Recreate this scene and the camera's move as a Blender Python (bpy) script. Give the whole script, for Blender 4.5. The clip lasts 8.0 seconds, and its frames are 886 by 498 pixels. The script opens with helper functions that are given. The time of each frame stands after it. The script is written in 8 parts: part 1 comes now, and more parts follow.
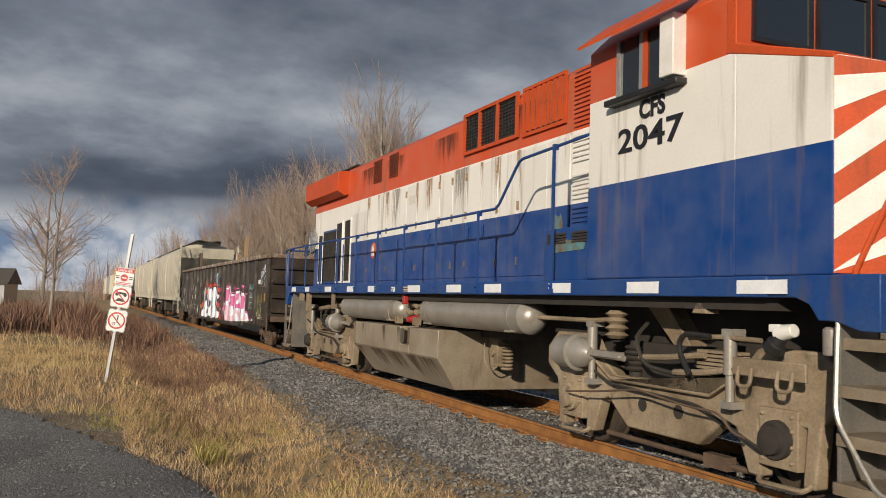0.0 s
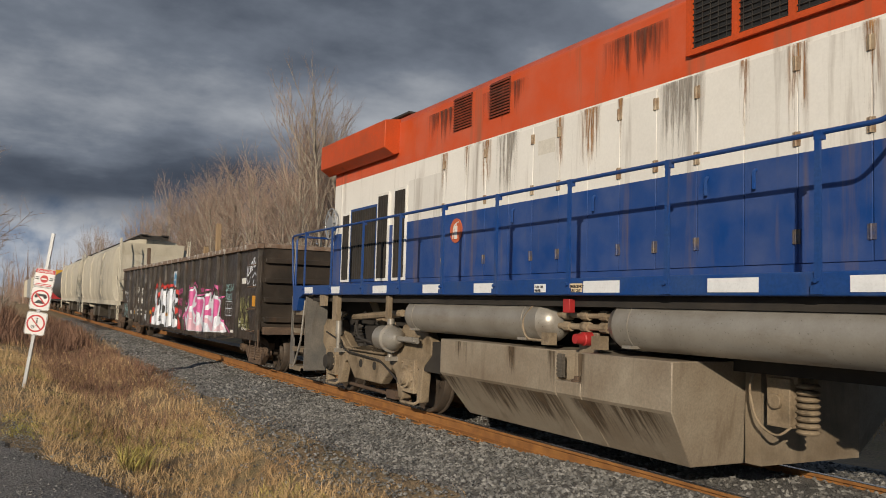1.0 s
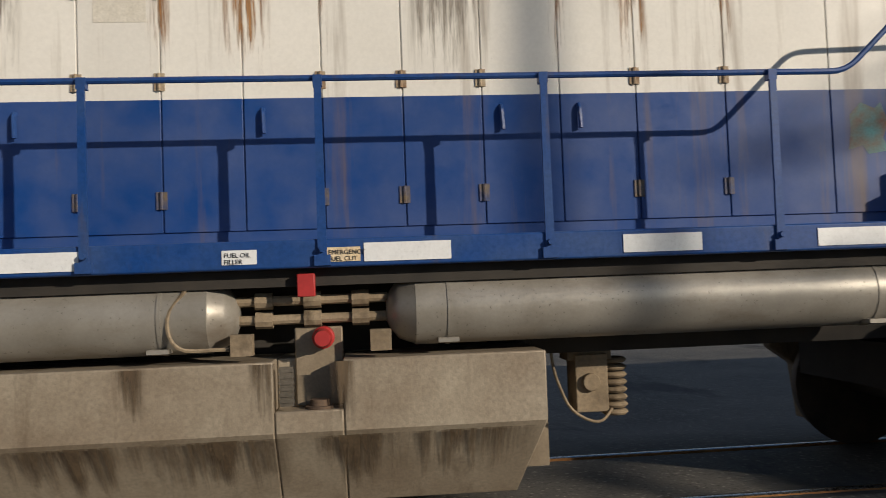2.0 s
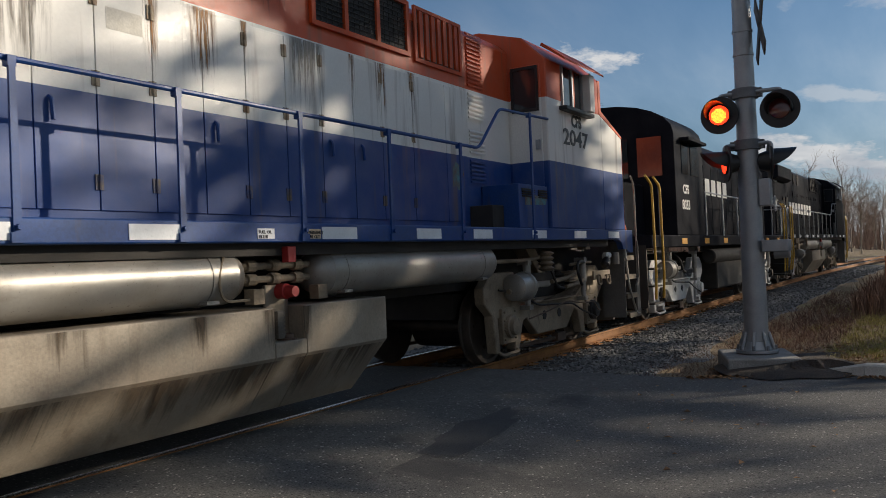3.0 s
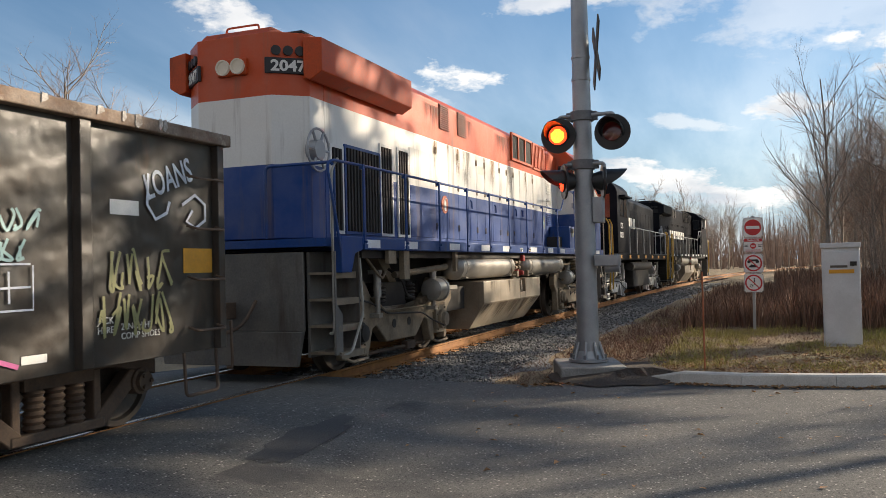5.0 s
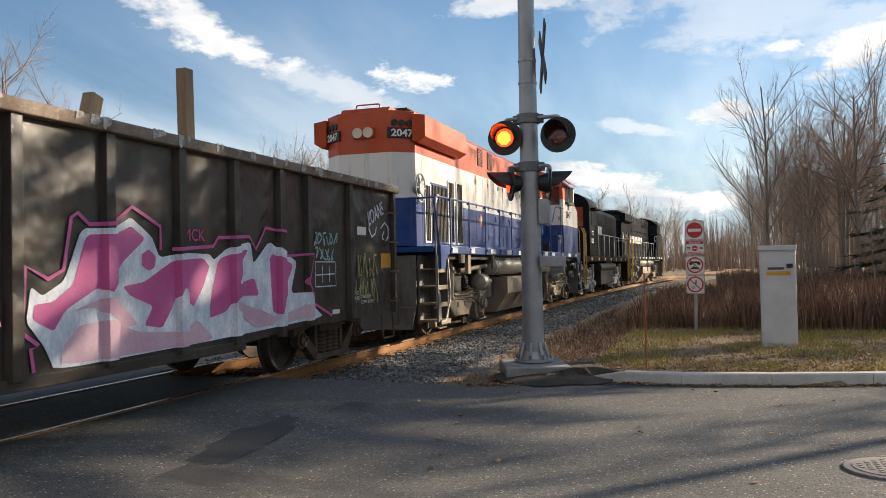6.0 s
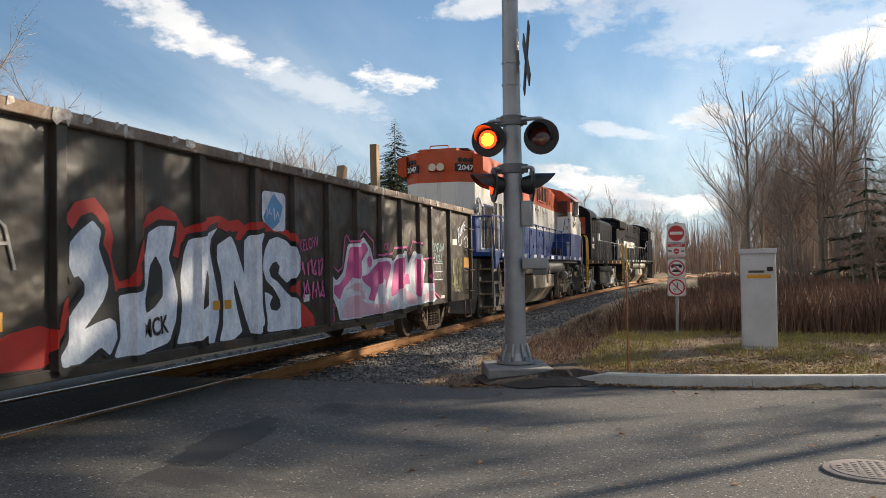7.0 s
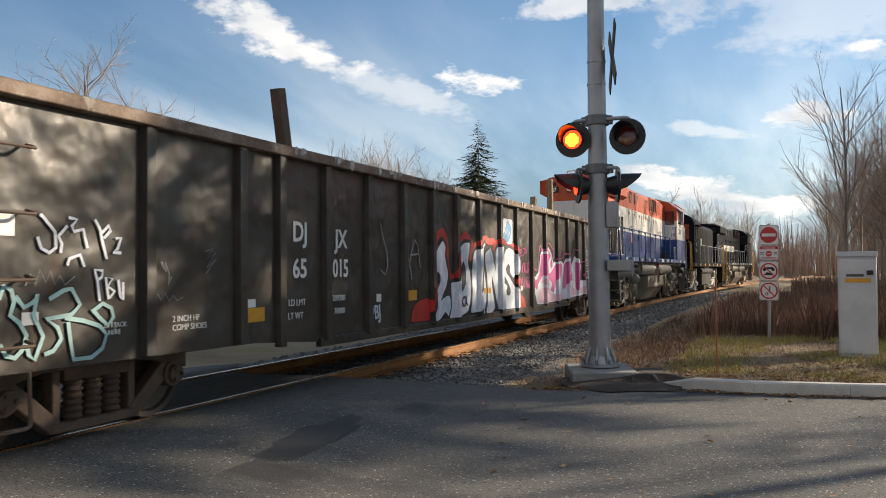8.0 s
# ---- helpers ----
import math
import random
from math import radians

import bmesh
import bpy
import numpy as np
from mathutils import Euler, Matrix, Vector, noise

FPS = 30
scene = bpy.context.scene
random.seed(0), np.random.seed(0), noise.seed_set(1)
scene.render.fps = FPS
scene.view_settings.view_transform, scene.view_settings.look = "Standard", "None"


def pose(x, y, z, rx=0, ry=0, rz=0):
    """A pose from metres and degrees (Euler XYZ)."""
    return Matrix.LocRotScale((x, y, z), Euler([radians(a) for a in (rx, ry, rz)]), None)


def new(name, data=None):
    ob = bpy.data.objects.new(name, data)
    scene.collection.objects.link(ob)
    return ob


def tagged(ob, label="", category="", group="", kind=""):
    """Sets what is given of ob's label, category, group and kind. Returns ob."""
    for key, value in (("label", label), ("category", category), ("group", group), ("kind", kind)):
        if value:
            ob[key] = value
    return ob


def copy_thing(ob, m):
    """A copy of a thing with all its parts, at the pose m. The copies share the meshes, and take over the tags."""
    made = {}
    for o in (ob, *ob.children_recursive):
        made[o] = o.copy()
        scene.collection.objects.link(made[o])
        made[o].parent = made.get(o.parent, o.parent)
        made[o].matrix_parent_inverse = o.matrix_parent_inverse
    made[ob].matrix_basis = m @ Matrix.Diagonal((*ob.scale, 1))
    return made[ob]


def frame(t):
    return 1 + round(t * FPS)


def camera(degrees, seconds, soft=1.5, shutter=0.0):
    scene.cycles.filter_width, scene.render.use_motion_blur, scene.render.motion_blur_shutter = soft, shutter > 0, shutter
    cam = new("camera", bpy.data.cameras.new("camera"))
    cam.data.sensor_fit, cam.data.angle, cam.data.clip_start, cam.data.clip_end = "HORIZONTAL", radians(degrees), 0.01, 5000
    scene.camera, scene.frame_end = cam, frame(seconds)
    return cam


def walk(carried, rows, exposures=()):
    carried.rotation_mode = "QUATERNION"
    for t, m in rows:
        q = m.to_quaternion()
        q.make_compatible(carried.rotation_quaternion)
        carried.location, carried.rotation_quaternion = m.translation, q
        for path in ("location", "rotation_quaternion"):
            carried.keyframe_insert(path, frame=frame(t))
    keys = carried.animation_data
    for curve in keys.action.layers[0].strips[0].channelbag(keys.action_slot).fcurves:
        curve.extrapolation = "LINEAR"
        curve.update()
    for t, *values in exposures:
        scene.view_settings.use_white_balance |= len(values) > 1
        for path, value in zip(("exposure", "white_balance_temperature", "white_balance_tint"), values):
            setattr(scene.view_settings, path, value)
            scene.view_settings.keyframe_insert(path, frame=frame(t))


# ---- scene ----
# The camera stands beside a level crossing and turns to follow the train.
cam = camera(56.00, 8.0, soft=0.8, shutter=0.06)
CAMERA_ROWS = [
    (0, pose(0.015, -6.212, 1.492, 93.627, -1.763, 66.399)),
    (0.5, pose(-0.034, -6.187, 1.455, 93.921, -1.605, 65.585)),
    (1, pose(-0.043, -6.189, 1.458, 93.993, -1.675, 61.821)),
    (1.2, pose(-0.048, -6.158, 1.474, 93.859, -1.148, 54.081)),
    (1.5, pose(-0.049, -6.101, 1.508, 93.493, -0.115, 38.063)),
    (1.7, pose(-0.090, -6.198, 1.496, 93.401, 0.403, 21.695)),
    (2, pose(-0.115, -6.198, 1.470, 92.559, 2.159, -5.479)),
    (2.2, pose(-0.122, -6.183, 1.458, 91.527, 2.791, -23.669)),
    (3.3, pose(0.220, -6.004, 1.406, 90.992, 2.311, -62.960)),
    (3.5, pose(0.209, -6.016, 1.400, 91.017, 2.198, -64.653)),
    (4, pose(0.148, -6.074, 1.384, 91.167, 2.122, -65.964)),
    (4.2, pose(0.136, -6.113, 1.387, 91.286, 1.872, -66.129)),
    (5.3, pose(0.155, -6.354, 1.358, 91.155, 1.260, -69.886)),
    (5.5, pose(0.153, -6.361, 1.357, 91.169, 1.207, -70.925)),
    (6, pose(0.138, -6.362, 1.351, 91.238, 1.169, -71.856)),
    (6.5, pose(0.149, -6.359, 1.350, 91.309, 1.006, -72.537)),
    (7, pose(0.156, -6.356, 1.343, 91.344, 0.857, -73.046)),
    (7.5, pose(0.156, -6.369, 1.350, 91.343, 0.647, -71.374)),
    (8, pose(0.165, -6.349, 1.341, 91.487, 0.444, -67.367)),
]
EXPOSURES = [(0, -0.06, 6380, 10), (0.5, -0.17, 6380, 10), (1.5, -0.26, 6330, 10), (2.2, -0.28, 6300, 10), (3.3, 0.34, 6200, 10), (4.2, 0.52, 6200, 10), (5.3, 1.06, 6700, 10), (8, 0.98, 6700, 10)]
walk(cam, CAMERA_ROWS, EXPOSURES)

# How far the train has rolled along the track, in metres, at each second.
TRAVEL = [(0, -6.017), (0.5, -2.997), (1, -0.000), (1.2, 1.203), (1.5, 3.009), (1.7, 4.206), (2, 5.977), (2.2, 7.133), (3.3, 13.521), (3.5, 14.671), (4, 17.581), (4.2, 18.707), (5.3, 25.199), (5.5, 26.374), (6, 29.270), (6.5, 32.139), (7, 35.026), (7.5, 37.928), (8, 40.846)]


def travelled(t):
    return float(np.interp(t, [r[0] for r in TRAVEL], [r[1] for r in TRAVEL]))


# ---- light: low sun behind the camera's right shoulder, broken cloud ----
SUN_WAY = Vector((-0.612, 0.58, -0.26)).normalized()
sun_data = bpy.data.lights.new("sun", "SUN")
sun_data.energy, sun_data.angle, sun_data.color = 4.7, radians(0.6), (1.0, 0.85, 0.66)
sun = new("sun", sun_data)
sun.matrix_world = SUN_WAY.to_track_quat("-Z", "Y").to_matrix().to_4x4()


CLOUDS = ((34.5, 15.8, 6.5, 1.4, -24, 0.9), (40, 18.5, 3.5, 0.9, -20, 0.8), (26.5, 12.3, 6.0, 1.1, -20, 0.35), (20, 12.9, 2.8, 1.0, -8, 0.95), (-1.3, 9.6, 2.4, 0.75, 4, 0.95), (-4.6, 13.5, 1.2, 0.5, 0, 0.9), (-9, 12.8, 3.4, 1.3, 15, 0.95),
          (4.3, 8.9, 3.0, 0.45, -10, 0.4), (6.5, 5.6, 4.5, 1.0, -14, 0.9), (2.0, 4.2, 4.0, 0.9, -8, 0.9), (13, 17.8, 5.5, 0.8, 5, 0.7), (-4, 16.0, 12.0, 4.0, -12, 0.32))


def build_world():
    world = bpy.data.worlds.new("sky")
    scene.world = world
    world.use_nodes = True
    n, l = world.node_tree.nodes, world.node_tree.links
    n.clear()
    out, back = n.new("ShaderNodeOutputWorld"), n.new("ShaderNodeBackground")
    sky = n.new("ShaderNodeTexSky")
    sky.sky_type, sky.sun_disc = "NISHITA", False
    sky.sun_elevation = math.asin(-SUN_WAY.z)
    sky.sun_rotation = math.atan2(-SUN_WAY.x, -SUN_WAY.y)
    sky.air_density, sky.dust_density, sky.ozone_density = 1.0, 0.6, 1.5
    co = n.new("ShaderNodeTexCoord")
    sep = n.new("ShaderNodeSeparateXYZ")
    l.new(co.outputs["Generated"], sep.inputs[0])

    def math_node(op, a, b=None, clamp=False):
        m = n.new("ShaderNodeMath")
        m.operation, m.use_clamp = op, clamp
        for k, v in enumerate((a, b)):
            if v is None:
                continue
            if isinstance(v, (int, float)):
                m.inputs[k].default_value = v
            else:
                l.new(v, m.inputs[k])
        return m.outputs[0]

    def ramp(v, stops):
        r = n.new("ShaderNodeValToRGB")
        while len(r.color_ramp.elements) < len(stops):
            r.color_ramp.elements.new(0.5)
        for e, (p, c) in zip(r.color_ramp.elements, stops):
            e.position, e.color = p, (*c, 1) if len(c) == 3 else c
        l.new(v, r.inputs[0])
        return r.outputs[0]

    def mix(f, a, b):
        m = n.new("ShaderNodeMix")
        m.data_type = "RGBA"
        for key, v in ((0, f), (6, a), (7, b)):
            if isinstance(v, (int, float)):
                m.inputs[key].default_value = v
            elif isinstance(v, tuple):
                m.inputs[key].default_value = (*v, 1)
            else:
                l.new(v, m.inputs[key])
        return m.outputs[2]

    # cloud decks are laid on a plane overhead, so they draw together towards the horizon
    up = math_node("ADD", math_node("MAXIMUM", sep.outputs[2], 0.0), 0.25)
    flat = n.new("ShaderNodeCombineXYZ")
    l.new(math_node("DIVIDE", sep.outputs[0], up), flat.inputs[0])
    l.new(math_node("DIVIDE", sep.outputs[1], up), flat.inputs[1])

    def cloud(scale, seed, detail=7.0, rough=0.55, stretch=(1, 1, 1)):
        mp = n.new("ShaderNodeMapping")
        mp.inputs[1].default_value, mp.inputs[3].default_value = (seed, seed * 0.7, seed * 0.3), stretch
        l.new(flat.outputs[0], mp.inputs[0])
        t = n.new("ShaderNodeTexNoise")
        t.inputs["Scale"].default_value, t.inputs["Detail"].default_value, t.inputs["Roughness"].default_value = scale, detail, rough
        l.new(mp.outputs[0], t.inputs[0])
        return t.outputs[0]

    grey = cloud(0.72, 5.3, 9.0, 0.56, (1.0, 0.85, 1.0))
    storm = ramp(grey, [(0.36, (0.075, 0.092, 0.128)), (0.46, (0.16, 0.19, 0.245)), (0.54, (0.34, 0.385, 0.46)), (0.64, (0.80, 0.83, 0.88))])
    bright_low = ramp(cloud(2.2, 7.7, 6.0, 0.55, (0.6, 1.6, 1)), [(0.38, (0.30, 0.42, 0.62)), (0.55, (1.0, 1.03, 1.08))])
    low = ramp(sep.outputs[2], [(0.065, (1, 1, 1)), (0.115, (0, 0, 0))])
    storm = mix(low, storm, bright_low)
    # scattered fair clouds
    puff = ramp(cloud(2.3, 12.4, 7.0, 0.52, (0.8, 1.2, 1)), [(0.66, (0, 0, 0)), (0.74, (1, 1, 1))])
    shade = ramp(cloud(3.4, 12.9, 5.0, 0.5), [(0.35, (0.62, 0.66, 0.72)), (0.6, (1.1, 1.07, 1.03))])
    veil = ramp(cloud(0.7, 21.0, 6.0, 0.6, (0.5, 1.5, 1)), [(0.52, (0, 0, 0)), (0.85, (0.45, 0.45, 0.45))])
    blue = n.new("ShaderNodeVectorMath")
    blue.operation = "SCALE"
    blue.inputs[3].default_value = 0.115
    l.new(sky.outputs[0], blue.inputs[0])
    tint = n.new("ShaderNodeMix")
    tint.data_type, tint.blend_type = "RGBA", "MULTIPLY"
    tint.inputs[0].default_value, tint.inputs[7].default_value = 1.0, (0.72, 0.94, 1.12, 1)
    l.new(blue.outputs[0], tint.inputs[6])
    haze = ramp(sep.outputs[2], [(0.0, (0.9, 0.9, 0.9)), (0.12, (0.45, 0.45, 0.45)), (0.34, (0, 0, 0))])
    bank = ramp(cloud(1.3, 31.0, 8.0, 0.56, (0.45, 1.3, 1)), [(0.40, (0.20, 0.27, 0.38)), (0.52, (0.50, 0.58, 0.70)), (0.62, (0.92, 0.93, 0.95))])
    fair = mix(veil, tint.outputs[2], (0.60, 0.66, 0.76))
    fair = mix(haze, fair, bank)
    fair = mix(puff, fair, shade)
    # single fair-weather clouds: bearing from +x towards +y, height and half sizes in degrees, tilt, density
    wisp = math_node("SUBTRACT", cloud(5.5, 3.1, 8.0, 0.62), 0.5)
    billow = math_node("SUBTRACT", cloud(13.0, 9.1, 6.0, 0.6), 0.5)
    for az, el, wide, tall, tilt, dense in CLOUDS:
        a, e, r = radians(az), radians(el), radians(tilt)
        out_way = Vector((math.cos(a) * math.cos(e), math.sin(a) * math.cos(e), math.sin(e)))
        right, top = Vector((math.sin(a), -math.cos(a), 0)), Vector((-math.cos(a) * math.sin(e), -math.sin(a) * math.sin(e), math.cos(e)))
        legs = []
        for axis, half in ((right * math.cos(r) + top * math.sin(r), wide), (top * math.cos(r) - right * math.sin(r), tall)):
            dot = n.new("ShaderNodeVectorMath")
            dot.operation = "DOT_PRODUCT"
            dot.inputs[1].default_value = axis / math.sin(radians(half))
            l.new(co.outputs["Generated"], dot.inputs[0])
            legs.append(math_node("MULTIPLY", dot.outputs["Value"], dot.outputs["Value"]))
        ahead = n.new("ShaderNodeVectorMath")
        ahead.operation = "DOT_PRODUCT"
        ahead.inputs[1].default_value = out_way
        l.new(co.outputs["Generated"], ahead.inputs[0])
        reach = math_node("SQRT", math_node("ADD", legs[0], legs[1]))
        rag = math_node("ADD", math_node("MULTIPLY", wisp, 2.6), math_node("MULTIPLY", billow, 1.6))
        body = math_node("MULTIPLY", math_node("SUBTRACT", 1.0, math_node("ADD", reach, rag)), 2.2, True)
        body = math_node("MULTIPLY", math_node("MULTIPLY", body, dense), math_node("GREATER_THAN", ahead.outputs["Value"], 0.0))
        fair = mix(body, fair, shade)
    side = math_node("ADD", math_node("MULTIPLY", sep.outputs[0], 1.6), 0.62, True)
    l.new(mix(side, storm, fair), back.inputs[0])
    back.inputs[1].default_value = 0.57
    l.new(back.outputs[0], out.inputs[0])


build_world()


# ---- materials ----
def surface(name, c1, c2=None, scale=4.0, rough=0.6, metal=0.0, bump=0.15, fine=55.0, stretch=(1, 1, 1), speck=0.25, bands=(), wear=None, wear_at=(0.58, 0.72), wear_scale=3.0,
            wear_stretch=(1, 1, 0.16), per_object=0.0, islands=0.0, coat=0.0, bump_size=0.01, chips=None, dent=0.0):
    """Two colours mixed at two scales, optional paint bands by height, streaked wear, relief."""
    m = bpy.data.materials.new(name)
    m.use_nodes = True
    n, l = m.node_tree.nodes, m.node_tree.links
    b = n["Principled BSDF"]
    co = n.new("ShaderNodeTexCoord")

    def noise_at(sc, st, detail=5.0, rgh=0.55):
        mp = n.new("ShaderNodeMapping")
        mp.inputs[3].default_value = st
        l.new(co.outputs["Object"], mp.inputs[0])
        t = n.new("ShaderNodeTexNoise")
        t.inputs["Scale"].default_value, t.inputs["Detail"].default_value, t.inputs["Roughness"].default_value = sc, detail, rgh
        l.new(mp.outputs[0], t.inputs[0])
        return t.outputs[0]

    def fit(v, a0, a1, b0, b1):
        r = n.new("ShaderNodeMapRange")
        r.inputs[1].default_value, r.inputs[2].default_value, r.inputs[3].default_value, r.inputs[4].default_value = a0, a1, b0, b1
        l.new(v, r.inputs[0])
        return r.outputs[0]

    def mix(f, a, bb, kind="MIX"):
        x = n.new("ShaderNodeMix")
        x.data_type, x.blend_type = "RGBA", kind
        for key, v in ((0, f), (6, a), (7, bb)):
            if isinstance(v, (int, float)):
                x.inputs[key].default_value = v
            elif isinstance(v, tuple):
                x.inputs[key].default_value = (*v, 1)
            else:
                l.new(v, x.inputs[key])
        return x.outputs[2]

    big = noise_at(scale, stretch)
    small = noise_at(fine, stretch, 4.0, 0.6)
    if bands:
        sep = n.new("ShaderNodeSeparateXYZ")
        l.new(co.outputs["Object"], sep.inputs[0])
        col = bands[0][1]
        for z, c in bands[1:]:
            g = n.new("ShaderNodeMath")
            g.operation = "GREATER_THAN"
            l.new(sep.outputs[2], g.inputs[0])
            g.inputs[1].default_value = z
            col = mix(g.outputs[0], col, c)
        fade = fit(big, 0.35, 0.75, 0.0, 0.13)
        col = mix(fade, col, c2 or (0.4, 0.38, 0.34))
    else:
        col = mix(fit(big, 0.32, 0.68, 0.0, 1.0), c1, c2 or tuple(v * 0.75 for v in c1))
    if per_object or islands:
        if per_object:
            src = n.new("ShaderNodeObjectInfo").outputs["Random"]
        else:
            src = n.new("ShaderNodeNewGeometry").outputs["Random Per Island"]
        k = per_object or islands
        grey = n.new("ShaderNodeCombineColor")
        v = fit(src, 0, 1, 1 - k, 1 + k)
        for i in range(3):
            l.new(v, grey.inputs[i])
        col = mix(1.0, col, grey.outputs[0], "MULTIPLY")
    if speck:
        grey = n.new("ShaderNodeCombineColor")
        v = fit(small, 0.3, 0.7, 1 - speck, 1 + speck)
        for i in range(3):
            l.new(v, grey.inputs[i])
        col = mix(1.0, col, grey.outputs[0], "MULTIPLY")
    if chips:
        v = n.new("ShaderNodeTexVoronoi")
        v.inputs["Scale"].default_value = 44.0
        l.new(co.outputs["Object"], v.inputs[0])
        sp = n.new("ShaderNodeSeparateColor")
        l.new(v.outputs["Color"], sp.inputs[0])
        f = n.new("ShaderNodeMath")
        f.operation = "MULTIPLY"
        l.new(fit(sp.outputs[0], 0.80, 0.95, 0.0, 0.9), f.inputs[0])
        l.new(fit(v.outputs["Distance"], 0.30, 0.45, 1.0, 0.0), f.inputs[1])
        col = mix(f.outputs[0], col, chips)
        f = n.new("ShaderNodeMath")
        f.operation = "MULTIPLY"
        l.new(fit(sp.outputs[1], 0.72, 0.85, 0.0, 0.8), f.inputs[0])
        l.new(fit(v.outputs["Distance"], 0.30, 0.5, 1.0, 0.0), f.inputs[1])
        col = mix(f.outputs[0], col, (0.028, 0.027, 0.026))
    rgh = fit(small, 0.3, 0.7, max(rough - 0.1, 0.03), min(rough + 0.1, 1))
    if wear:
        w = fit(noise_at(wear_scale, wear_stretch, 6.0, 0.62), *wear_at, 0.0, 0.85)
        col = mix(w, col, wear)
    l.new(col, b.inputs["Base Color"])
    l.new(rgh, b.inputs["Roughness"])
    b.inputs["Metallic"].default_value = metal
    b.inputs["Coat Weight"].default_value = coat
    if bump:
        bp = n.new("ShaderNodeBump")
        bp.inputs["Strength"].default_value, bp.inputs["Distance"].default_value = bump, bump_size
        l.new(small, bp.inputs["Height"])
        l.new(bp.outputs[0], b.inputs["Normal"])
        if dent:
            dp = n.new("ShaderNodeBump")
            dp.inputs["Strength"].default_value, dp.inputs["Distance"].default_value = 1.0, dent
            l.new(noise_at(2.4, (1, 1, 1), 2.0, 0.45), dp.inputs["Height"])
            l.new(dp.outputs[0], bp.inputs["Normal"])
    return m


def streaks(name, c1, c2, amount=0.5, width=26.0):
    """Runs of rust, dirt or plain dark colour that thin out to nothing at their edges and lower ends."""
    m = surface(name, c1, c2, 18.0, 0.8, 0, 0.0, 60, (1, 1, 0.15), 0.3)
    n, l = m.node_tree.nodes, m.node_tree.links
    co = n.new("ShaderNodeTexCoord")
    mp = n.new("ShaderNodeMapping")
    mp.inputs[3].default_value = (1, 0.06, 0.06)
    l.new(co.outputs["Object"], mp.inputs[0])
    t = n.new("ShaderNodeTexNoise")
    t.inputs["Scale"].default_value, t.inputs["Detail"].default_value, t.inputs["Roughness"].default_value = width, 6.0, 0.65
    l.new(mp.outputs[0], t.inputs[0])
    sep = n.new("ShaderNodeSeparateXYZ")
    l.new(co.outputs["Generated"], sep.inputs[0])

    def calc(op, a, b, clamp=False):
        x = n.new("ShaderNodeMath")
        x.operation, x.use_clamp = op, clamp
        for k, v in enumerate((a, b)):
            if isinstance(v, (int, float)):
                x.inputs[k].default_value = v
            else:
                l.new(v, x.inputs[k])
        return x.outputs[0]

    rim = calc("MULTIPLY", calc("MULTIPLY", sep.outputs[0], calc("SUBTRACT", 1.0, sep.outputs[0])), 4.0, True)
    grain = calc("MULTIPLY", calc("SUBTRACT", calc("ADD", t.outputs[0], calc("MULTIPLY", sep.outputs[2], 0.22)), 0.74 - amount * 0.3), 5.0, True)
    low = calc("MULTIPLY", sep.outputs[2], 2.2, True)
    l.new(calc("MULTIPLY", calc("MULTIPLY", rim, grain), low), n["Principled BSDF"].inputs["Alpha"])
    return m


def glow(name, color, strength):
    m = bpy.data.materials.new(name)
    m.use_nodes = True
    b = m.node_tree.nodes["Principled BSDF"]
    b.inputs["Base Color"].default_value = (*color, 1)
    b.inputs["Emission Color"].default_value = (*color, 1)
    b.inputs["Emission Strength"].default_value = strength
    return m


def glass(name, tint=(0.02, 0.025, 0.03), rough=0.04):
    m = bpy.data.materials.new(name)
    m.use_nodes = True
    b = m.node_tree.nodes["Principled BSDF"]
    b.inputs["Base Color"].default_value = (*tint, 1)
    b.inputs["Roughness"].default_value = rough
    b.inputs["Specular IOR Level"].default_value = 0.8
    return m


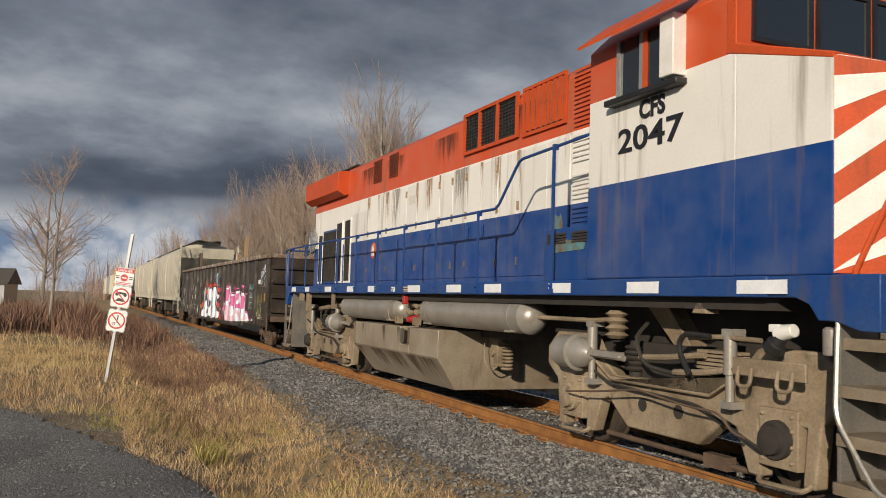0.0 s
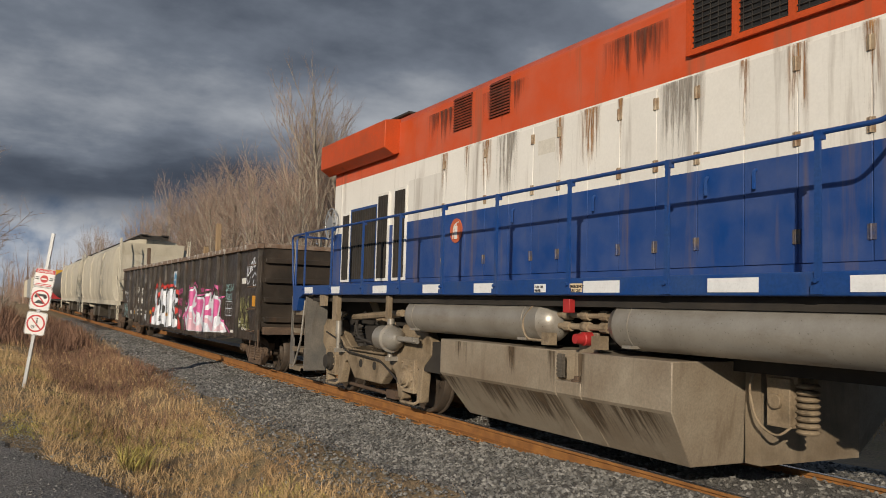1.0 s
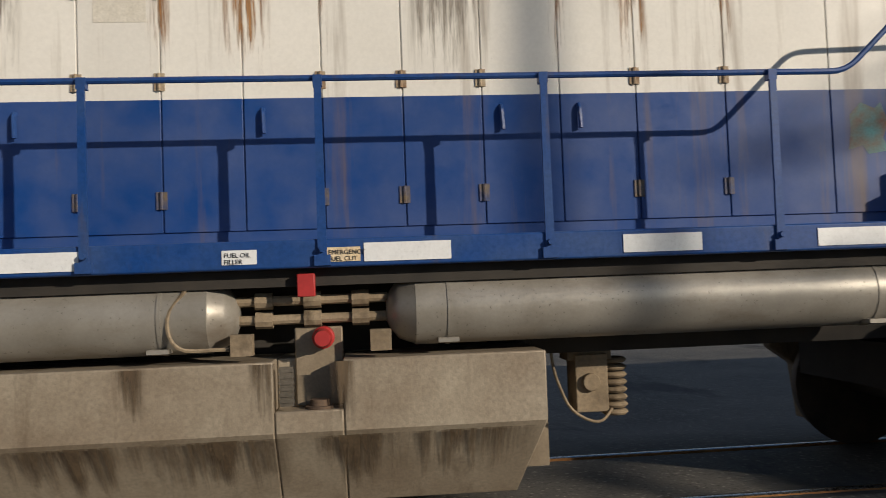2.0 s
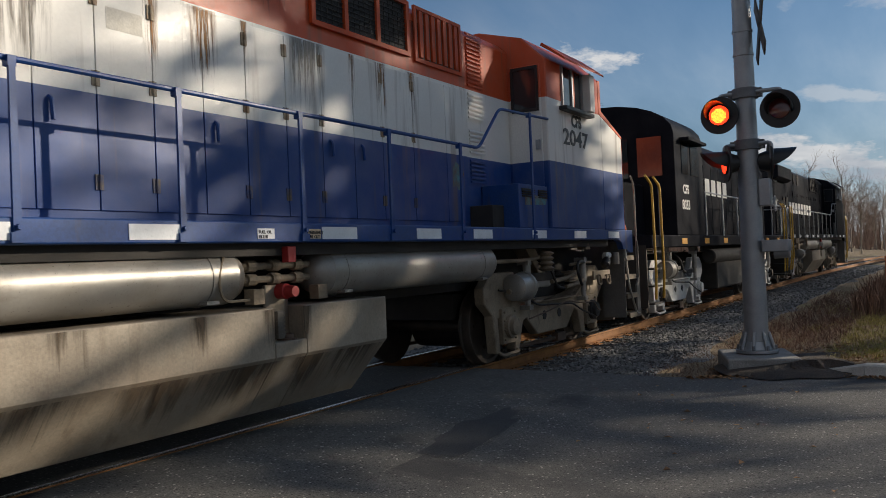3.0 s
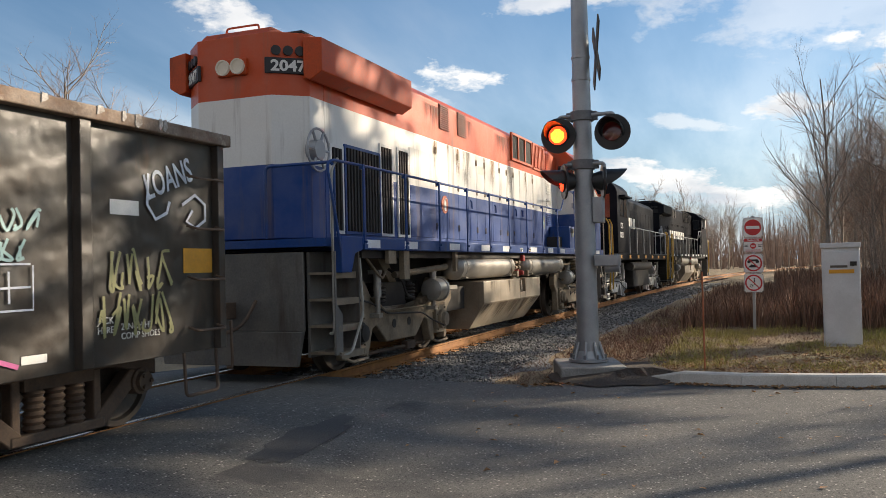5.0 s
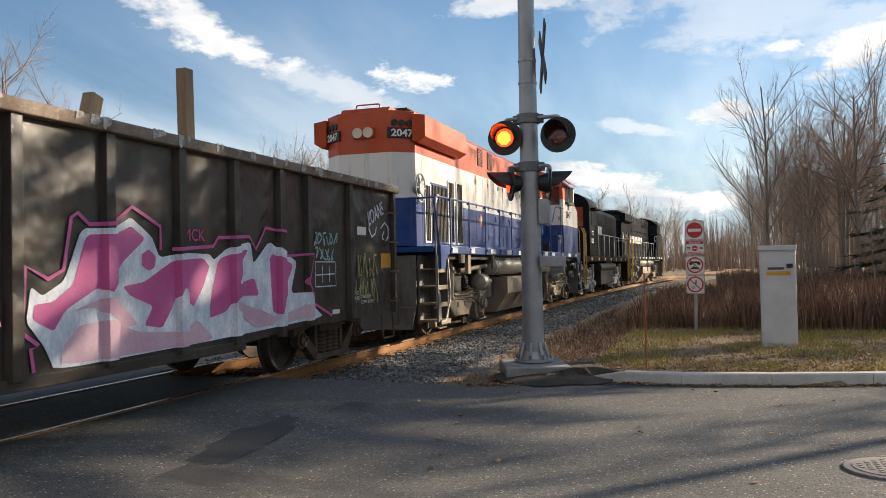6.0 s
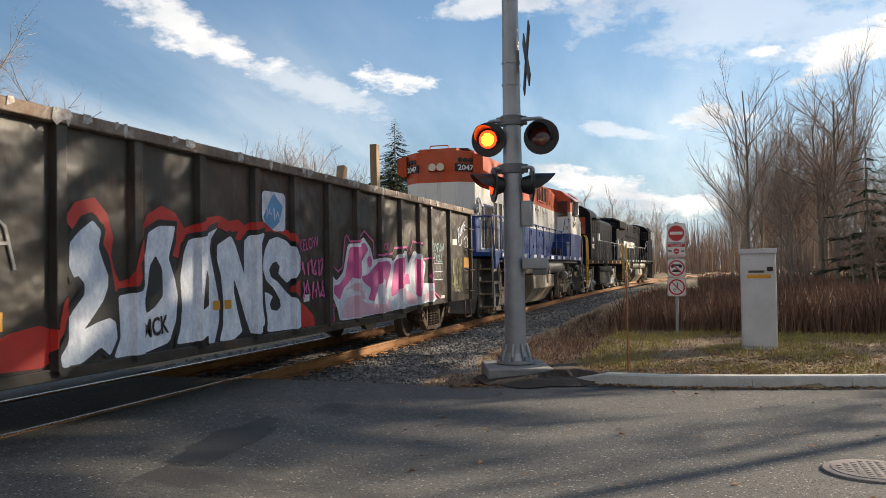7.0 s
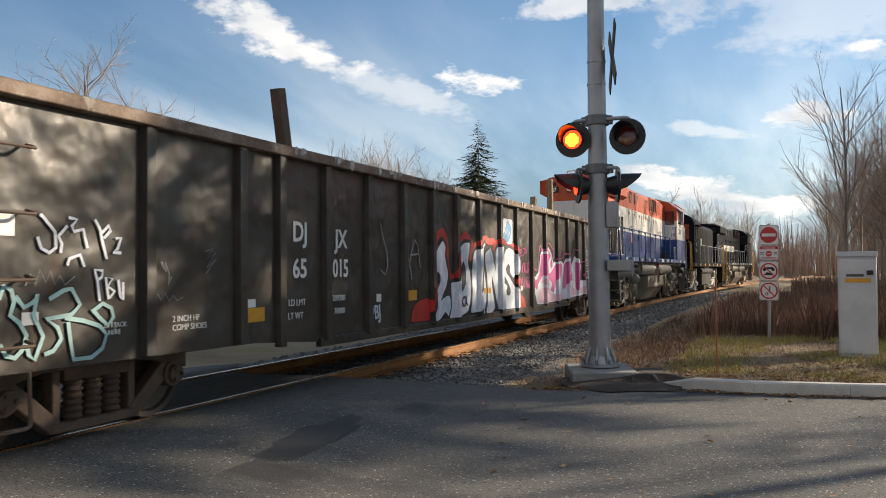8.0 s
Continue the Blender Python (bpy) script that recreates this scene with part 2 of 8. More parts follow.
BLUE, WHITE, ORANGE = (0.007, 0.050, 0.215), (0.76, 0.745, 0.70), (0.54, 0.075, 0.016)
RUST = (0.16, 0.075, 0.03)
M = {
    "loco": surface("tricolour_paint", BLUE, (0.45, 0.42, 0.36), 2.2, 0.40, 0, 0.02, 40, speck=0.035, bands=((0, BLUE), (2.69, WHITE), (3.56, ORANGE)), wear=(0.17, 0.12, 0.075), wear_at=(0.555, 0.80), wear_scale=5.0, wear_stretch=(1, 1, 0.07), per_object=0.05, dent=0.008),
    "blue": surface("blue_paint", BLUE, (0.03, 0.07, 0.2), 3.0, 0.42, 0, 0.06, 45, speck=0.15, wear=(0.10, 0.075, 0.05), wear_at=(0.60, 0.80), wear_scale=5.0),
    "orange": surface("orange_paint", ORANGE, (0.42, 0.07, 0.02), 3.0, 0.5, 0, 0.06, 45, speck=0.12, wear=(0.07, 0.03, 0.02), wear_at=(0.60, 0.78), wear_scale=3.0),
    "black_loco": surface("black_paint", (0.009, 0.010, 0.014), (0.018, 0.018, 0.022), 2.0, 0.48, 0, 0.05, 40, speck=0.15),
    "white": surface("white_paint", (0.78, 0.77, 0.74), (0.66, 0.65, 0.6), 4.0, 0.5, 0, 0.03, 60, speck=0.06),
    "reflect": surface("reflective_tape", (0.80, 0.82, 0.84), (0.70, 0.72, 0.74), 6.0, 0.35, 0, 0.02, 60, speck=0.05),
    "yellow": surface("yellow_paint", (0.62, 0.36, 0.03), (0.5, 0.28, 0.03), 6.0, 0.5, 0, 0.03, 60, speck=0.08),
    "marker": surface("yellow_marker", (0.70, 0.33, 0.02), None, 6.0, 0.5, 0, 0.02, 60, speck=0.08),
    "red": surface("red_paint", (0.42, 0.03, 0.03), None, 6.0, 0.5, 0, 0.03, 60, speck=0.08),
    "grey_steel": surface("dusty_grey_steel", (0.29, 0.24, 0.175), (0.18, 0.14, 0.095), 2.5, 0.55, 0.15, 0.12, 50, speck=0.14, wear=(0.10, 0.07, 0.045), wear_at=(0.56, 0.78), wear_scale=2.4),
    "pilot": surface("dark_pilot_steel", (0.115, 0.112, 0.105), (0.17, 0.155, 0.135), 3.0, 0.6, 0.1, 0.12, 50, speck=0.2, wear=(0.07, 0.05, 0.035), wear_at=(0.58, 0.74), wear_scale=3.0),
    "reservoir": surface("silver_grey_reservoir", (0.37, 0.35, 0.315), (0.28, 0.26, 0.225), 3.0, 0.36, 0.35, 0.04, 50, speck=0.06, wear=(0.17, 0.13, 0.09), wear_at=(0.6, 0.8), wear_stretch=(0.3, 1, 1)),
    "truck": surface("dusty_truck_steel", (0.32, 0.255, 0.175), (0.16, 0.12, 0.075), 2.2, 0.75, 0.0, 0.18, 45, speck=0.2, wear=(0.05, 0.034, 0.02), wear_at=(0.58, 0.74), wear_scale=5.0, wear_stretch=(1, 1, 0.5)),
    "silver_truck": surface("silver_truck_paint", (0.62, 0.62, 0.60), (0.42, 0.41, 0.39), 3.0, 0.6, 0.0, 0.1, 45, speck=0.15),
    "dark": surface("grimy_black_steel", (0.022, 0.02, 0.018), (0.04, 0.034, 0.028), 4.0, 0.8, 0.0, 0.15, 40, speck=0.2),
    "wheel": surface("wheel_steel", (0.055, 0.045, 0.036), (0.10, 0.075, 0.055), 5.0, 0.6, 0.3, 0.1, 50, speck=0.2),
    "tread": surface("polished_steel", (0.55, 0.53, 0.5), (0.4, 0.38, 0.36), 8.0, 0.25, 0.9, 0.03, 60, speck=0.08),
    "rail": surface("rusty_rail", (0.33, 0.15, 0.04), (0.20, 0.085, 0.025), 5.0, 0.8, 0.0, 0.2, 60, speck=0.2),
    "tie": surface("weathered_tie", (0.10, 0.075, 0.055), (0.055, 0.04, 0.03), 6.0, 0.9, 0.0, 0.5, 40, (0.3, 6, 6), 0.35, per_object=0.25),
    "gon": surface("dark_brown_car_paint", (0.027, 0.023, 0.019), (0.054, 0.042, 0.032), 1.9, 0.42, 0.0, 0.03, 40, speck=0.15, wear=(0.13, 0.07, 0.04), wear_at=(0.60, 0.76), wear_scale=2.2, wear_stretch=(1, 1, 0.35), dent=0.06),
    "gon_top": surface("rusty_top_chord", (0.13, 0.075, 0.045), (0.24, 0.19, 0.15), 6.0, 0.75, 0.0, 0.3, 40, speck=0.25, wear=(0.38, 0.33, 0.27), wear_at=(0.58, 0.68), wear_scale=5.0, wear_stretch=(1, 1, 1)),
    "peeled": surface("peeled_white_paint", (0.55, 0.53, 0.50), (0.22, 0.18, 0.15), 14.0, 0.7, 0.0, 0.1, 50, speck=0.3),
    "bogie": surface("rusty_bogie", (0.075, 0.05, 0.035), (0.13, 0.085, 0.055), 5.0, 0.8, 0.0, 0.2, 45, speck=0.25),
    "hopper": surface("cream_hopper_paint", (0.58, 0.54, 0.44), (0.46, 0.42, 0.33), 1.2, 0.6, 0.0, 0.05, 40, speck=0.08, wear=(0.20, 0.17, 0.12), wear_at=(0.58, 0.80), wear_scale=1.8),
    "tank": surface("grey_tank_paint", (0.10, 0.10, 0.10), (0.06, 0.06, 0.06), 1.5, 0.5, 0.0, 0.05, 40),
    "galv": surface("galvanised_steel", (0.38, 0.39, 0.40), (0.30, 0.31, 0.32), 3.0, 0.45, 0.5, 0.05, 50, speck=0.08),
    "galv_dark": surface("dull_galvanised_steel", (0.20, 0.205, 0.21), (0.13, 0.13, 0.135), 5.0, 0.6, 0.4, 0.1, 50, speck=0.15),
    "black": surface("black_metal", (0.012, 0.012, 0.013), (0.022, 0.022, 0.022), 4.0, 0.45, 0.0, 0.05, 50, speck=0.15),
    "ink": surface("black_lettering", (0.015, 0.015, 0.018), None, 5.0, 0.5, 0.0, 0.0, 50, speck=0.1),
    "asphalt": surface("worn_asphalt", (0.105, 0.102, 0.095), (0.148, 0.141, 0.128), 0.7, 0.82, 0.0, 0.8, 80, speck=0.6, wear=(0.045, 0.045, 0.047), wear_at=(0.57, 0.66), wear_scale=0.5, wear_stretch=(1.0, 0.45, 1), bump_size=0.006, chips=(0.50, 0.47, 0.42)),
    "asphalt_old": surface("pale_old_asphalt", (0.115, 0.111, 0.102), (0.145, 0.138, 0.125), 1.2, 0.85, 0.0, 0.8, 80, speck=0.6, wear=(0.06, 0.058, 0.055), wear_at=(0.58, 0.68), wear_scale=0.9, wear_stretch=(0.5, 1, 1), bump_size=0.006, chips=(0.52, 0.49, 0.43)),
    "asphalt_new": surface("dark_asphalt_patch", (0.05, 0.05, 0.051), (0.065, 0.064, 0.062), 2.0, 0.8, 0.0, 0.8, 80, speck=0.55, bump_size=0.006),
    "tank_steel": surface("stained_tank_steel", (0.33, 0.285, 0.22), (0.23, 0.185, 0.135), 2.2, 0.5, 0.1, 0.12, 50, speck=0.16, wear=(0.10, 0.07, 0.045), wear_at=(0.56, 0.80), wear_scale=5.0, wear_stretch=(1, 1, 0.12)),
    "fallen_leaf": surface("fallen_leaves", (0.26, 0.13, 0.055), (0.36, 0.22, 0.10), 3.0, 0.8, 0.0, 0.0, 30, islands=0.5),
    "dark_soil": surface("dark_damp_soil", (0.035, 0.028, 0.022), (0.085, 0.062, 0.044), 3.0, 0.95, 0.0, 0.9, 40, speck=0.5, bump_size=0.03),
    "old_concrete": surface("old_grey_concrete", (0.30, 0.29, 0.27), (0.20, 0.19, 0.175), 5.0, 0.9, 0.0, 0.3, 60, speck=0.3),
    "concrete": surface("weathered_concrete", (0.58, 0.56, 0.52), (0.42, 0.40, 0.36), 3.0, 0.85, 0.0, 0.25, 60, speck=0.18),
    "gravel": surface("grey_gravel", (0.22, 0.212, 0.20), (0.13, 0.126, 0.12), 1.2, 0.9, 0.0, 1.0, 45, speck=0.7, bump_size=0.04, chips=(0.34, 0.33, 0.31)),
    "stone": surface("crushed_stone", (0.205, 0.20, 0.188), (0.105, 0.105, 0.10), 3.0, 0.85, 0.0, 0.3, 40, speck=0.25, islands=0.65),
    "soil": surface("dry_soil_and_litter", (0.20, 0.14, 0.08), (0.30, 0.225, 0.13), 0.9, 0.95, 0.0, 0.8, 30, speck=0.4, wear=(0.22, 0.195, 0.06), wear_at=(0.54, 0.70), wear_scale=0.35, wear_stretch=(1, 1, 1), bump_size=0.04),
    "straw": surface("dry_grass", (0.60, 0.44, 0.23), (0.34, 0.21, 0.10), 0.5, 0.9, 0.0, 0.0, 30, islands=0.45),
    "green_grass": surface("green_grass", (0.24, 0.23, 0.05), (0.42, 0.34, 0.11), 0.8, 0.9, 0.0, 0.0, 30, islands=0.45),
    "reed": surface("brown_dead_weeds", (0.25, 0.145, 0.092), (0.14, 0.078, 0.054), 0.5, 0.9, 0.0, 0.0, 30, islands=0.5),
    "bark": surface("grey_brown_bark", (0.34, 0.29, 0.24), (0.19, 0.155, 0.125), 6.0, 0.9, 0.0, 0.4, 30, (1, 1, 0.3), 0.3),
    "birch": surface("pale_birch_bark", (0.42, 0.37, 0.29), (0.22, 0.18, 0.14), 5.0, 0.85, 0.0, 0.3, 30, (1, 1, 0.5), 0.3),
    "twig": surface("bare_twigs", (0.36, 0.265, 0.205), (0.24, 0.165, 0.13), 1.0, 0.9, 0.0, 0.0, 30, islands=0.35),
    "needle": surface("spruce_needles", (0.035, 0.062, 0.026), (0.06, 0.085, 0.035), 2.0, 0.9, 0.0, 0.0, 30, islands=0.4),
    "wood": surface("weathered_timber", (0.33, 0.23, 0.13), (0.22, 0.15, 0.085), 5.0, 0.85, 0.0, 0.2, 30, (1, 1, 0.15), 0.2),
    "glass": glass("cab_glass"),
    "screen": surface("dark_mesh", (0.010, 0.010, 0.011), (0.02, 0.02, 0.02), 8.0, 0.7, 0.0, 0.1, 60),
    "lamp_on": glow("lit_red_signal", (1.0, 0.035, 0.008), 2.2),
    "lamp_core": glow("lit_signal_core", (1.0, 0.26, 0.02), 3.2),
    "lamp_off": glass("red_lens", (0.10, 0.006, 0.006), 0.15),
    "headlamp": glow("headlamp", (0.40, 0.36, 0.30), 0.12),
    "graf_white": surface("white_spray_paint", (0.80, 0.82, 0.86), (0.50, 0.55, 0.64), 7.0, 0.45, 0.0, 0.05, 40, (1, 1, 0.5), speck=0.15),
    "graf_pink": surface("magenta_spray_paint", (0.54, 0.075, 0.26), (0.58, 0.13, 0.33), 2.0, 0.5, 0.0, 0.05, 40, speck=0.1),
    "graf_pale": surface("pale_pink_spray_paint", (0.70, 0.50, 0.56), (0.62, 0.36, 0.45), 3.0, 0.5, 0.0, 0.05, 40, speck=0.08),
    "graf_red": surface("red_spray_paint", (0.56, 0.028, 0.018), None, 4.0, 0.5, 0.0, 0.05, 40, speck=0.1),
    "graf_teal": surface("pale_teal_spray_paint", (0.32, 0.52, 0.52), None, 4.0, 0.5, 0.0, 0.05, 40, speck=0.1),
    "graf_blue": surface("blue_spray_paint", (0.12, 0.36, 0.62), None, 4.0, 0.5, 0.0, 0.05, 40, speck=0.1),
    "faded_spray": surface("faded_white_spray_paint", (0.30, 0.30, 0.31), (0.16, 0.15, 0.15), 9.0, 0.6, 0.0, 0.05, 40, speck=0.2),
    "graf_olive": surface("olive_spray_paint", (0.30, 0.29, 0.12), None, 4.0, 0.5, 0.0, 0.05, 40, speck=0.1),
}

for key, level in (("black_loco", 0.02), ("gon", 0.4), ("loco", 0.28), ("orange", 0.25), ("blue", 0.3), ("asphalt", 0.3), ("asphalt_old", 0.3)):
    M[key].node_tree.nodes["Principled BSDF"].inputs["Specular IOR Level"].default_value = level


# ---- mesh tools ----
def box(bm, x0, x1, y0, y1, z0, z1):
    v = [bm.verts.new((x, y, z)) for x in (x0, x1) for y in (y0, y1) for z in (z0, z1)]
    for f in ((0, 1, 3, 2), (4, 6, 7, 5), (0, 4, 5, 1), (2, 3, 7, 6), (0, 2, 6, 4), (1, 5, 7, 3)):
        bm.faces.new([v[i] for i in f])
    return bm


def prism(bm, poly, axis, a, b):
    """A polygon pushed along an axis: poly in (x, z) for y, (y, z) for x, (x, y) for z."""
    put = {"y": lambda p, k: (p[0], k, p[1]), "x": lambda p, k: (k, p[0], p[1]), "z": lambda p, k: (p[0], p[1], k)}[axis]
    lo, hi = [bm.verts.new(put(p, a)) for p in poly], [bm.verts.new(put(p, b)) for p in poly]
    bm.faces.new(lo), bm.faces.new(hi[::-1])
    for i in range(len(poly)):
        j = (i + 1) % len(poly)
        bm.faces.new((lo[i], hi[i], hi[j], lo[j]))
    return bm


def ring(bm, c, u, v, r, n):
    return [bm.verts.new(c + (u * math.cos(k * math.tau / n) + v * math.sin(k * math.tau / n)) * r) for k in range(n)]


def lathe(bm, p0, p1, profile, n=20):
    """Turned along the line from p0 to p1: profile of (share of the length, radius)."""
    p0, p1 = Vector(p0), Vector(p1)
    w = (p1 - p0).normalized()
    u = w.orthogonal().normalized()
    v = w.cross(u)
    rings = [ring(bm, p0 + (p1 - p0) * s, u, v, max(r, 1e-4), n) for s, r in profile]
    for a, b in zip(rings, rings[1:]):
        for i in range(n):
            j = (i + 1) % n
            bm.faces.new((a[i], a[j], b[j], b[i]))
    bm.faces.new(rings[0][::-1]), bm.faces.new(rings[-1])
    return bm


def cyl(bm, p0, p1, r, r1=None, n=14):
    return lathe(bm, p0, p1, [(0, r), (1, r if r1 is None else r1)], n)


def tube(bm, pts, r, n=8, r1=None):
    pts = [Vector(p) for p in pts]
    rings = []
    u = None
    for i, p in enumerate(pts):
        w = (pts[min(i + 1, len(pts) - 1)] - pts[max(i - 1, 0)]).normalized()
        u = (w.orthogonal() if u is None else u - w * u.dot(w)).normalized()
        k = r if r1 is None else r + (r1 - r) * i / (len(pts) - 1)
        rings.append(ring(bm, p, u, w.cross(u), k, n))
    for a, b in zip(rings, rings[1:]):
        for i in range(n):
            j = (i + 1) % n
            bm.faces.new((a[i], a[j], b[j], b[i]))
    bm.faces.new(rings[0][::-1]), bm.faces.new(rings[-1])
    return bm


def bent(pts, r=0.06, k=4):
    """Rounds the corners of a line of points."""
    pts = [Vector(p) for p in pts]
    out = [pts[0]]
    for a, b, c in zip(pts, pts[1:], pts[2:]):
        p, q = b + (a - b).normalized() * min(r, (a - b).length / 2), b + (c - b).normalized() * min(r, (c - b).length / 2)
        for i in range(k + 1):
            s = i / k
            out.append(p * (1 - s) ** 2 + b * 2 * s * (1 - s) + q * s * s)
    return out + [pts[-1]]


def mesh_of(bm, name, material, angle=35):
    me = bpy.data.meshes.new(name)
    bmesh.ops.recalc_face_normals(bm, faces=bm.faces)
    bm.to_mesh(me)
    bm.free()
    for m in material if isinstance(material, (list, tuple)) else (material,):
        me.materials.append(m)
    me.shade_smooth()
    me.set_sharp_from_angle(angle=radians(angle))
    return me


def part(name, bm, material, parent=None, label="", bevel=0.0, at=None):
    ob = new(name, mesh_of(bm, name, material))
    ob.parent = parent
    if at is not None:
        ob.matrix_basis = at
    if bevel:
        b = ob.modifiers.new("bevel", "BEVEL")
        b.width, b.segments, b.limit_method, b.angle_limit = bevel, 2, "ANGLE", radians(40)
    return tagged(ob, label)


def sheet_part(name, verts, faces, material, parent=None, label="", at=None):
    me = bpy.data.meshes.new(name)
    me.from_pydata(verts, [], faces)
    me.materials.append(material)
    ob = new(name, me)
    ob.parent = parent
    if at is not None:
        ob.matrix_basis = at
    return tagged(ob, label)


def thing(name, label, category, at=None, group="", kind=""):
    ob = new(name)
    ob.empty_display_size = 0.2
    if at is not None:
        ob.matrix_basis = at
    return tagged(ob, label, category, group, kind)


def lettering(name, text, size, material, parent, at, bold=0.0, depth=0.002, squeeze=1.0, align="LEFT", spacing=1.0, label=""):
    """Words in the built-in font, as a mesh; at: the pose of the writing's baseline."""
    cu = bpy.data.curves.new(name, "FONT")
    cu.body, cu.size, cu.offset, cu.extrude, cu.align_x, cu.space_character, cu.resolution_u = text, size, bold, depth, align, spacing, 3
    tmp = new(name, cu)
    me = bpy.data.meshes.new_from_object(tmp.evaluated_get(bpy.context.evaluated_depsgraph_get()))
    bpy.data.objects.remove(tmp)
    me.materials.clear()
    me.materials.append(material)
    ob = new(name, me)
    ob.parent = parent
    ob.matrix_basis = at @ Matrix.Diagonal((squeeze, 1, 1, 1))
    return tagged(ob, label)


def near_side(x, y, z, turn=0):
    """Pose of flat work on the side of the train that faces the camera."""
    return pose(x, y, z, 90, turn, 0)


MOVERS = []
WHEELS = []


# ---- the ground ----
ROAD_A, ROAD_B = -3.7, 10.6


def ease(v, a, b):
    s = min(max((v - a) / (b - a), 0.0), 1.0)
    return s * s * (3 - 2 * s)


KERB_LINE = [(9.5, 1.0), (9.6, -1.2), (10.9, -3.4), (11.55, -4.72), (11.40, -5.15), (11.33, -5.9), (11.46, -7.0), (11.72, -8.2), (12.1, -9.6), (12.7, -11.5), (13.2, -16), (14, -24), (17, -60)]


def road_edge(y):
    """Where the asphalt ends on the far side of the road."""
    if y > 1:
        return ROAD_B
    return float(np.interp(-y, [-p[1] for p in KERB_LINE], [p[0] for p in KERB_LINE]))


def line_y(x):
    """The track's centre: straight, then a wide curve towards the near side."""
    return -((x - 30) ** 2) / 1200 if x > 30 else 0.0


def ground_height(x, y):
    """Height of the land: ballast shoulder, a ditch beside the track, a raised verge, rolling fields."""
    d = y - line_y(x)
    s = abs(d)
    land = -0.26 + 0.05 * noise.noise(Vector((x * 0.25, y * 0.25, 0.3)))
    crossing = ease(x, ROAD_A - 5.5, ROAD_A - 1.5) * (1 - ease(x, road_edge(y) - 0.05, road_edge(y) + 0.3))
    ditch = math.exp(-((s - 4.1) / 1.0) ** 2) * 0.34 * (1 if d < 0 else 0.8)
    if x > 5:
        ditch *= 0.35
    bed = -0.20 - max(0.0, s - 1.55) * 0.30
    z = max(bed, land - ditch) if s < 5.5 else land - ditch
    road = -0.03 - 0.20 * ease(s, 1.0, 3.6)
    z = z * (1 - crossing) + (road - 0.05) * crossing
    if x > road_edge(y) + 0.1 and d < -3.0:
        z = z * (1 - ease(-d, 3, 5)) + (-0.13 + 0.02 * noise.noise(Vector((x, y, 0)))) * ease(-d, 3, 5)
    return z


def spaced(a, b, fine_a, fine_b, fine, coarse):
    out = [a]
    while out[-1] < b:
        v = out[-1]
        gap = max(fine_a - v, v - fine_b, 0.0)
        out.append(v + min(fine + gap * 0.25, coarse))
    return out


def build_ground():
    xs, ys = spaced(-1500, 1500, -32, 32, 0.3, 250), spaced(-1500, 1500, -9, 5, 0.25, 250)
    verts = [(x, y, ground_height(x, y)) for x in xs for y in ys]
    k = len(ys)
    faces = [(i * k + j, (i + 1) * k + j, (i + 1) * k + j + 1, i * k + j + 1) for i in range(len(xs) - 1) for j in range(k - 1)]
    ob = sheet_part("ground", verts, faces, M["soil"])
    ob.data.shade_smooth()
    tagged(ob, "dry late-autumn ground with brown litter and thin yellow grass", "ground", kind="structure")


def strip(name, x0, x1, y0, y1, step, lift, material, label, category, edge=0.0):
    nx, ny = max(2, int((x1 - x0) / step)), max(2, int((y1 - y0) / step))
    verts, faces = [], []
    for i in range(nx + 1):
        for j in range(ny + 1):
            x, y = x0 + (x1 - x0) * i / nx, y0 + (y1 - y0) * j / ny
            if x1 == ROAD_B and y0 < 1:
                x = x0 + (road_edge(y) + (0.06 if y < -5 else 0) - x0) * i / nx
            if edge and i == 0:
                x += edge * noise.noise(Vector((y * 0.8, i, 2.0)))
            z = -0.012 - 0.018 * ease(abs(y - line_y(x)), 0.8, 1.6) - 0.20 * ease(abs(y - line_y(x)), 1.0, 3.6) + 0.006 * noise.noise(Vector((x * 0.5, y * 0.5, 1)))
            verts.append((x, y, z + lift))
    faces = [(i * (ny + 1) + j, (i + 1) * (ny + 1) + j, (i + 1) * (ny + 1) + j + 1, i * (ny + 1) + j + 1) for i in range(nx) for j in range(ny)]
    ob = sheet_part(name, verts, faces, material)
    ob.data.shade_smooth()
    return tagged(ob, label, category, kind="structure")


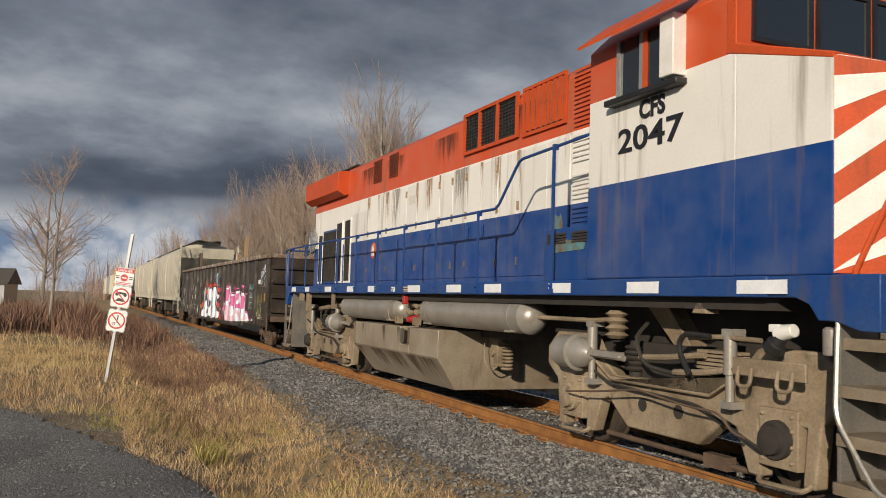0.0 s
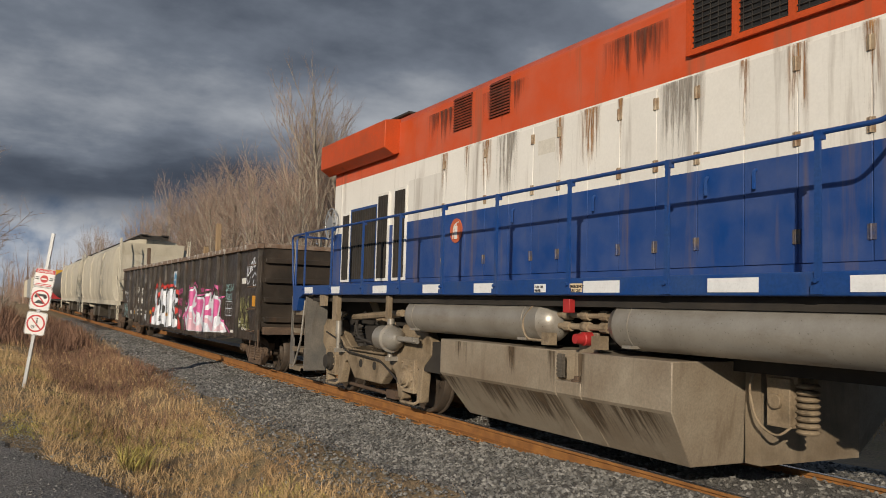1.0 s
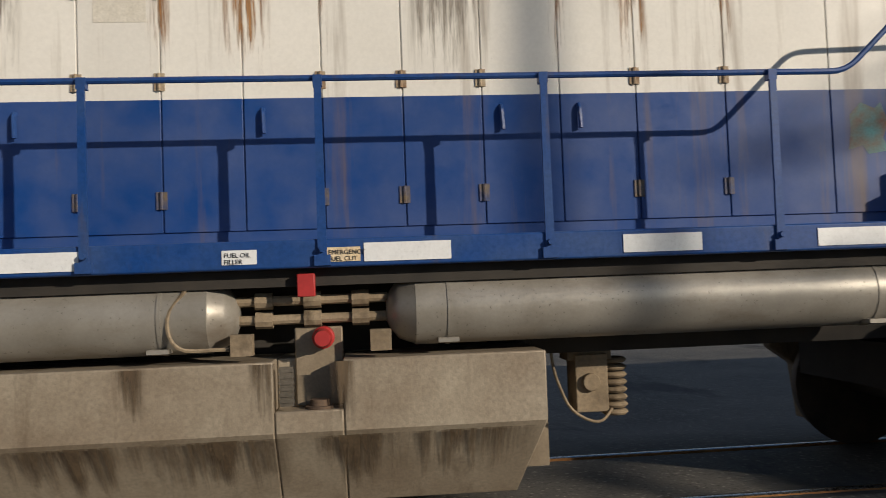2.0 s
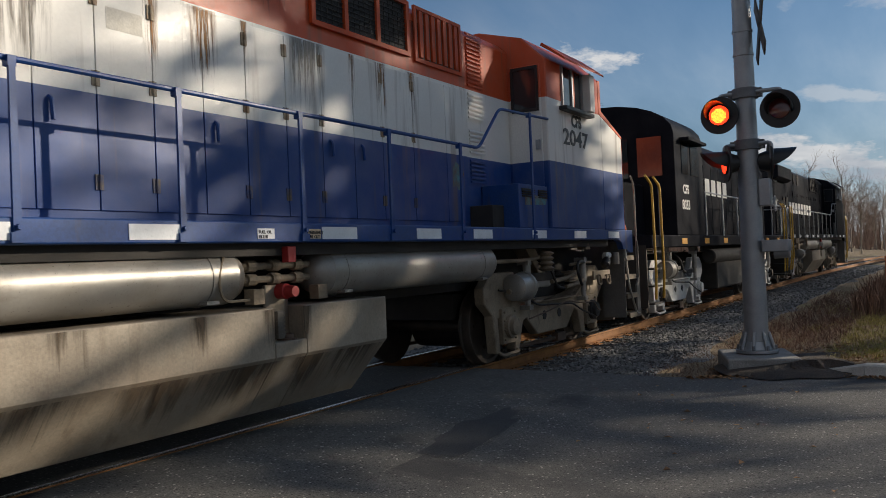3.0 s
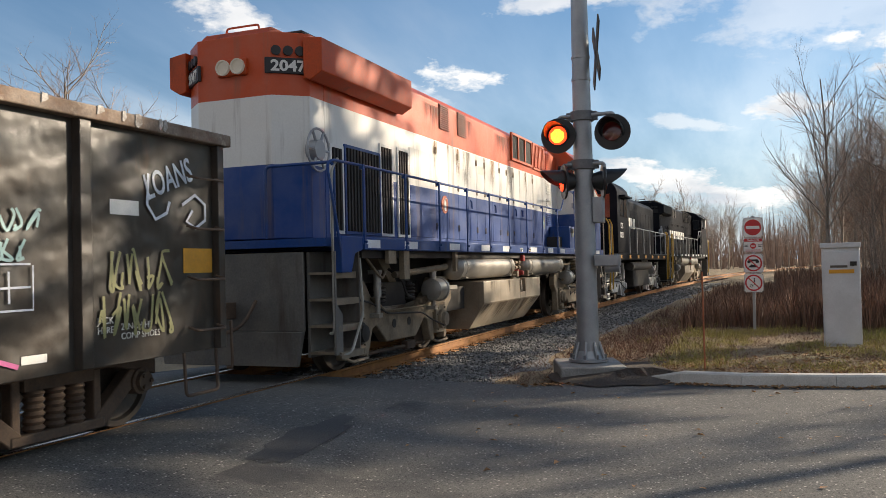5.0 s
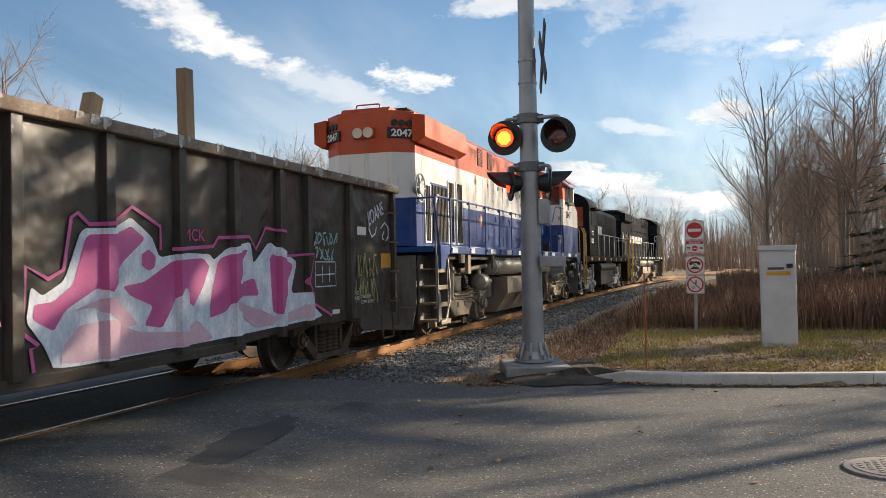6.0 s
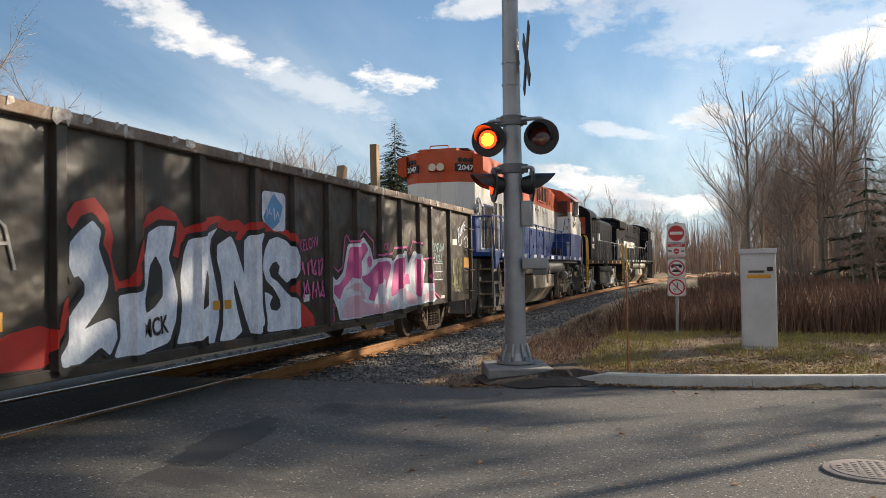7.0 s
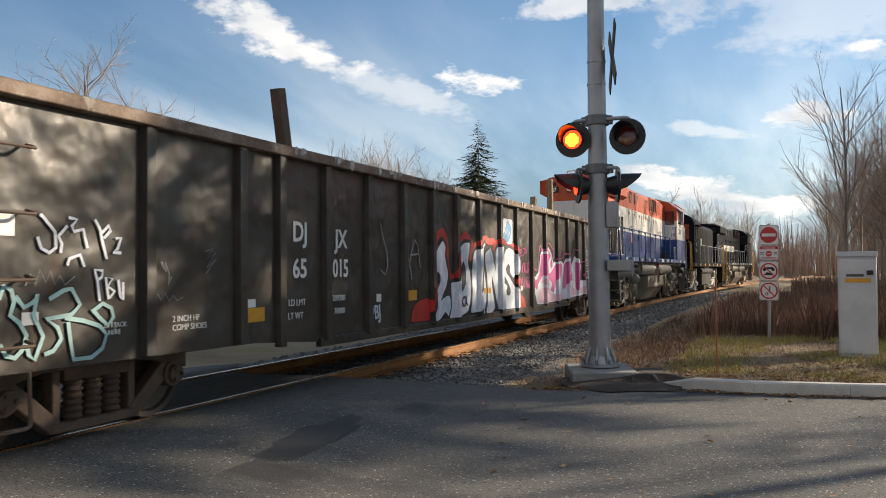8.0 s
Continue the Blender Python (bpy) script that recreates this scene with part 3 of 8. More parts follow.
def build_road():
    a, b = "worn grey asphalt road running up to the rails", "worn grey asphalt road beyond the rails"
    strip("road", ROAD_A, ROAD_B, -45, -0.80, 0.35, 0.0, M["asphalt"], a, "road", 0.25)
    strip("road", ROAD_A, ROAD_B, 0.86, 45, 0.35, 0.0, M["asphalt"], b, "road", 0.25)
    strip("road", ROAD_A, ROAD_B, -0.66, 0.66, 0.35, 0.0, M["asphalt"], "dark asphalt between the rails of the crossing", "road", 0.1)
    strip("road_patch", -2.5, 9.1, -2.42, -0.90, 0.3, 0.004, M["asphalt_old"], "pale worn asphalt strip beside the rails", "road", 0.2)
    # a dark, ragged tar patch at the seam
    verts, faces = [(6.65, -2.40, -0.215)], []
    for r in (0.5, 1.0):
        for k in range(36):
            a = k * math.tau / 36
            q = r * (1 + 0.5 * noise.noise(Vector((math.cos(a) * 2.2, math.sin(a) * 2.2, 3))))
            x, y = 6.65 + 0.95 * q * math.cos(a) - 0.1 * q * math.sin(a), -2.40 + 0.20 * q * math.sin(a) + 0.12 * q * math.cos(a)
            verts.append((x, y, -0.022 - 0.20 * ease(abs(y), 1.0, 3.6)))
    for k in range(36):
        j = (k + 1) % 36
        faces += [(0, 1 + k, 1 + j), (1 + k, 37 + k, 37 + j, 1 + j)]
    verts[0] = (6.65, -2.40, -0.022 - 0.20 * ease(2.40, 1.0, 3.6))
    tagged(sheet_part("tar_patch", verts, faces, M["asphalt_new"]), "dark ragged tar patch along an asphalt seam", "road", kind="structure")


def build_track():
    """Two rails with a real rail section; sleepers and plates each a piece of the track."""
    sect = [(-0.07, -0.165), (0.07, -0.165), (0.07, -0.15), (0.012, -0.13), (0.012, -0.045), (0.036, -0.032), (0.036, -0.004), (0.028, 0.0), (-0.028, 0.0), (-0.036, -0.004), (-0.036, -0.032), (-0.012, -0.045), (-0.012, -0.13), (-0.07, -0.15)]
    track = thing("railway_track", "single line of rusty rails on worn timber sleepers", "railway track", kind="structure")
    xs = [-420, -200, -100] + list(range(-60, 31, 10)) + list(range(35, 240, 8))
    for side in (-0.754, 0.754):
        bm = bmesh.new()
        rows = []
        for x in xs:
            yaw = -(x - 30) / 600 if x > 30 else 0
            rows.append([bm.verts.new((x, line_y(x) + side + u, v)) for u, v in sect])
        for a, b in zip(rows, rows[1:]):
            for i in range(len(sect)):
                j = (i + 1) % len(sect)
                f = bm.faces.new((a[i], b[i], b[j], a[j]))
                f.material_index = 1 if i in (6, 7, 8) else 0
        part("rail", bm, [M["rail"], M["tread"]], track)
    tie = bmesh.new()
    box(tie, -0.11, 0.11, -1.28, 1.28, -0.36, -0.178)
    tie_mesh = mesh_of(tie, "sleeper", M["tie"])
    plate = bmesh.new()
    box(plate, -0.10, 0.10, -0.18, 0.18, -0.178, -0.160)
    for k in (-1, 1):
        for j in (-0.09, 0.09):
            cyl(plate, (k * 0.06, j, -0.163), (k * 0.06, j, -0.138), 0.014, n=6)
    plate_mesh = mesh_of(plate, "tie_plate", M["rail"])
    rng = random.Random(4)
    x = -62.0
    while x < 74:
        if not (ROAD_A - 0.2 < x < 9.6):
            t = new("sleeper", tie_mesh)
            t.parent = track
            t.matrix_basis = pose(x + rng.uniform(-0.03, 0.03), line_y(x) + rng.uniform(-0.05, 0.05), rng.uniform(-0.006, 0.004), 0, 0, rng.uniform(-1.5, 1.5))
            if -22 < x < 26:
                for s in (-0.754, 0.754):
                    p = new("tie_plate", plate_mesh)
                    p.parent = track
                    p.matrix_basis = pose(x, line_y(x) + s, 0)
        x += 0.53


build_ground()
build_road()
build_track()


# ---- the train ----
def vehicle(name, cx, label, category, group=""):
    ob = thing(name, label, category, pose(cx, 0, 0), group)
    MOVERS.append((ob, cx))
    return ob


def wheelset(parent, x, r, tread=True):
    """A pair of flanged wheels on their axle, turning about their own middle."""
    bm = bmesh.new()
    cyl(bm, (0, -0.95, 0), (0, 0.95, 0), 0.085, n=12)
    for s in (-1, 1):
        lathe(bm, (0, s * 0.685, 0), (0, s * 0.835, 0), [(0, 0.15), (0, r - 0.13), (0.05, r - 0.05), (0.05, r + 0.026), (0.2, r + 0.024), (0.27, r), (0.93, r - 0.004), (1.0, r - 0.012), (1.0, r - 0.06), (0.72, r - 0.075), (0.6, r * 0.5), (0.85, 0.16), (1.0, 0.14)], 32)
        for k in range(4):
            a = k * math.pi / 2 + 0.4
            cyl(bm, (math.cos(a) * r * 0.55, s * 0.77, math.sin(a) * r * 0.55), (math.cos(a) * r * 0.55, s * 0.80, math.sin(a) * r * 0.55), 0.03, n=6)
    ob = part("wheelset", bm, M["wheel"], parent, at=pose(x, 0, r))
    WHEELS.append((ob, x, r))
    return ob


def loco_truck(body, xc, steel):
    """Two-axle cast truck: stepped side frames, journal boxes, springs, dampers, brake gear."""
    outline = [(-2.08, 0.82), (-2.08, 1.02), (-1.86, 1.20), (-1.22, 1.20), (-1.02, 0.98), (-0.72, 0.80), (0.72, 0.80), (1.02, 0.98), (1.22, 1.20), (1.86, 1.20), (2.08, 1.02), (2.08, 0.82),
               (1.86, 0.66), (1.80, 0.17), (1.68, 0.17), (1.72, 0.62), (1.22, 0.62), (1.26, 0.17), (1.12, 0.17), (0.98, 0.52), (0.86, 0.56), (0.52, 0.30),
               (-0.52, 0.30), (-0.86, 0.56), (-0.98, 0.52), (-1.12, 0.17), (-1.26, 0.17), (-1.22, 0.62), (-1.72, 0.62), (-1.68, 0.17), (-1.80, 0.17), (-1.86, 0.66)]
    for s in (-1, 1):
        bm = bmesh.new()
        prism(bm, [(xc + x, z) for x, z in outline], "y", s * 0.98, s * 1.12)
        prism(bm, [(xc + x, z) for x, z in ((-1.05, 0.97), (-0.74, 0.79), (0.74, 0.79), (1.05, 0.97), (1.05, 0.93), (0.72, 0.74), (-0.72, 0.74), (-1.05, 0.93))], "y", s * 1.10, s * 1.20)
        part("side_frame", bm, steel, body, "cast steel truck side frame" if s < 0 else "", bevel=0.02)
        for e in (-1, 1):
            ax = xc + e * 1.475
            bm = bmesh.new()
            box(bm, ax - 0.20, ax + 0.20, s * 1.00, s * 1.16, 0.28, 0.74)
            for i in (-0.15, 0.15):
                for k in (0.34, 0.46, 0.58, 0.69):
                    cyl(bm, (ax + i, s * 1.14, k), (ax + i, s * 1.185, k), 0.018, n=6)
            part("journal_box", bm, steel, body, bevel=0.015)
            bm = bmesh.new()
            lathe(bm, (ax, s * 1.14, 0.5), (ax, s * 1.28, 0.5), [(0, 0.155), (0.5, 0.15), (0.55, 0.12), (0.9, 0.11), (1.0, 0.05)], 18)
            part("axle_cap", bm, M["dark"] if e * xc > 0 else steel, body)
            bm = bmesh.new()
            tube(bm, bent([(ax - 0.26, s * 1.08, 0.20), (ax - 0.2, s * 1.16, 0.14), (ax + 0.25, s * 1.16, 0.15), (ax + 0.3, s * 1.08, 0.22)], 0.04), 0.022, 6)
            part("tie_strap", bm, steel, body)
            bm = bmesh.new()
            x = ax - e * 0.46
            cyl(bm, (x, s * 1.22, 0.74), (x, s * 1.22, 0.98), 0.038, n=12)
            cyl(bm, (x, s * 1.22, 0.96), (x, s * 1.22, 1.30), 0.055, n=12)
            box(bm, x - 0.05, x + 0.05, s * 1.10, s * 1.27, 1.28, 1.34)
            box(bm, x - 0.06, x + 0.06, s * 1.10, s * 1.27, 0.68, 0.74)
            part("damper", bm, M["reservoir"], body)
        bx = xc - 1.25 if xc > -5 else xc + 1.1
        bm = bmesh.new()
        lathe(bm, (bx - 0.3, s * 1.26, 1.0), (bx + 0.28, s * 1.26, 1.0), [(0, 0.10), (0.06, 0.175), (0.52, 0.18), (0.54, 0.20), (0.60, 0.20), (0.62, 0.165), (0.86, 0.14), (1, 0.06)], 20)
        cyl(bm, (bx + 0.25, s * 1.26, 1.0), (bx + 0.85, s * 1.26, 0.99), 0.03, n=8)
        box(bm, bx + 0.3, bx + 0.8, s * 1.22, s * 1.30, 0.985, 1.045)
        part("brake_cylinder", bm, M["reservoir"], body)
        for k in (-0.55, 0.5):
            bm = bmesh.new()
            for i in range(5):
                z = 0.86 + i * 0.052
                lathe(bm, (xc + k, s * 1.0, z), (xc + k, s * 1.0, z + 0.045), [(0, 0.10), (0.5, 0.125), (1, 0.10)], 14)
            cyl(bm, (xc + k, s * 1.0, 0.80), (xc + k, s * 1.0, 1.16), 0.07, n=12)
            part("suspension_spring", bm, M["dark"], body)
        bm = bmesh.new()
        tube(bm, bent([(xc - 1.75, s * 1.16, 0.98), (xc - 1.2, s * 1.2, 0.90), (xc - 0.7, s * 1.22, 0.72), (xc + 0.6, s * 1.2, 0.66), (xc + 1.0, s * 1.2, 0.52), (xc + 1.4, s * 1.24, 0.40)], 0.12), 0.014, 6)
        tube(bm, bent([(xc - 0.3, s * 1.05, 1.35), (xc - 0.25, s * 1.25, 1.2), (xc - 0.1, s * 1.25, 0.95), (xc + 0.3, s * 1.2, 0.9)], 0.12), 0.022, 6)
        part("brake_hose", bm, M["dark"], body)
        bm = bmesh.new()
        tube(bm, [(xc - 1.1, s * 0.94, 0.16), (xc + 1.15, s * 0.94, 0.14)], 0.028, 8)
        box(bm, xc + 0.45, xc + 0.75, s * 0.9, s * 1.0, 0.10, 0.22)
        part("brake_rod", bm, M["bogie"], body)
        # solid black discs paint the shade inside the frame's lightening holes
        for k in (-0.28, 0.25):
            bm = bmesh.new()
            cyl(bm, (xc + k, s * 1.117, 0.55), (xc + k, s * 1.126, 0.55), 0.065, n=16)
            part("lightening_hole", bm, M["dark"], body)
    bm = bmesh.new()
    box(bm, xc - 0.45, xc + 0.45, -1.0, 1.0, 0.72, 1.15)
    box(bm, xc - 2.0, xc + 2.0, -0.62, 0.62, 0.62, 0.95)
    for e in (-1, 1):
        cyl(bm, (xc + e * 0.95, -0.5, 0.52), (xc + e * 0.95, 0.5, 0.52), 0.36, n=16)
        box(bm, xc + e * 1.0 - 0.1, xc + e * 1.0 + 0.1, -1.0, 1.0, 0.95, 1.12)
    part("bolster", bm, M["dark"], body)
    for s in (-1, 1):
        bm = bmesh.new()
        prism(bm, [(xc - 0.55, 1.6), (xc - 0.2, 1.6), (xc + 0.35, 0.98), (xc + 0.2, 0.93)], "y", s * 0.72, s * 0.95)
        part("bolster_strut", bm, steel, body, bevel=0.01)
    for e in (-1, 1):
        wheelset(body, xc + e * 1.475, 0.508)


def slats(bm, x0, x1, z0, z1, y, n, along_x=True, depth=0.03):
    for k in range(n):
        if along_x:
            z = z0 + (z1 - z0) * (k + 0.5) / n
            h = (z1 - z0) / n * 0.36
            prism(bm, [(y, z - h), (y - depth, z - h * 1.4), (y - depth, z - h * 0.4), (y, z + h)], "x", x0, x1)
        else:
            x = x0 + (x1 - x0) * (k + 0.5) / n
            h = (x1 - x0) / n * 0.26
            box(bm, x - h, x + h, y - depth, y, z0, z1)


DRYER = -4.55


def locomotive(name, cx, label, paint, trim, rail_paint, steel, decor):
    """Four-axle hood unit; the long hood trails, the wide-nosed cab leads. x is measured from the train's mark."""
    body = vehicle(name, cx, label, "locomotive")
    o = -cx if decor else 6.25

    def X(v):
        return v + o

    def P(pname, bm, material, plabel="", bevel=0.0, parent=None):
        for v in bm.verts:
            v.co.x += o
        return part(pname, bm, material, parent or body, plabel, bevel)

    # frame and walkway
    bm = bmesh.new()
    box(bm, -13.9, 1.3, -1.52, 1.52, 1.60, 1.76)
    P("deck", bm, trim, "walkway and side sill", 0.012)
    for s in (-1, 1):
        bm = bmesh.new()
        prism(bm, [(1.3, 1.76), (1.3, 1.60), (1.55, 1.60), (1.68, 1.55), (1.76, 1.44), (1.90, 1.44), (2.1, 1.38), (2.25, 1.38), (2.25, 1.76)], "y", s * 1.50, s * 1.40)
        P("skirt", bm, trim, bevel=0.008)
        bm = bmesh.new()
        prism(bm, [(-13.9, 1.76), (-13.9, 1.60), (-14.1, 1.55), (-14.2, 1.32), (-14.45, 1.32), (-14.45, 1.76)], "y", s * 1.52, s * 1.40)
        P("skirt", bm, trim, bevel=0.008)
    # long hood with a crowned roof
    roof = [(-0.92, 1.76), (0.92, 1.76), (0.92, 4.24), (0.80, 4.36), (0.45, 4.45), (-0.45, 4.45), (-0.80, 4.36), (-0.92, 4.24)]
    bm = bmesh.new()
    prism(bm, roof, "x", -13.75, -1.15)
    P("hood", bm, paint, "long hood painted in worn bands" if decor else "long black hood", 0.015)
    # rear end with chamfered corners
    bm = bmesh.new()
    plan = [(-13.75, -0.92), (-14.1, -0.92), (-14.42, -0.55), (-14.42, 0.55), (-14.1, 0.92), (-13.75, 0.92)]
    prism(bm, plan, "z", 1.76, 4.36)
    P("hood_end", bm, paint, bevel=0.012)
    bm = bmesh.new()
    prism(bm, [(-13.7, 4.36), (-14.4, 4.36), (-14.3, 4.45), (-13.7, 4.45)], "y", -0.5, 0.5)
    P("end_cap", bm, M["orange"] if decor else paint)
    for s in (-1, 1):
        bm = bmesh.new()
        prism(bm, [(s * 0.9, 3.78), (s * 1.0, 3.74), (s * 1.17, 3.84), (s * 1.17, 4.26), (s * 0.9, 4.30)], "x", -14.22, -11.43)
        P("radiator_housing", bm, M["orange"] if decor else paint, "overhanging radiator housing", 0.012)
    bm = bmesh.new()
    box(bm, -13.9, -11.6, -0.7, 0.7, 4.45, 4.49)
    P("fan_shroud", bm, M["dark"], bevel=0.01)
    bm = bmesh.new()
    box(bm, -9.0, -8.2, -0.35, 0.35, 4.44, 4.60)
    P("exhaust_stack", bm, M["dark"], bevel=0.01)
    bm = bmesh.new()
    box(bm, -7.2, -5.4, -0.3, 0.3, 4.44, 4.50)
    P("roof_hatch", bm, M["dark"], bevel=0.01)
    # hood doors, each a panel a little proud of the side
    edges = [-11.04, -9.92, -9.32, -8.83, -8.29, -7.80, -7.30, -6.80, -6.31, -5.80, -5.29, -4.78, -4.27, -3.66, -2.93, -2.40]
    for a, b in zip(edges, edges[1:]):
        bm = bmesh.new()
        box(bm, a + 0.004, b - 0.004, -0.934, -0.915, 1.86, 3.30 if a < -10 else 3.52)
        d = P("hood_door", bm, paint, bevel=0.004)
        for z in (2.06, 2.80, 3.38):
            if b in (-9.92, -8.83, -7.80, -7.30, -6.31, -5.80, -5.29, -4.27, -3.66):
                bm = bmesh.new()
                box(bm, b - 0.040, b - 0.012, -0.943, -0.932, z - 0.055, z + 0.055)
                box(bm, b - 0.004, b + 0.026, -0.943, -0.920, z - 0.055, z + 0.055)
                cyl(bm, (b - 0.008, -0.948, z - 0.055), (b - 0.008, -0.948, z + 0.055), 0.010, n=6)
                P("hinge", bm, (M["hinge_blue"] if z < 2.5 else M["hinge"]) if decor else paint, parent=d)
        if a in (-8.29, -6.80, -5.29, -4.78):
            bm = bmesh.new()
            tube(bm, bent([(a + 0.12, -0.93, 2.62), (a + 0.12, -0.96, 2.60), (a + 0.125, -0.965, 2.46)], 0.02), 0.016, 6)
            P("door_latch", bm, trim, parent=d)
    # louvres and grilles in the upper hood
    for x0, x1, z0, z1, n in ((-9.70, -9.24, 3.80, 4.24, 12), (-8.78, -8.33, 3.80, 4.24, 12)):
        bm = bmesh.new()
        box(bm, x0, x1, -0.925, -0.915, z0, z1)
        g = P("louvre", bm, M["screen"])
        bm = bmesh.new()
        slats(bm, x0, x1, z0, z1, -0.925, n, True, 0.022)
        P("slat", bm, M["dark_orange"] if decor else M["dark"], parent=g)
    bm = bmesh.new()
    box(bm, -5.38, -3.72, -0.93, -0.915, 3.74, 4.32)
    g = P("engine_air_grille", bm, M["screen"], "dark open grille")
    bm = bmesh.new()
    for x in (-5.38, -4.86, -4.30, -3.72):
        box(bm, x - 0.03, x + 0.03, -0.965, -0.925, 3.72, 4.34)
    for z in (3.74, 4.32):
        box(bm, -5.38, -3.72, -0.965, -0.925, z - 0.025, z + 0.025)
    P("grille_frame", bm, M["orange"] if decor else paint, parent=g)
    bm = bmesh.new()
    for k in range(11):
        z = 3.78 + k * 0.05
        tube(bm, [(-5.38, -0.94, z), (-3.72, -0.94, z)], 0.006, 5)
    for k in range(18):
        x = -5.33 + k * 0.09
        tube(bm, [(x, -0.94, 3.74), (x, -0.94, 4.32)], 0.004, 4)
    P("grille", bm, M["dark"], parent=g)
    bm = bmesh.new()
    box(bm, -3.52, -2.54, -0.93, -0.915, 3.73, 4.31)
    g = P("shutter", bm, M["shutter"] if decor else M["screen"])
    for x0, x1, z0, z1 in ((-3.52, -2.54, 3.69, 3.735), (-3.52, -2.54, 4.30, 4.34), (-3.57, -3.52, 3.69, 4.34), (-2.54, -2.49, 3.69, 4.34)):
        bm = bmesh.new()
        box(bm, x0, x1, -0.955, -0.925, z0, z1)
        P("shutter_frame", bm, M["orange"] if decor else paint, parent=g)
    for k in range(7):
        bm = bmesh.new()
        slats(bm, -3.5 + k * 0.1343, -3.5 + (k + 1) * 0.1343, 3.75, 4.29, -0.93, 1, False, 0.03)
        P("slat", bm, M["orange"] if decor else paint, parent=g)
    for z0, z1, n in ((3.60, 4.31, 13), (3.18, 3.54, 6), (2.74, 3.06, 6), (2.36, 2.68, 6)):
        bm = bmesh.new()
        slats(bm, -2.33, -1.93, z0, z1, -0.918, n, True, 0.024)
        P("louvre", bm, paint)
    # radiator openings in the rear of the hood
    for x0, x1, z0, z1, frame_paint in ((-13.20, -12.18, 1.88, 3.02, trim), (-12.10, -11.74, 1.88, 3.17, M["white"] if decor else paint), (-11.48, -11.12, 1.88, 3.19, M["white"] if decor else paint), (-13.60, -13.32, 1.88, 2.98, M["white"] if decor else paint)):
        bm = bmesh.new()
        box(bm, x0, x1, -0.926, -0.915, z0, z1)
        g = P("intake", bm, M["screen"], "dark slatted air intake")
        bm = bmesh.new()
        slats(bm, x0, x1, z0, z1, -0.926, max(3, int((x1 - x0) / 0.085)), False, 0.03)
        P("slat", bm, M["dark"], parent=g)
        bm = bmesh.new()
        w = 0.045
        box(bm, x0 - w, x0, -0.945, -0.915, z0 - w, z1 + w), box(bm, x1, x1 + w, -0.945, -0.915, z0 - w, z1 + w)
        box(bm, x0, x1, -0.945, -0.915, z1, z1 + w), box(bm, x0, x1, -0.945, -0.915, z0 - w, z0)
        P("intake_frame", bm, frame_paint, parent=g, bevel=0.004)
    # brake wheel
    bm = bmesh.new()
    c = Vector((-14.05, -1.0, 2.88))
    tube(bm, [c + Vector((math.cos(k * math.tau / 28), 0, math.sin(k * math.tau / 28))) * 0.27 for k in range(29)], 0.016, 6)
    wheel = P("hand_brake_wheel", bm, M["galv"], "bare metal hand-brake wheel")
    for k in range(6):
        a = k * math.tau / 6
        bm = bmesh.new()
        tube(bm, [c, c + Vector((math.cos(a) * 0.27, 0, math.sin(a) * 0.27))], 0.018, 5)
        P("spoke", bm, M["galv"], parent=wheel)
    bm = bmesh.new()
    cyl(bm, c + Vector((0, -0.03, 0)), c + Vector((0, 0.12, 0)), 0.13, n=16)
    P("hub", bm, M["galv"], parent=wheel)
    # steel boxes on the walkway ahead of the cab's rear wall
    bm = bmesh.new()
    box(bm, -2.07, -1.17, -1.46, -0.93, 1.76, 2.33)
    locker = P("locker", bm, trim, "blue steel locker on the walkway" if decor else "", 0.01)
    bm = bmesh.new()
    for a, b in ((-1.98, -1.60), (-1.48, -1.2)):
        slats(bm, a, b, 2.16, 2.28, -1.46, 4, True, 0.015)
    P("vent", bm, M["dark"], parent=locker)
    bm = bmesh.new()
    box(bm, -2.4, -2.09, -1.25, -0.93, 1.76, 2.06)
    P("toolbox", bm, M["dark"], bevel=0.006)
    # cab: side walls, sloping roof, broad nose
    bm = bmesh.new()
    prism(bm, [(-1.5, 1.76), (1.5, 1.76), (1.5, 4.08), (1.15, 4.42), (0.5, 4.60), (-0.5, 4.60), (-1.15, 4.42), (-1.5, 4.08)], "x", -1.15, 0.95)
    cab = P("cab", bm, paint, "cab with side windows and sun visor", 0.02)
    bm = bmesh.new()
    plan = [(0.94, -1.5), (1.88, -1.5), (2.26, -0.95), (2.26, 0.95), (1.88, 1.5), (0.94, 1.5)]
    lo, hi = [bm.verts.new((x, y, 1.76)) for x, y in plan], [bm.verts.new((x, y, 3.62 - (x - 0.94) * 0.34)) for x, y in plan]
    bm.faces.new(lo), bm.faces.new(hi[::-1])
    for i in range(6):
        j = (i + 1) % 6
        bm.faces.new((lo[i], lo[j], hi[j], hi[i]))
    P("nose", bm, paint, bevel=0.015)
    if decor:
        # orange collar under the windscreen and diagonal stripes round the nose
        bm = bmesh.new()
        prism(bm, [(0.84, 3.57), (0.84, 4.1), (0.95, 4.1), (0.95, 3.63), (1.9, 3.31), (1.88, 3.27)], "y", -1.506, 1.506)
        P("windscreen_collar", bm, M["orange"], bevel=0.01)
        a, b = Vector((1.885, -1.497, 0)), Vector((2.262, -0.952, 0))
        off = Vector((0.824, -0.566, 0)) * 0.004
        bm = bmesh.new()
        f = [a + off, b + off]
        v = [bm.verts.new((p.x, p.y, z)) for p, z in ((f[0], 1.77), (f[1], 1.77), (f[1], 3.17), (f[0], 3.29))]
        bm.faces.new(v)
        P("nose_panel", bm, M["orange"])
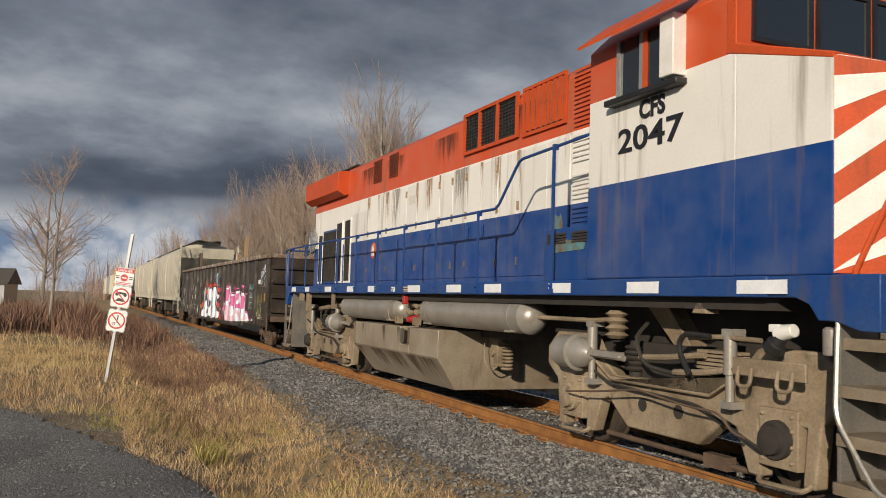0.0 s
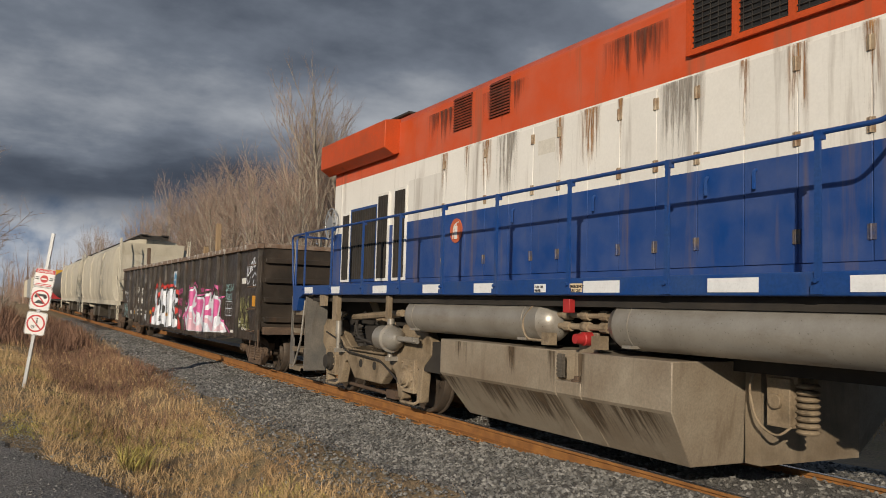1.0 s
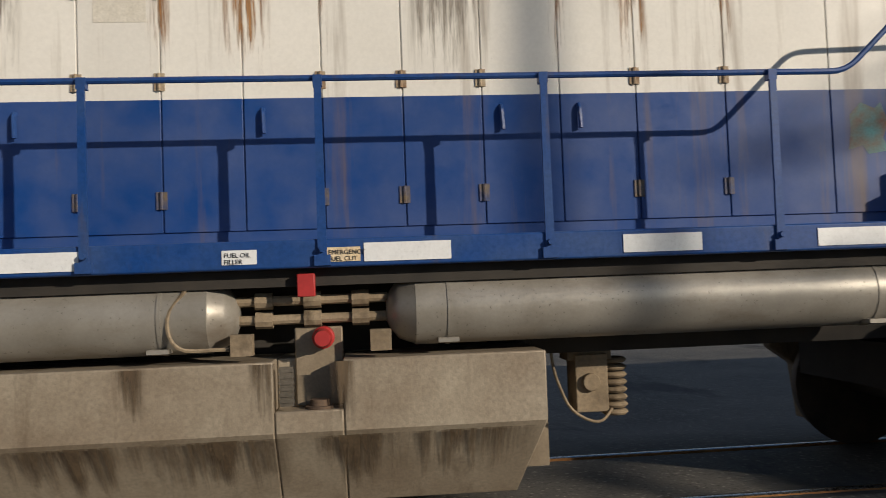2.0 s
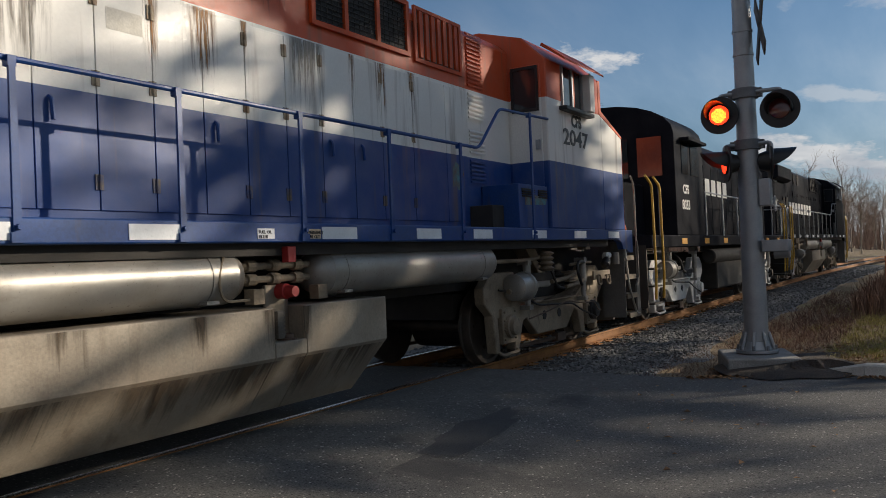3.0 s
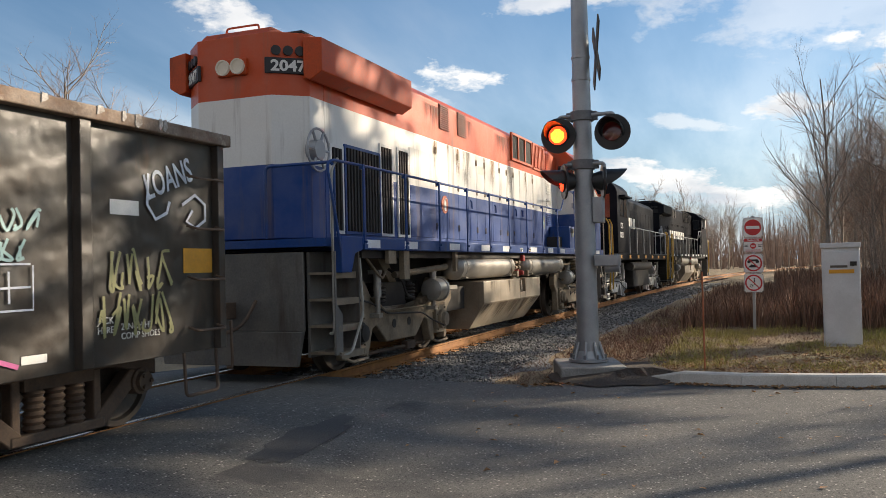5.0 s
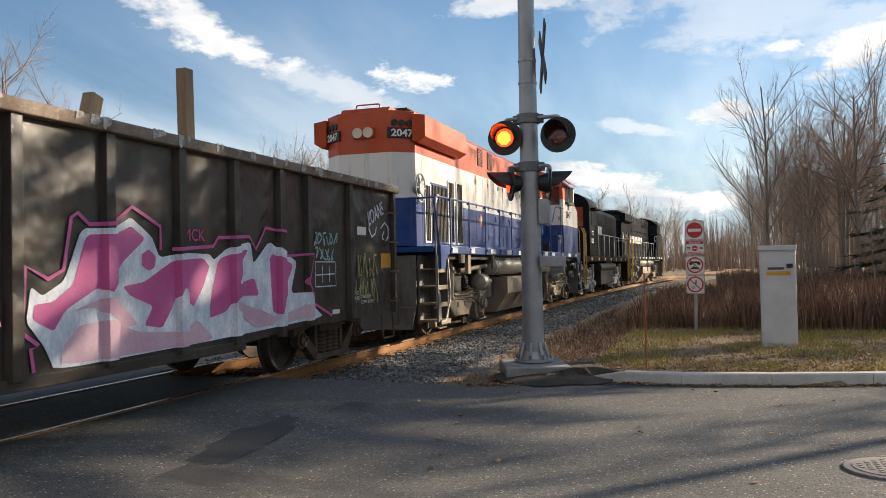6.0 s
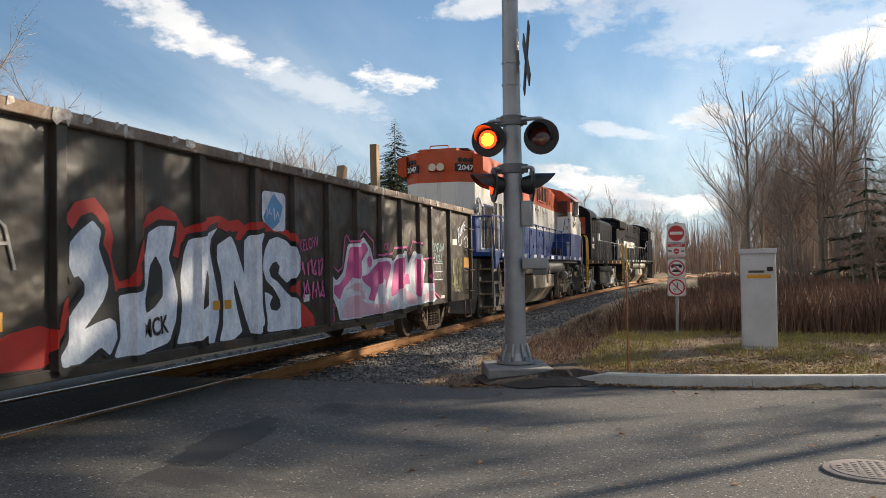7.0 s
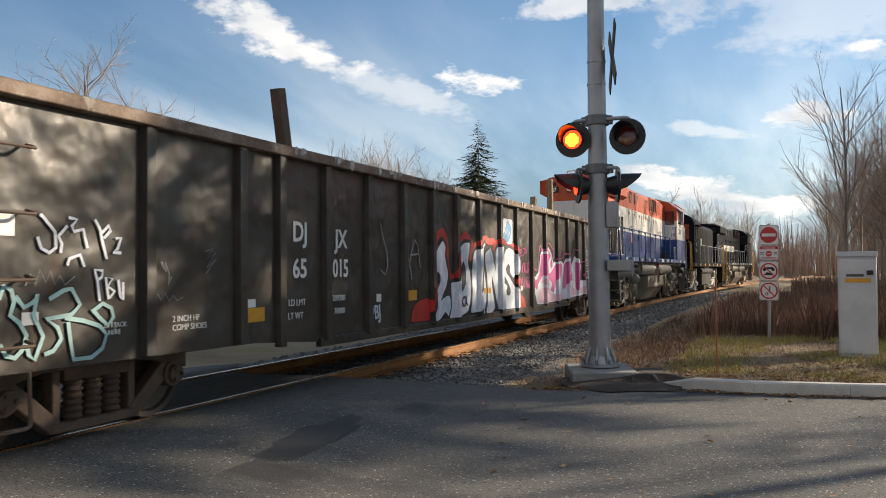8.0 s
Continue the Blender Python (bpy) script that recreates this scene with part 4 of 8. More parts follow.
        for z in (1.55, 2.0, 2.45, 2.9):
            bm = bmesh.new()
            lim = 3.27
            pts = [(0, z), (0, z + 0.24), (1, z + 0.72), (1, z + 0.48)]
            v = []
            for s, h in pts:
                p = f[0].lerp(f[1], s) + off
                v.append(bm.verts.new((p.x, p.y, min(max(h, 1.78), lim - 0.1 * s))))
            bm.faces.new(v)
            P("nose_stripe", bm, M["white"])
        bm = bmesh.new()
        tube(bm, bent([(2.0, -1.42, 1.5), (2.02, -1.47, 1.75), (2.2, -1.2, 2.5), (2.26, -1.12, 2.9)], 0.08), 0.02, 8)
        P("nose_grab_rail", bm, M["orange"])
    for y0, y1 in ((-1.32, -0.72), (-0.62, -0.05), (0.05, 0.62), (0.72, 1.32)):
        bm = bmesh.new()
        box(bm, 0.94, 0.958, y0, y1, 3.70, 4.22)
        w = P("windscreen", bm, M["glass"], parent=cab)
        bm = bmesh.new()
        box(bm, 0.95, 0.975, y0 - 0.03, y0 + 0.01, 3.67, 4.25), box(bm, 0.95, 0.975, y1 - 0.01, y1 + 0.03, 3.67, 4.25)
        box(bm, 0.95, 0.975, y0, y1, 3.67, 3.71), box(bm, 0.95, 0.975, y0, y1, 4.21, 4.25)
        P("window_seal", bm, M["black"], parent=w)
    # side windows, sill, visor
    bm = bmesh.new()
    box(bm, -0.62, 0.12, -1.506, -1.49, 3.50, 4.06)
    w = P("side_window", bm, M["glass"], parent=cab)
    for x in (-0.62, -0.26, 0.12):
        bm = bmesh.new()
        box(bm, x - 0.022, x + 0.022, -1.53, -1.49, 3.48, 4.07)
        P("window_bar", bm, M["galv"], parent=w)
    bm = bmesh.new()
    box(bm, -0.28, -0.18, -1.525, -1.50, 3.50, 4.05)
    P("window_post", bm, M["orange"] if decor else paint, parent=w)
    bm = bmesh.new()
    box(bm, -0.72, 0.36, -1.62, -1.49, 3.43, 3.49)
    P("arm_rest", bm, M["black"], parent=w, bevel=0.012)
    bm = bmesh.new()
    box(bm, 0.15, 0.34, -1.64, -1.49, 3.51, 4.06)
    P("wind_deflector", bm, M["white"], parent=w, bevel=0.01)
    bm = bmesh.new()
    prism(bm, [(-1.40, 4.34), (-1.74, 4.08), (-1.74, 4.05), (-1.38, 4.30)], "x", -1.02, 0.48)
    P("sun_visor", bm, M["orange"] if decor else paint, parent=cab)
    # rear wall of the cab: door and rounded window
    bm = bmesh.new()
    box(bm, -1.166, -1.145, -1.42, -0.95, 1.80, 4.02)
    door = P("cab_door", bm, M["door"] if decor else paint, bevel=0.01)
    bm = bmesh.new()
    box(bm, -1.176, -1.165, -1.36, -1.01, 3.42, 3.96)
    P("door_window", bm, M["glass"], parent=door, bevel=0.004)
    bm = bmesh.new()
    box(bm, -1.19, -1.165, -1.39, -0.99, 3.38, 3.42), box(bm, -1.19, -1.165, -1.39, -0.99, 3.96, 4.0)
    box(bm, -1.19, -1.165, -1.39, -1.355, 3.42, 3.96), box(bm, -1.19, -1.165, -1.015, -0.98, 3.42, 3.96)
    P("window_seal", bm, M["black"], parent=door)
    bm = bmesh.new()
    box(bm, -1.2, -1.165, -1.40, -1.33, 2.85, 2.98)
    P("door_lock", bm, M["galv"], parent=door)
    # handrails
    posts = [-13.84, -12.55, -11.27, -10.0, -8.80, -7.59, -6.31, -5.02, -3.64]
    for s in (-1, 1):
        bm = bmesh.new()
        tube(bm, bent([(-14.42, s * 1.5, 1.55), (-14.55, s * 1.5, 2.0), (-14.70, s * 1.48, 2.60), (-14.62, s * 1.5, 2.66), (-13.84, s * 1.5, 2.67), (-3.16, s * 1.5, 2.67), (-2.60, s * 1.5, 3.20), (-1.15, s * 1.5, 3.25)], 0.10), 0.018, 8)
        P("handrail", bm, rail_paint, "bent pipe handrail")
        for x in posts + [-1.78]:
            bm = bmesh.new()
            top = 2.66 if x < -3 else 3.23
            prism(bm, [(x - 0.026, 1.62), (x + 0.026, 1.62), (x + 0.020, top), (x - 0.020, top)], "y", s * 1.535, s * 1.515)
            box(bm, x - 0.045, x + 0.045, s * 1.545, s * 1.52, 1.61, 1.67)
            cyl(bm, (x, s * 1.56, 1.70), (x, s * 1.51, 1.70), 0.018, n=6)
            box(bm, x - 0.026, x + 0.026, s * 1.535, s * 1.48, top - 0.04, top + 0.022)
            P("handrail_post", bm, rail_paint)
    # reflective tape and small plates along the sill
    for x, w in ((1.0, 0.50), (-0.42, 0.46), (-1.84, 0.44), (-3.41, 0.45), (-4.59, 0.47), (-6.08, 0.49), (-8.04, 0.46), (-9.3, 0.46), (-10.86, 0.46), (-12.61, 0.45), (-13.80, 0.4)):
        bm = bmesh.new()
        box(bm, x, x + w, -1.526, -1.519, 1.625, 1.73)
        P("reflector", bm, M["reflect"], "white reflective tape")
    # fuel tank with slanted lower flanks
    bm = bmesh.new()
    prof = [(-1.43, 1.08), (-1.43, 0.68), (-1.08, 0.20), (1.08, 0.20), (1.43, 0.68), (1.43, 1.08)]
    notch = [(-1.20, 1.08), (-1.20, 0.80), (-1.43, 0.80)] + prof[1:]
    for x0, x1, c0, c1, shape in ((-8.96, -6.61, 0.14, 0.0, prof), (-6.608, -6.222, 0.0, 0.0, notch), (-6.22, -5.05, 0.0, 0.14, prof)):
        a, b = [], []
        for y, z in shape:
            cut = max(0.0, (0.68 - z) / 0.48)
            a.append(bm.verts.new((x0 + cut * c0, y, z))), b.append(bm.verts.new((x1 - cut * c1, y, z)))
        bm.faces.new(a), bm.faces.new(b[::-1])
        for i in range(len(shape)):
            j = (i + 1) % len(shape)
            bm.faces.new((a[i], b[i], b[j], a[j]))
    bmesh.ops.recalc_face_normals(bm, faces=bm.faces)
    tank = P("fuel_tank", bm, M["tank_steel"], "stained grey steel fuel tank with a filler notch", 0.01)
    bm = bmesh.new()
    box(bm, -6.50, -6.22, -1.24, -1.205, 0.80, 1.26)
    P("filler_plate", bm, M["grey_steel"], parent=tank, bevel=0.01)
    bm = bmesh.new()
    box(bm, -6.575, -6.50, -1.435, -1.40, 0.83, 1.05)
    for k in range(6):
        box(bm, -6.58, -6.495, -1.442, -1.42, 0.85 + k * 0.034, 0.868 + k * 0.034)
    P("sight_gauge", bm, M["dark_grey"], "dark fuel sight gauge", parent=tank)
    bm = bmesh.new()
    lathe(bm, (-6.36, -1.33, 0.80), (-6.36, -1.33, 0.85), [(0, 0.085), (0.3, 0.085), (0.31, 0.06), (1, 0.055)], 18)
    P("filler_neck", bm, M["bogie"], parent=tank)
    bm = bmesh.new()
    lathe(bm, (-6.33, -1.23, 1.20), (-6.33, -1.42, 1.20), [(0, 0.065), (0.5, 0.065), (0.55, 0.055), (1, 0.045)], 16)
    P("filler_cap", bm, M["red"], "red fuel filler cap", parent=tank)
    bm = bmesh.new()
    q = DRYER
    box(bm, q - 0.16, q + 0.06, -0.75, -0.51, 0.60, 0.98)
    box(bm, q - 0.20, q + 0.10, -0.71, -0.47, 0.94, 1.08)
    cyl(bm, (q - 0.06, -0.79, 0.80), (q - 0.06, -0.73, 0.80), 0.06, n=12)
    for k in range(8):
        lathe(bm, (q + 0.13, -0.63, 0.56 + k * 0.05), (q + 0.13, -0.63, 0.60 + k * 0.05), [(0, 0.075), (0.5, 0.095), (1, 0.075)], 12)
    tube(bm, bent([(q - 0.30, -0.65, 1.15), (q - 0.32, -0.78, 0.9), (q - 0.22, -0.80, 0.62), (q - 0.02, -0.80, 0.52), (q + 0.08, -0.75, 0.62)], 0.1), 0.012, 6)
    tube(bm, bent([(q - 0.1, -0.55, 1.5), (q - 0.1, -0.71, 1.25), (q - 0.05, -0.71, 1.0)], 0.08), 0.03, 8)
    P("air_dryer", bm, M["truck"], "dusty air dryer with ribbed canister", 0.006)
    bm = bmesh.new()
    box(bm, -5.04, -4.88, -0.62, 0.62, 0.24, 1.06)
    P("tank_end_box", bm, M["grey_steel"], parent=tank)
    # main reservoirs with domed ends, straps and piping between
    for x0, x1 in ((-10.14, -6.81), (-5.96, -2.56)):
        for s in (-1, 1):
            bm = bmesh.new()
            L = x1 - x0
            e = 0.16 / L
            lathe(bm, (x0, s * 1.22, 1.345), (x1, s * 1.22, 1.345), [(0, 0.06), (e * 0.12, 0.11), (e * 0.45, 0.175), (e, 0.208), (e + 0.002, 0.214), (1 - e, 0.214), (1 - e + 0.002, 0.208), (1 - e * 0.45, 0.175), (1 - e * 0.12, 0.11), (1, 0.06)], 36)
            res = P("air_reservoir", bm, M["reservoir"], "long silver-grey air reservoir")
            for x in (x0 + 0.36, x1 - 0.42):
                bm = bmesh.new()
                lathe(bm, (x - 0.012, s * 1.22, 1.345), (x + 0.012, s * 1.22, 1.345), [(0, 0.21), (0, 0.219), (1, 0.219), (1, 0.21)], 36)
                box(bm, x - 0.07, x + 0.05, s * 1.28, s * 1.42, 1.15, 1.175)
                P("strap", bm, M["reservoir"], parent=res)
    bm = bmesh.new()
    for z in (1.42, 1.31):
        tube(bm, [(-6.85, -1.24, z), (-5.95, -1.24, z)], 0.03, 10)
        for k in range(3):
            cyl(bm, (-6.72 + k * 0.28, -1.24, z), (-6.62 + k * 0.28, -1.24, z), 0.05, n=10)
    tube(bm, bent([(-7.05, -1.36, 1.55), (-7.2, -1.44, 1.35), (-7.15, -1.42, 1.16), (-6.85, -1.40, 1.16)], 0.1), 0.012, 6)
    for x in (-6.78, -6.0):
        box(bm, x - 0.06, x + 0.06, -1.44, -1.34, 1.12, 1.24)
    P("air_pipe", bm, M["truck"], "dusty air piping and valves")
    bm = bmesh.new()
    tube(bm, bent([(-2.6, -1.22, 1.345), (-1.4, -1.22, 1.345), (-0.9, -1.2, 1.38)], 0.08), 0.026, 8)
    P("air_pipe", bm, M["truck"])
    bm = bmesh.new()
    box(bm, -6.46, -6.36, -1.47, -1.40, 1.44, 1.57)
    P("shutoff_valve", bm, M["red"], bevel=0.006)
    bm = bmesh.new()
    tube(bm, [(-12.3, -1.2, 1.26), (-10.4, -1.26, 1.36)], 0.05, 8)
    box(bm, -12.55, -12.36, -1.48, -1.40, 1.20, 1.60), box(bm, -10.5, -10.4, -1.48, -1.42, 1.28, 1.6)
    box(bm, -13.1, -12.85, -1.50, -1.44, 1.42, 1.60)
    tube(bm, bent([(-13.3, -1.2, 1.58), (-12.9, -1.3, 1.2), (-12.6, -1.2, 1.3)], 0.15), 0.02, 6)
    P("under_gear", bm, M["truck"], bevel=0.004)
    # machinery under the floor; its black colour stands in for the deck's shade
    bm = bmesh.new()
    box(bm, -14.3, 1.9, -0.75, 0.75, 1.0, 1.595)
    box(bm, -13.7, 1.3, -1.40, 1.40, 1.50, 1.605)
    box(bm, -10.2, -9.1, -1.1, 1.1, 0.6, 1.0)
    P("underframe", bm, M["dark"])
    # pilots, steps, couplers
    for e, x in ((1, 2.2), (-1, -14.2)):
        for s in (-1, 1):
            bm = bmesh.new()
            box(bm, x - 0.30, x + 0.30, s * 1.06, s * 1.10, 0.30, 1.58)
            box(bm, min(x - e * 0.32, x - e * 0.29), max(x - e * 0.32, x - e * 0.29), s * 1.06, s * 1.46, 0.30, 1.58)
            well = P("step_well", bm, M["pilot"], "dark steel step well", 0.004)
            for k in range(4):
                z = 0.34 + k * 0.32
                bm = bmesh.new()
                prism(bm, [(s * 1.08, z), (s * (1.50 - 0.03 * k), z), (s * (1.50 - 0.03 * k), z - 0.05), (s * (1.52 - 0.03 * k), z - 0.05), (s * (1.52 - 0.03 * k), z + 0.03), (s * 1.08, z + 0.03)], "x", x - 0.30, x + 0.28)
                P("step_tread", bm, M["grey_steel"], parent=well)
        bm = bmesh.new()
        box(bm, x + e * 0.34, x + e * 0.38, -1.06, 1.06, 0.62, 1.58)
        prism(bm, [(-1.06, 0.62), (1.06, 0.62), (0.98, 0.20), (-0.98, 0.20)], "x", x + e * 0.36, x + e * 0.44)
        P("pilot", bm, M["pilot"], "dark grey end plate with a snow plough edge" if decor else "", bevel=0.008)
        for s in (-1, 1):
            bm = bmesh.new()
            prism(bm, [(x + e * 0.34, 1.58), (x + e * 0.34, 0.95), (x + e * 0.20, 0.82), (x + e * 0.20, 0.34), (x + e * 0.37, 0.34), (x + e * 0.37, 1.58)], "y", s * 1.46, s * 1.49)
            P("step_cheek", bm, M["pilot"], bevel=0.004)
        bm = bmesh.new()
        box(bm, x + e * 0.3, x + e * 0.85, -0.09, 0.09, 0.78, 0.98)
        box(bm, x + e * 0.75, x + e * 1.05, -0.17, 0.15, 0.72, 1.04)
        tube(bm, bent([(x + e * 0.4, -0.4, 1.0), (x + e * 0.7, -0.4, 0.7), (x + e * 0.95, -0.2, 0.6)], 0.15), 0.025, 6)
        P("coupler", bm, M["bogie"], bevel=0.01)
        bm = bmesh.new()
        tube(bm, bent([(x - e * 0.3, -1.47, 1.5), (x - e * 0.28, -1.52, 0.8), (x + e * 0.05, -1.52, 0.34), (x + e * 0.3, -1.5, 0.34)], 0.1), 0.018, 6)
        P("step_grab_rail", bm, rail_paint if not decor else M["reservoir"])
        bm = bmesh.new()
        tube(bm, bent([(x + e * 0.36, -1.40, 0.6), (x + e * 0.36, -1.46, 0.6), (x + e * 0.36, -1.46, 2.55), (x + e * 0.2, -1.46, 2.7)], 0.1), 0.018, 6)
        P("step_grab_rail", bm, rail_paint if not decor else M["reservoir"])
        bm = bmesh.new()
        tube(bm, bent([(x + e * 0.36, 1.40, 0.6), (x + e * 0.36, 1.46, 0.6), (x + e * 0.36, 1.46, 2.55), (x + e * 0.2, 1.46, 2.7)], 0.1), 0.018, 6)
        P("step_grab_rail", bm, rail_paint if not decor else M["reservoir"])
    bm = bmesh.new()
    tube(bm, bent([(-14.5, -1.46, 1.76), (-14.5, -1.46, 2.65), (-14.5, -0.5, 2.65), (-14.5, -0.5, 1.76)], 0.08), 0.02, 8)
    tube(bm, bent([(-14.5, 1.46, 1.76), (-14.5, 1.46, 2.65), (-14.5, 0.5, 2.65), (-14.5, 0.5, 1.76)], 0.08), 0.02, 8)
    box(bm, -14.62, -13.9, -1.4, 1.4, 1.64, 1.74)
    P("end_handrail", bm, rail_paint)
    # rear headlights and number boards
    bm = bmesh.new()
    box(bm, -14.47, -14.41, -0.22, 0.22, 3.84, 4.06)
    lamp = P("headlight_casing", bm, M["orange"] if decor else paint, bevel=0.02)
    for y in (-0.11, 0.11):
        bm = bmesh.new()
        lathe(bm, (-14.45, y, 3.95), (-14.52, y, 3.95), [(0, 0.095), (0.9, 0.10), (0.9, 0.085), (0.5, 0.08)], 18)
        P("headlight", bm, M["headlamp"] if decor else M["galv"], "round rear headlight" if decor else "", parent=lamp)
    for s in (-1, 1):
        a, b = Vector((-14.42, s * 0.50, 0)), Vector((-14.10, s * 0.90, 0))
        yaw = math.degrees(math.atan2(b.y - a.y, b.x - a.x))
        bm = bmesh.new()
        box(bm, -0.29, 0.29, -0.02, 0.02, -0.10, 0.10)
        at = pose(X((a.x + b.x) / 2) - 0.02, (a.y + b.y) / 2 + s * 0.02, 3.93, 0, 0, yaw)
        board = part("number_board", bm, M["ink"], body, "black number board", 0.006, at)
        if decor:
            lettering("road_number", "2047", 0.19, M["white"], board, pose(0, s * 0.022, -0.065, 90, 0, 0 if s < 0 else 180), 0.006, squeeze=1.15, align="CENTER")
        for k in range(3):
            bm = bmesh.new()
            cyl(bm, (-0.15 + 0.15 * k, s * 0.03, 0.19), (-0.15 + 0.15 * k, s * -0.03, 0.19), 0.062, n=16)
            part("marker_lamp", bm, M["black"], body, at=at)
    bm = bmesh.new()
    tube(bm, bent([(-14.2, -0.25, 4.44), (-14.2, -0.25, 4.54), (-14.2, 0.25, 4.54), (-14.2, 0.25, 4.44)], 0.05), 0.015, 6)
    P("roof_grab", bm, paint)
    loco_truck(body, X(-0.41), steel)
    loco_truck(body, X(-11.88), steel)
    return body


M["hinge_blue"] = surface("worn_blue_hinge", (0.03, 0.06, 0.17), (0.16, 0.12, 0.07), 9.0, 0.6, 0.1, 0.1, 60)
M["hinge"] = surface("rusty_hinge", (0.42, 0.36, 0.26), (0.22, 0.13, 0.07), 9.0, 0.7, 0.1, 0.1, 60)
M["dark_orange"] = surface("sooty_orange_paint", (0.30, 0.05, 0.015), (0.12, 0.03, 0.015), 5.0, 0.6, 0, 0.05, 50)
M["shutter"] = surface("grey_shutter", (0.17, 0.15, 0.11), (0.12, 0.10, 0.08), 6.0, 0.6, 0.2, 0.05, 50)
M["door"] = surface("cab_door_paint", WHITE, (0.5, 0.47, 0.4), 3.0, 0.5, 0, 0.04, 50, speck=0.08, bands=((0, BLUE), (2.69, WHITE), (3.56, ORANGE)))
# darker copy of the grey steel, with shade put into its colour
M["dark_grey"] = surface("shaded_grey_steel", (0.12, 0.105, 0.085), (0.08, 0.07, 0.055), 4.0, 0.7, 0.1, 0.1, 50)
LOCO_X = -6.25
loco = locomotive("locomotive", LOCO_X, "diesel locomotive in worn orange, white and blue bands", M["loco"], M["blue"], M["blue"], M["truck"], True)
lettering("road_number", "2047", 0.32, M["ink"], loco, near_side(-0.63 - LOCO_X, -1.507, 2.97), 0.006, squeeze=1.48, label="black road number on the cab")
lettering("letters", "CFS", 0.235, M["ink"], loco, near_side(-0.30 - LOCO_X, -1.507, 3.25), 0.010, squeeze=0.98)
M["cream_plate"] = surface("faded_cream_plate", (0.72, 0.60, 0.42), (0.62, 0.48, 0.30), 9.0, 0.5, 0, 0.0)
for w, x, z in (("FUEL OIL\nFILLER", -6.86, 1.69), ("EMERGENCY\nFUEL CUT", -6.29, 1.69)):
    bm = bmesh.new()
    box(bm, x - LOCO_X, x - LOCO_X + 0.19, -1.525, -1.519, z - 0.06, z + 0.02)
    plate = part("sill_plate", bm, M["reflect"] if "FILLER" in w else M["cream_plate"], loco)
    lettering("letters", w, 0.036, M["ink"], plate, near_side(x - LOCO_X + 0.012, -1.527, z - 0.02))
bm = bmesh.new()
cyl(bm, (-9.54 - LOCO_X, -0.944, 2.46), (-9.54 - LOCO_X, -0.932, 2.46), 0.16, n=28)
emblem = part("extinguisher_sign", bm, surface("sign_orange", (0.60, 0.14, 0.06), None, 5, 0.5, 0, 0), loco, "round orange fire-extinguisher sign")
bm = bmesh.new()
box(bm, -9.57 - LOCO_X, -9.50 - LOCO_X, -0.95, -0.943, 2.35, 2.52)
tube(bm, [(-9.53 - LOCO_X, -0.947, 2.52), (-9.53 - LOCO_X, -0.947, 2.56), (-9.47 - LOCO_X, -0.947, 2.57)], 0.008, 4)
tube(bm, bent([(-9.55 - LOCO_X, -0.947, 2.55), (-9.60 - LOCO_X, -0.947, 2.50), (-9.61 - LOCO_X, -0.947, 2.36)], 0.03), 0.008, 4)
part("pictogram", bm, M["white"], emblem)


def stain(pts, material, y, name="stain", label=""):
    bm = bmesh.new()
    prism(bm, [(x - LOCO_X, z) for x, z in pts], "y", y, y - 0.0012)
    part(name, bm, material, loco, label)


M["rust_run"] = streaks("rust_run", (0.40, 0.21, 0.075), (0.24, 0.12, 0.05), 0.50, 34)
M["grey_run"] = streaks("grey_stain", (0.34, 0.31, 0.27), (0.24, 0.215, 0.185), 0.7, 22)
M["oil_run"] = streaks("oil_run", (0.07, 0.047, 0.028), (0.12, 0.085, 0.05), 0.55, 14)
M["mark"] = surface("painted_out_mark", (0.58, 0.55, 0.48), (0.66, 0.63, 0.56), 16.0, 0.7, 0, 0.05, 60, speck=0.1)
M["bare_patch"] = surface("peeled_teal_patch", (0.08, 0.25, 0.27), (0.16, 0.06, 0.03), 7.0, 0.7, 0, 0.1, 60)
M["soot"] = streaks("sooty_paint", (0.16, 0.05, 0.025), (0.08, 0.03, 0.02), 0.45, 14)


def run(x0, x1, z0, z1, material, y, name, label="", lean=0.0):
    """A thin film of streaks on a side panel; lean is how far its foot lies inward."""
    bm = bmesh.new()
    bm.faces.new([bm.verts.new(p) for p in ((x0 - LOCO_X, y + lean, z0), (x1 - LOCO_X, y + lean, z0), (x1 - LOCO_X, y, z1), (x0 - LOCO_X, y, z1))])
    part(name, bm, material, loco, label)


for x, w, z0 in ((-9.92, 0.10, 2.72), (-9.32, 0.07, 2.9), (-8.83, 0.13, 2.75), (-7.30, 0.08, 2.72), (-6.78, 0.17, 2.70), (-6.31, 0.05, 2.8), (-4.78, 0.06, 2.75), (-4.27, 0.11, 2.7), (-3.66, 0.08, 2.72)):
    run(x - w, x + w, z0, 3.54, M["rust_run"], -0.9345, "rust_run", "brown rust run below a hinge")
run(-5.78, -5.20, 2.74, 3.54, M["grey_run"], -0.9345, "grey_stain", "grey streaked stain on white paint")
run(-8.6, -8.1, 2.72, 3.54, M["grey_run"], -0.9345, "grey_stain", "grey streaked stain on white paint")
# dark streaks over the slanted lower flank of the tank
for x0, x1 in ((-9.0, -8.3), (-8.2, -7.2), (-7.3, -6.5), (-6.4, -5.9), (-5.95, -5.1)):
    run(x0, x1, 0.26, 0.655, M["oil_run"], -1.4345, "oil_run", "dark streaks down the tank flank", 0.304)
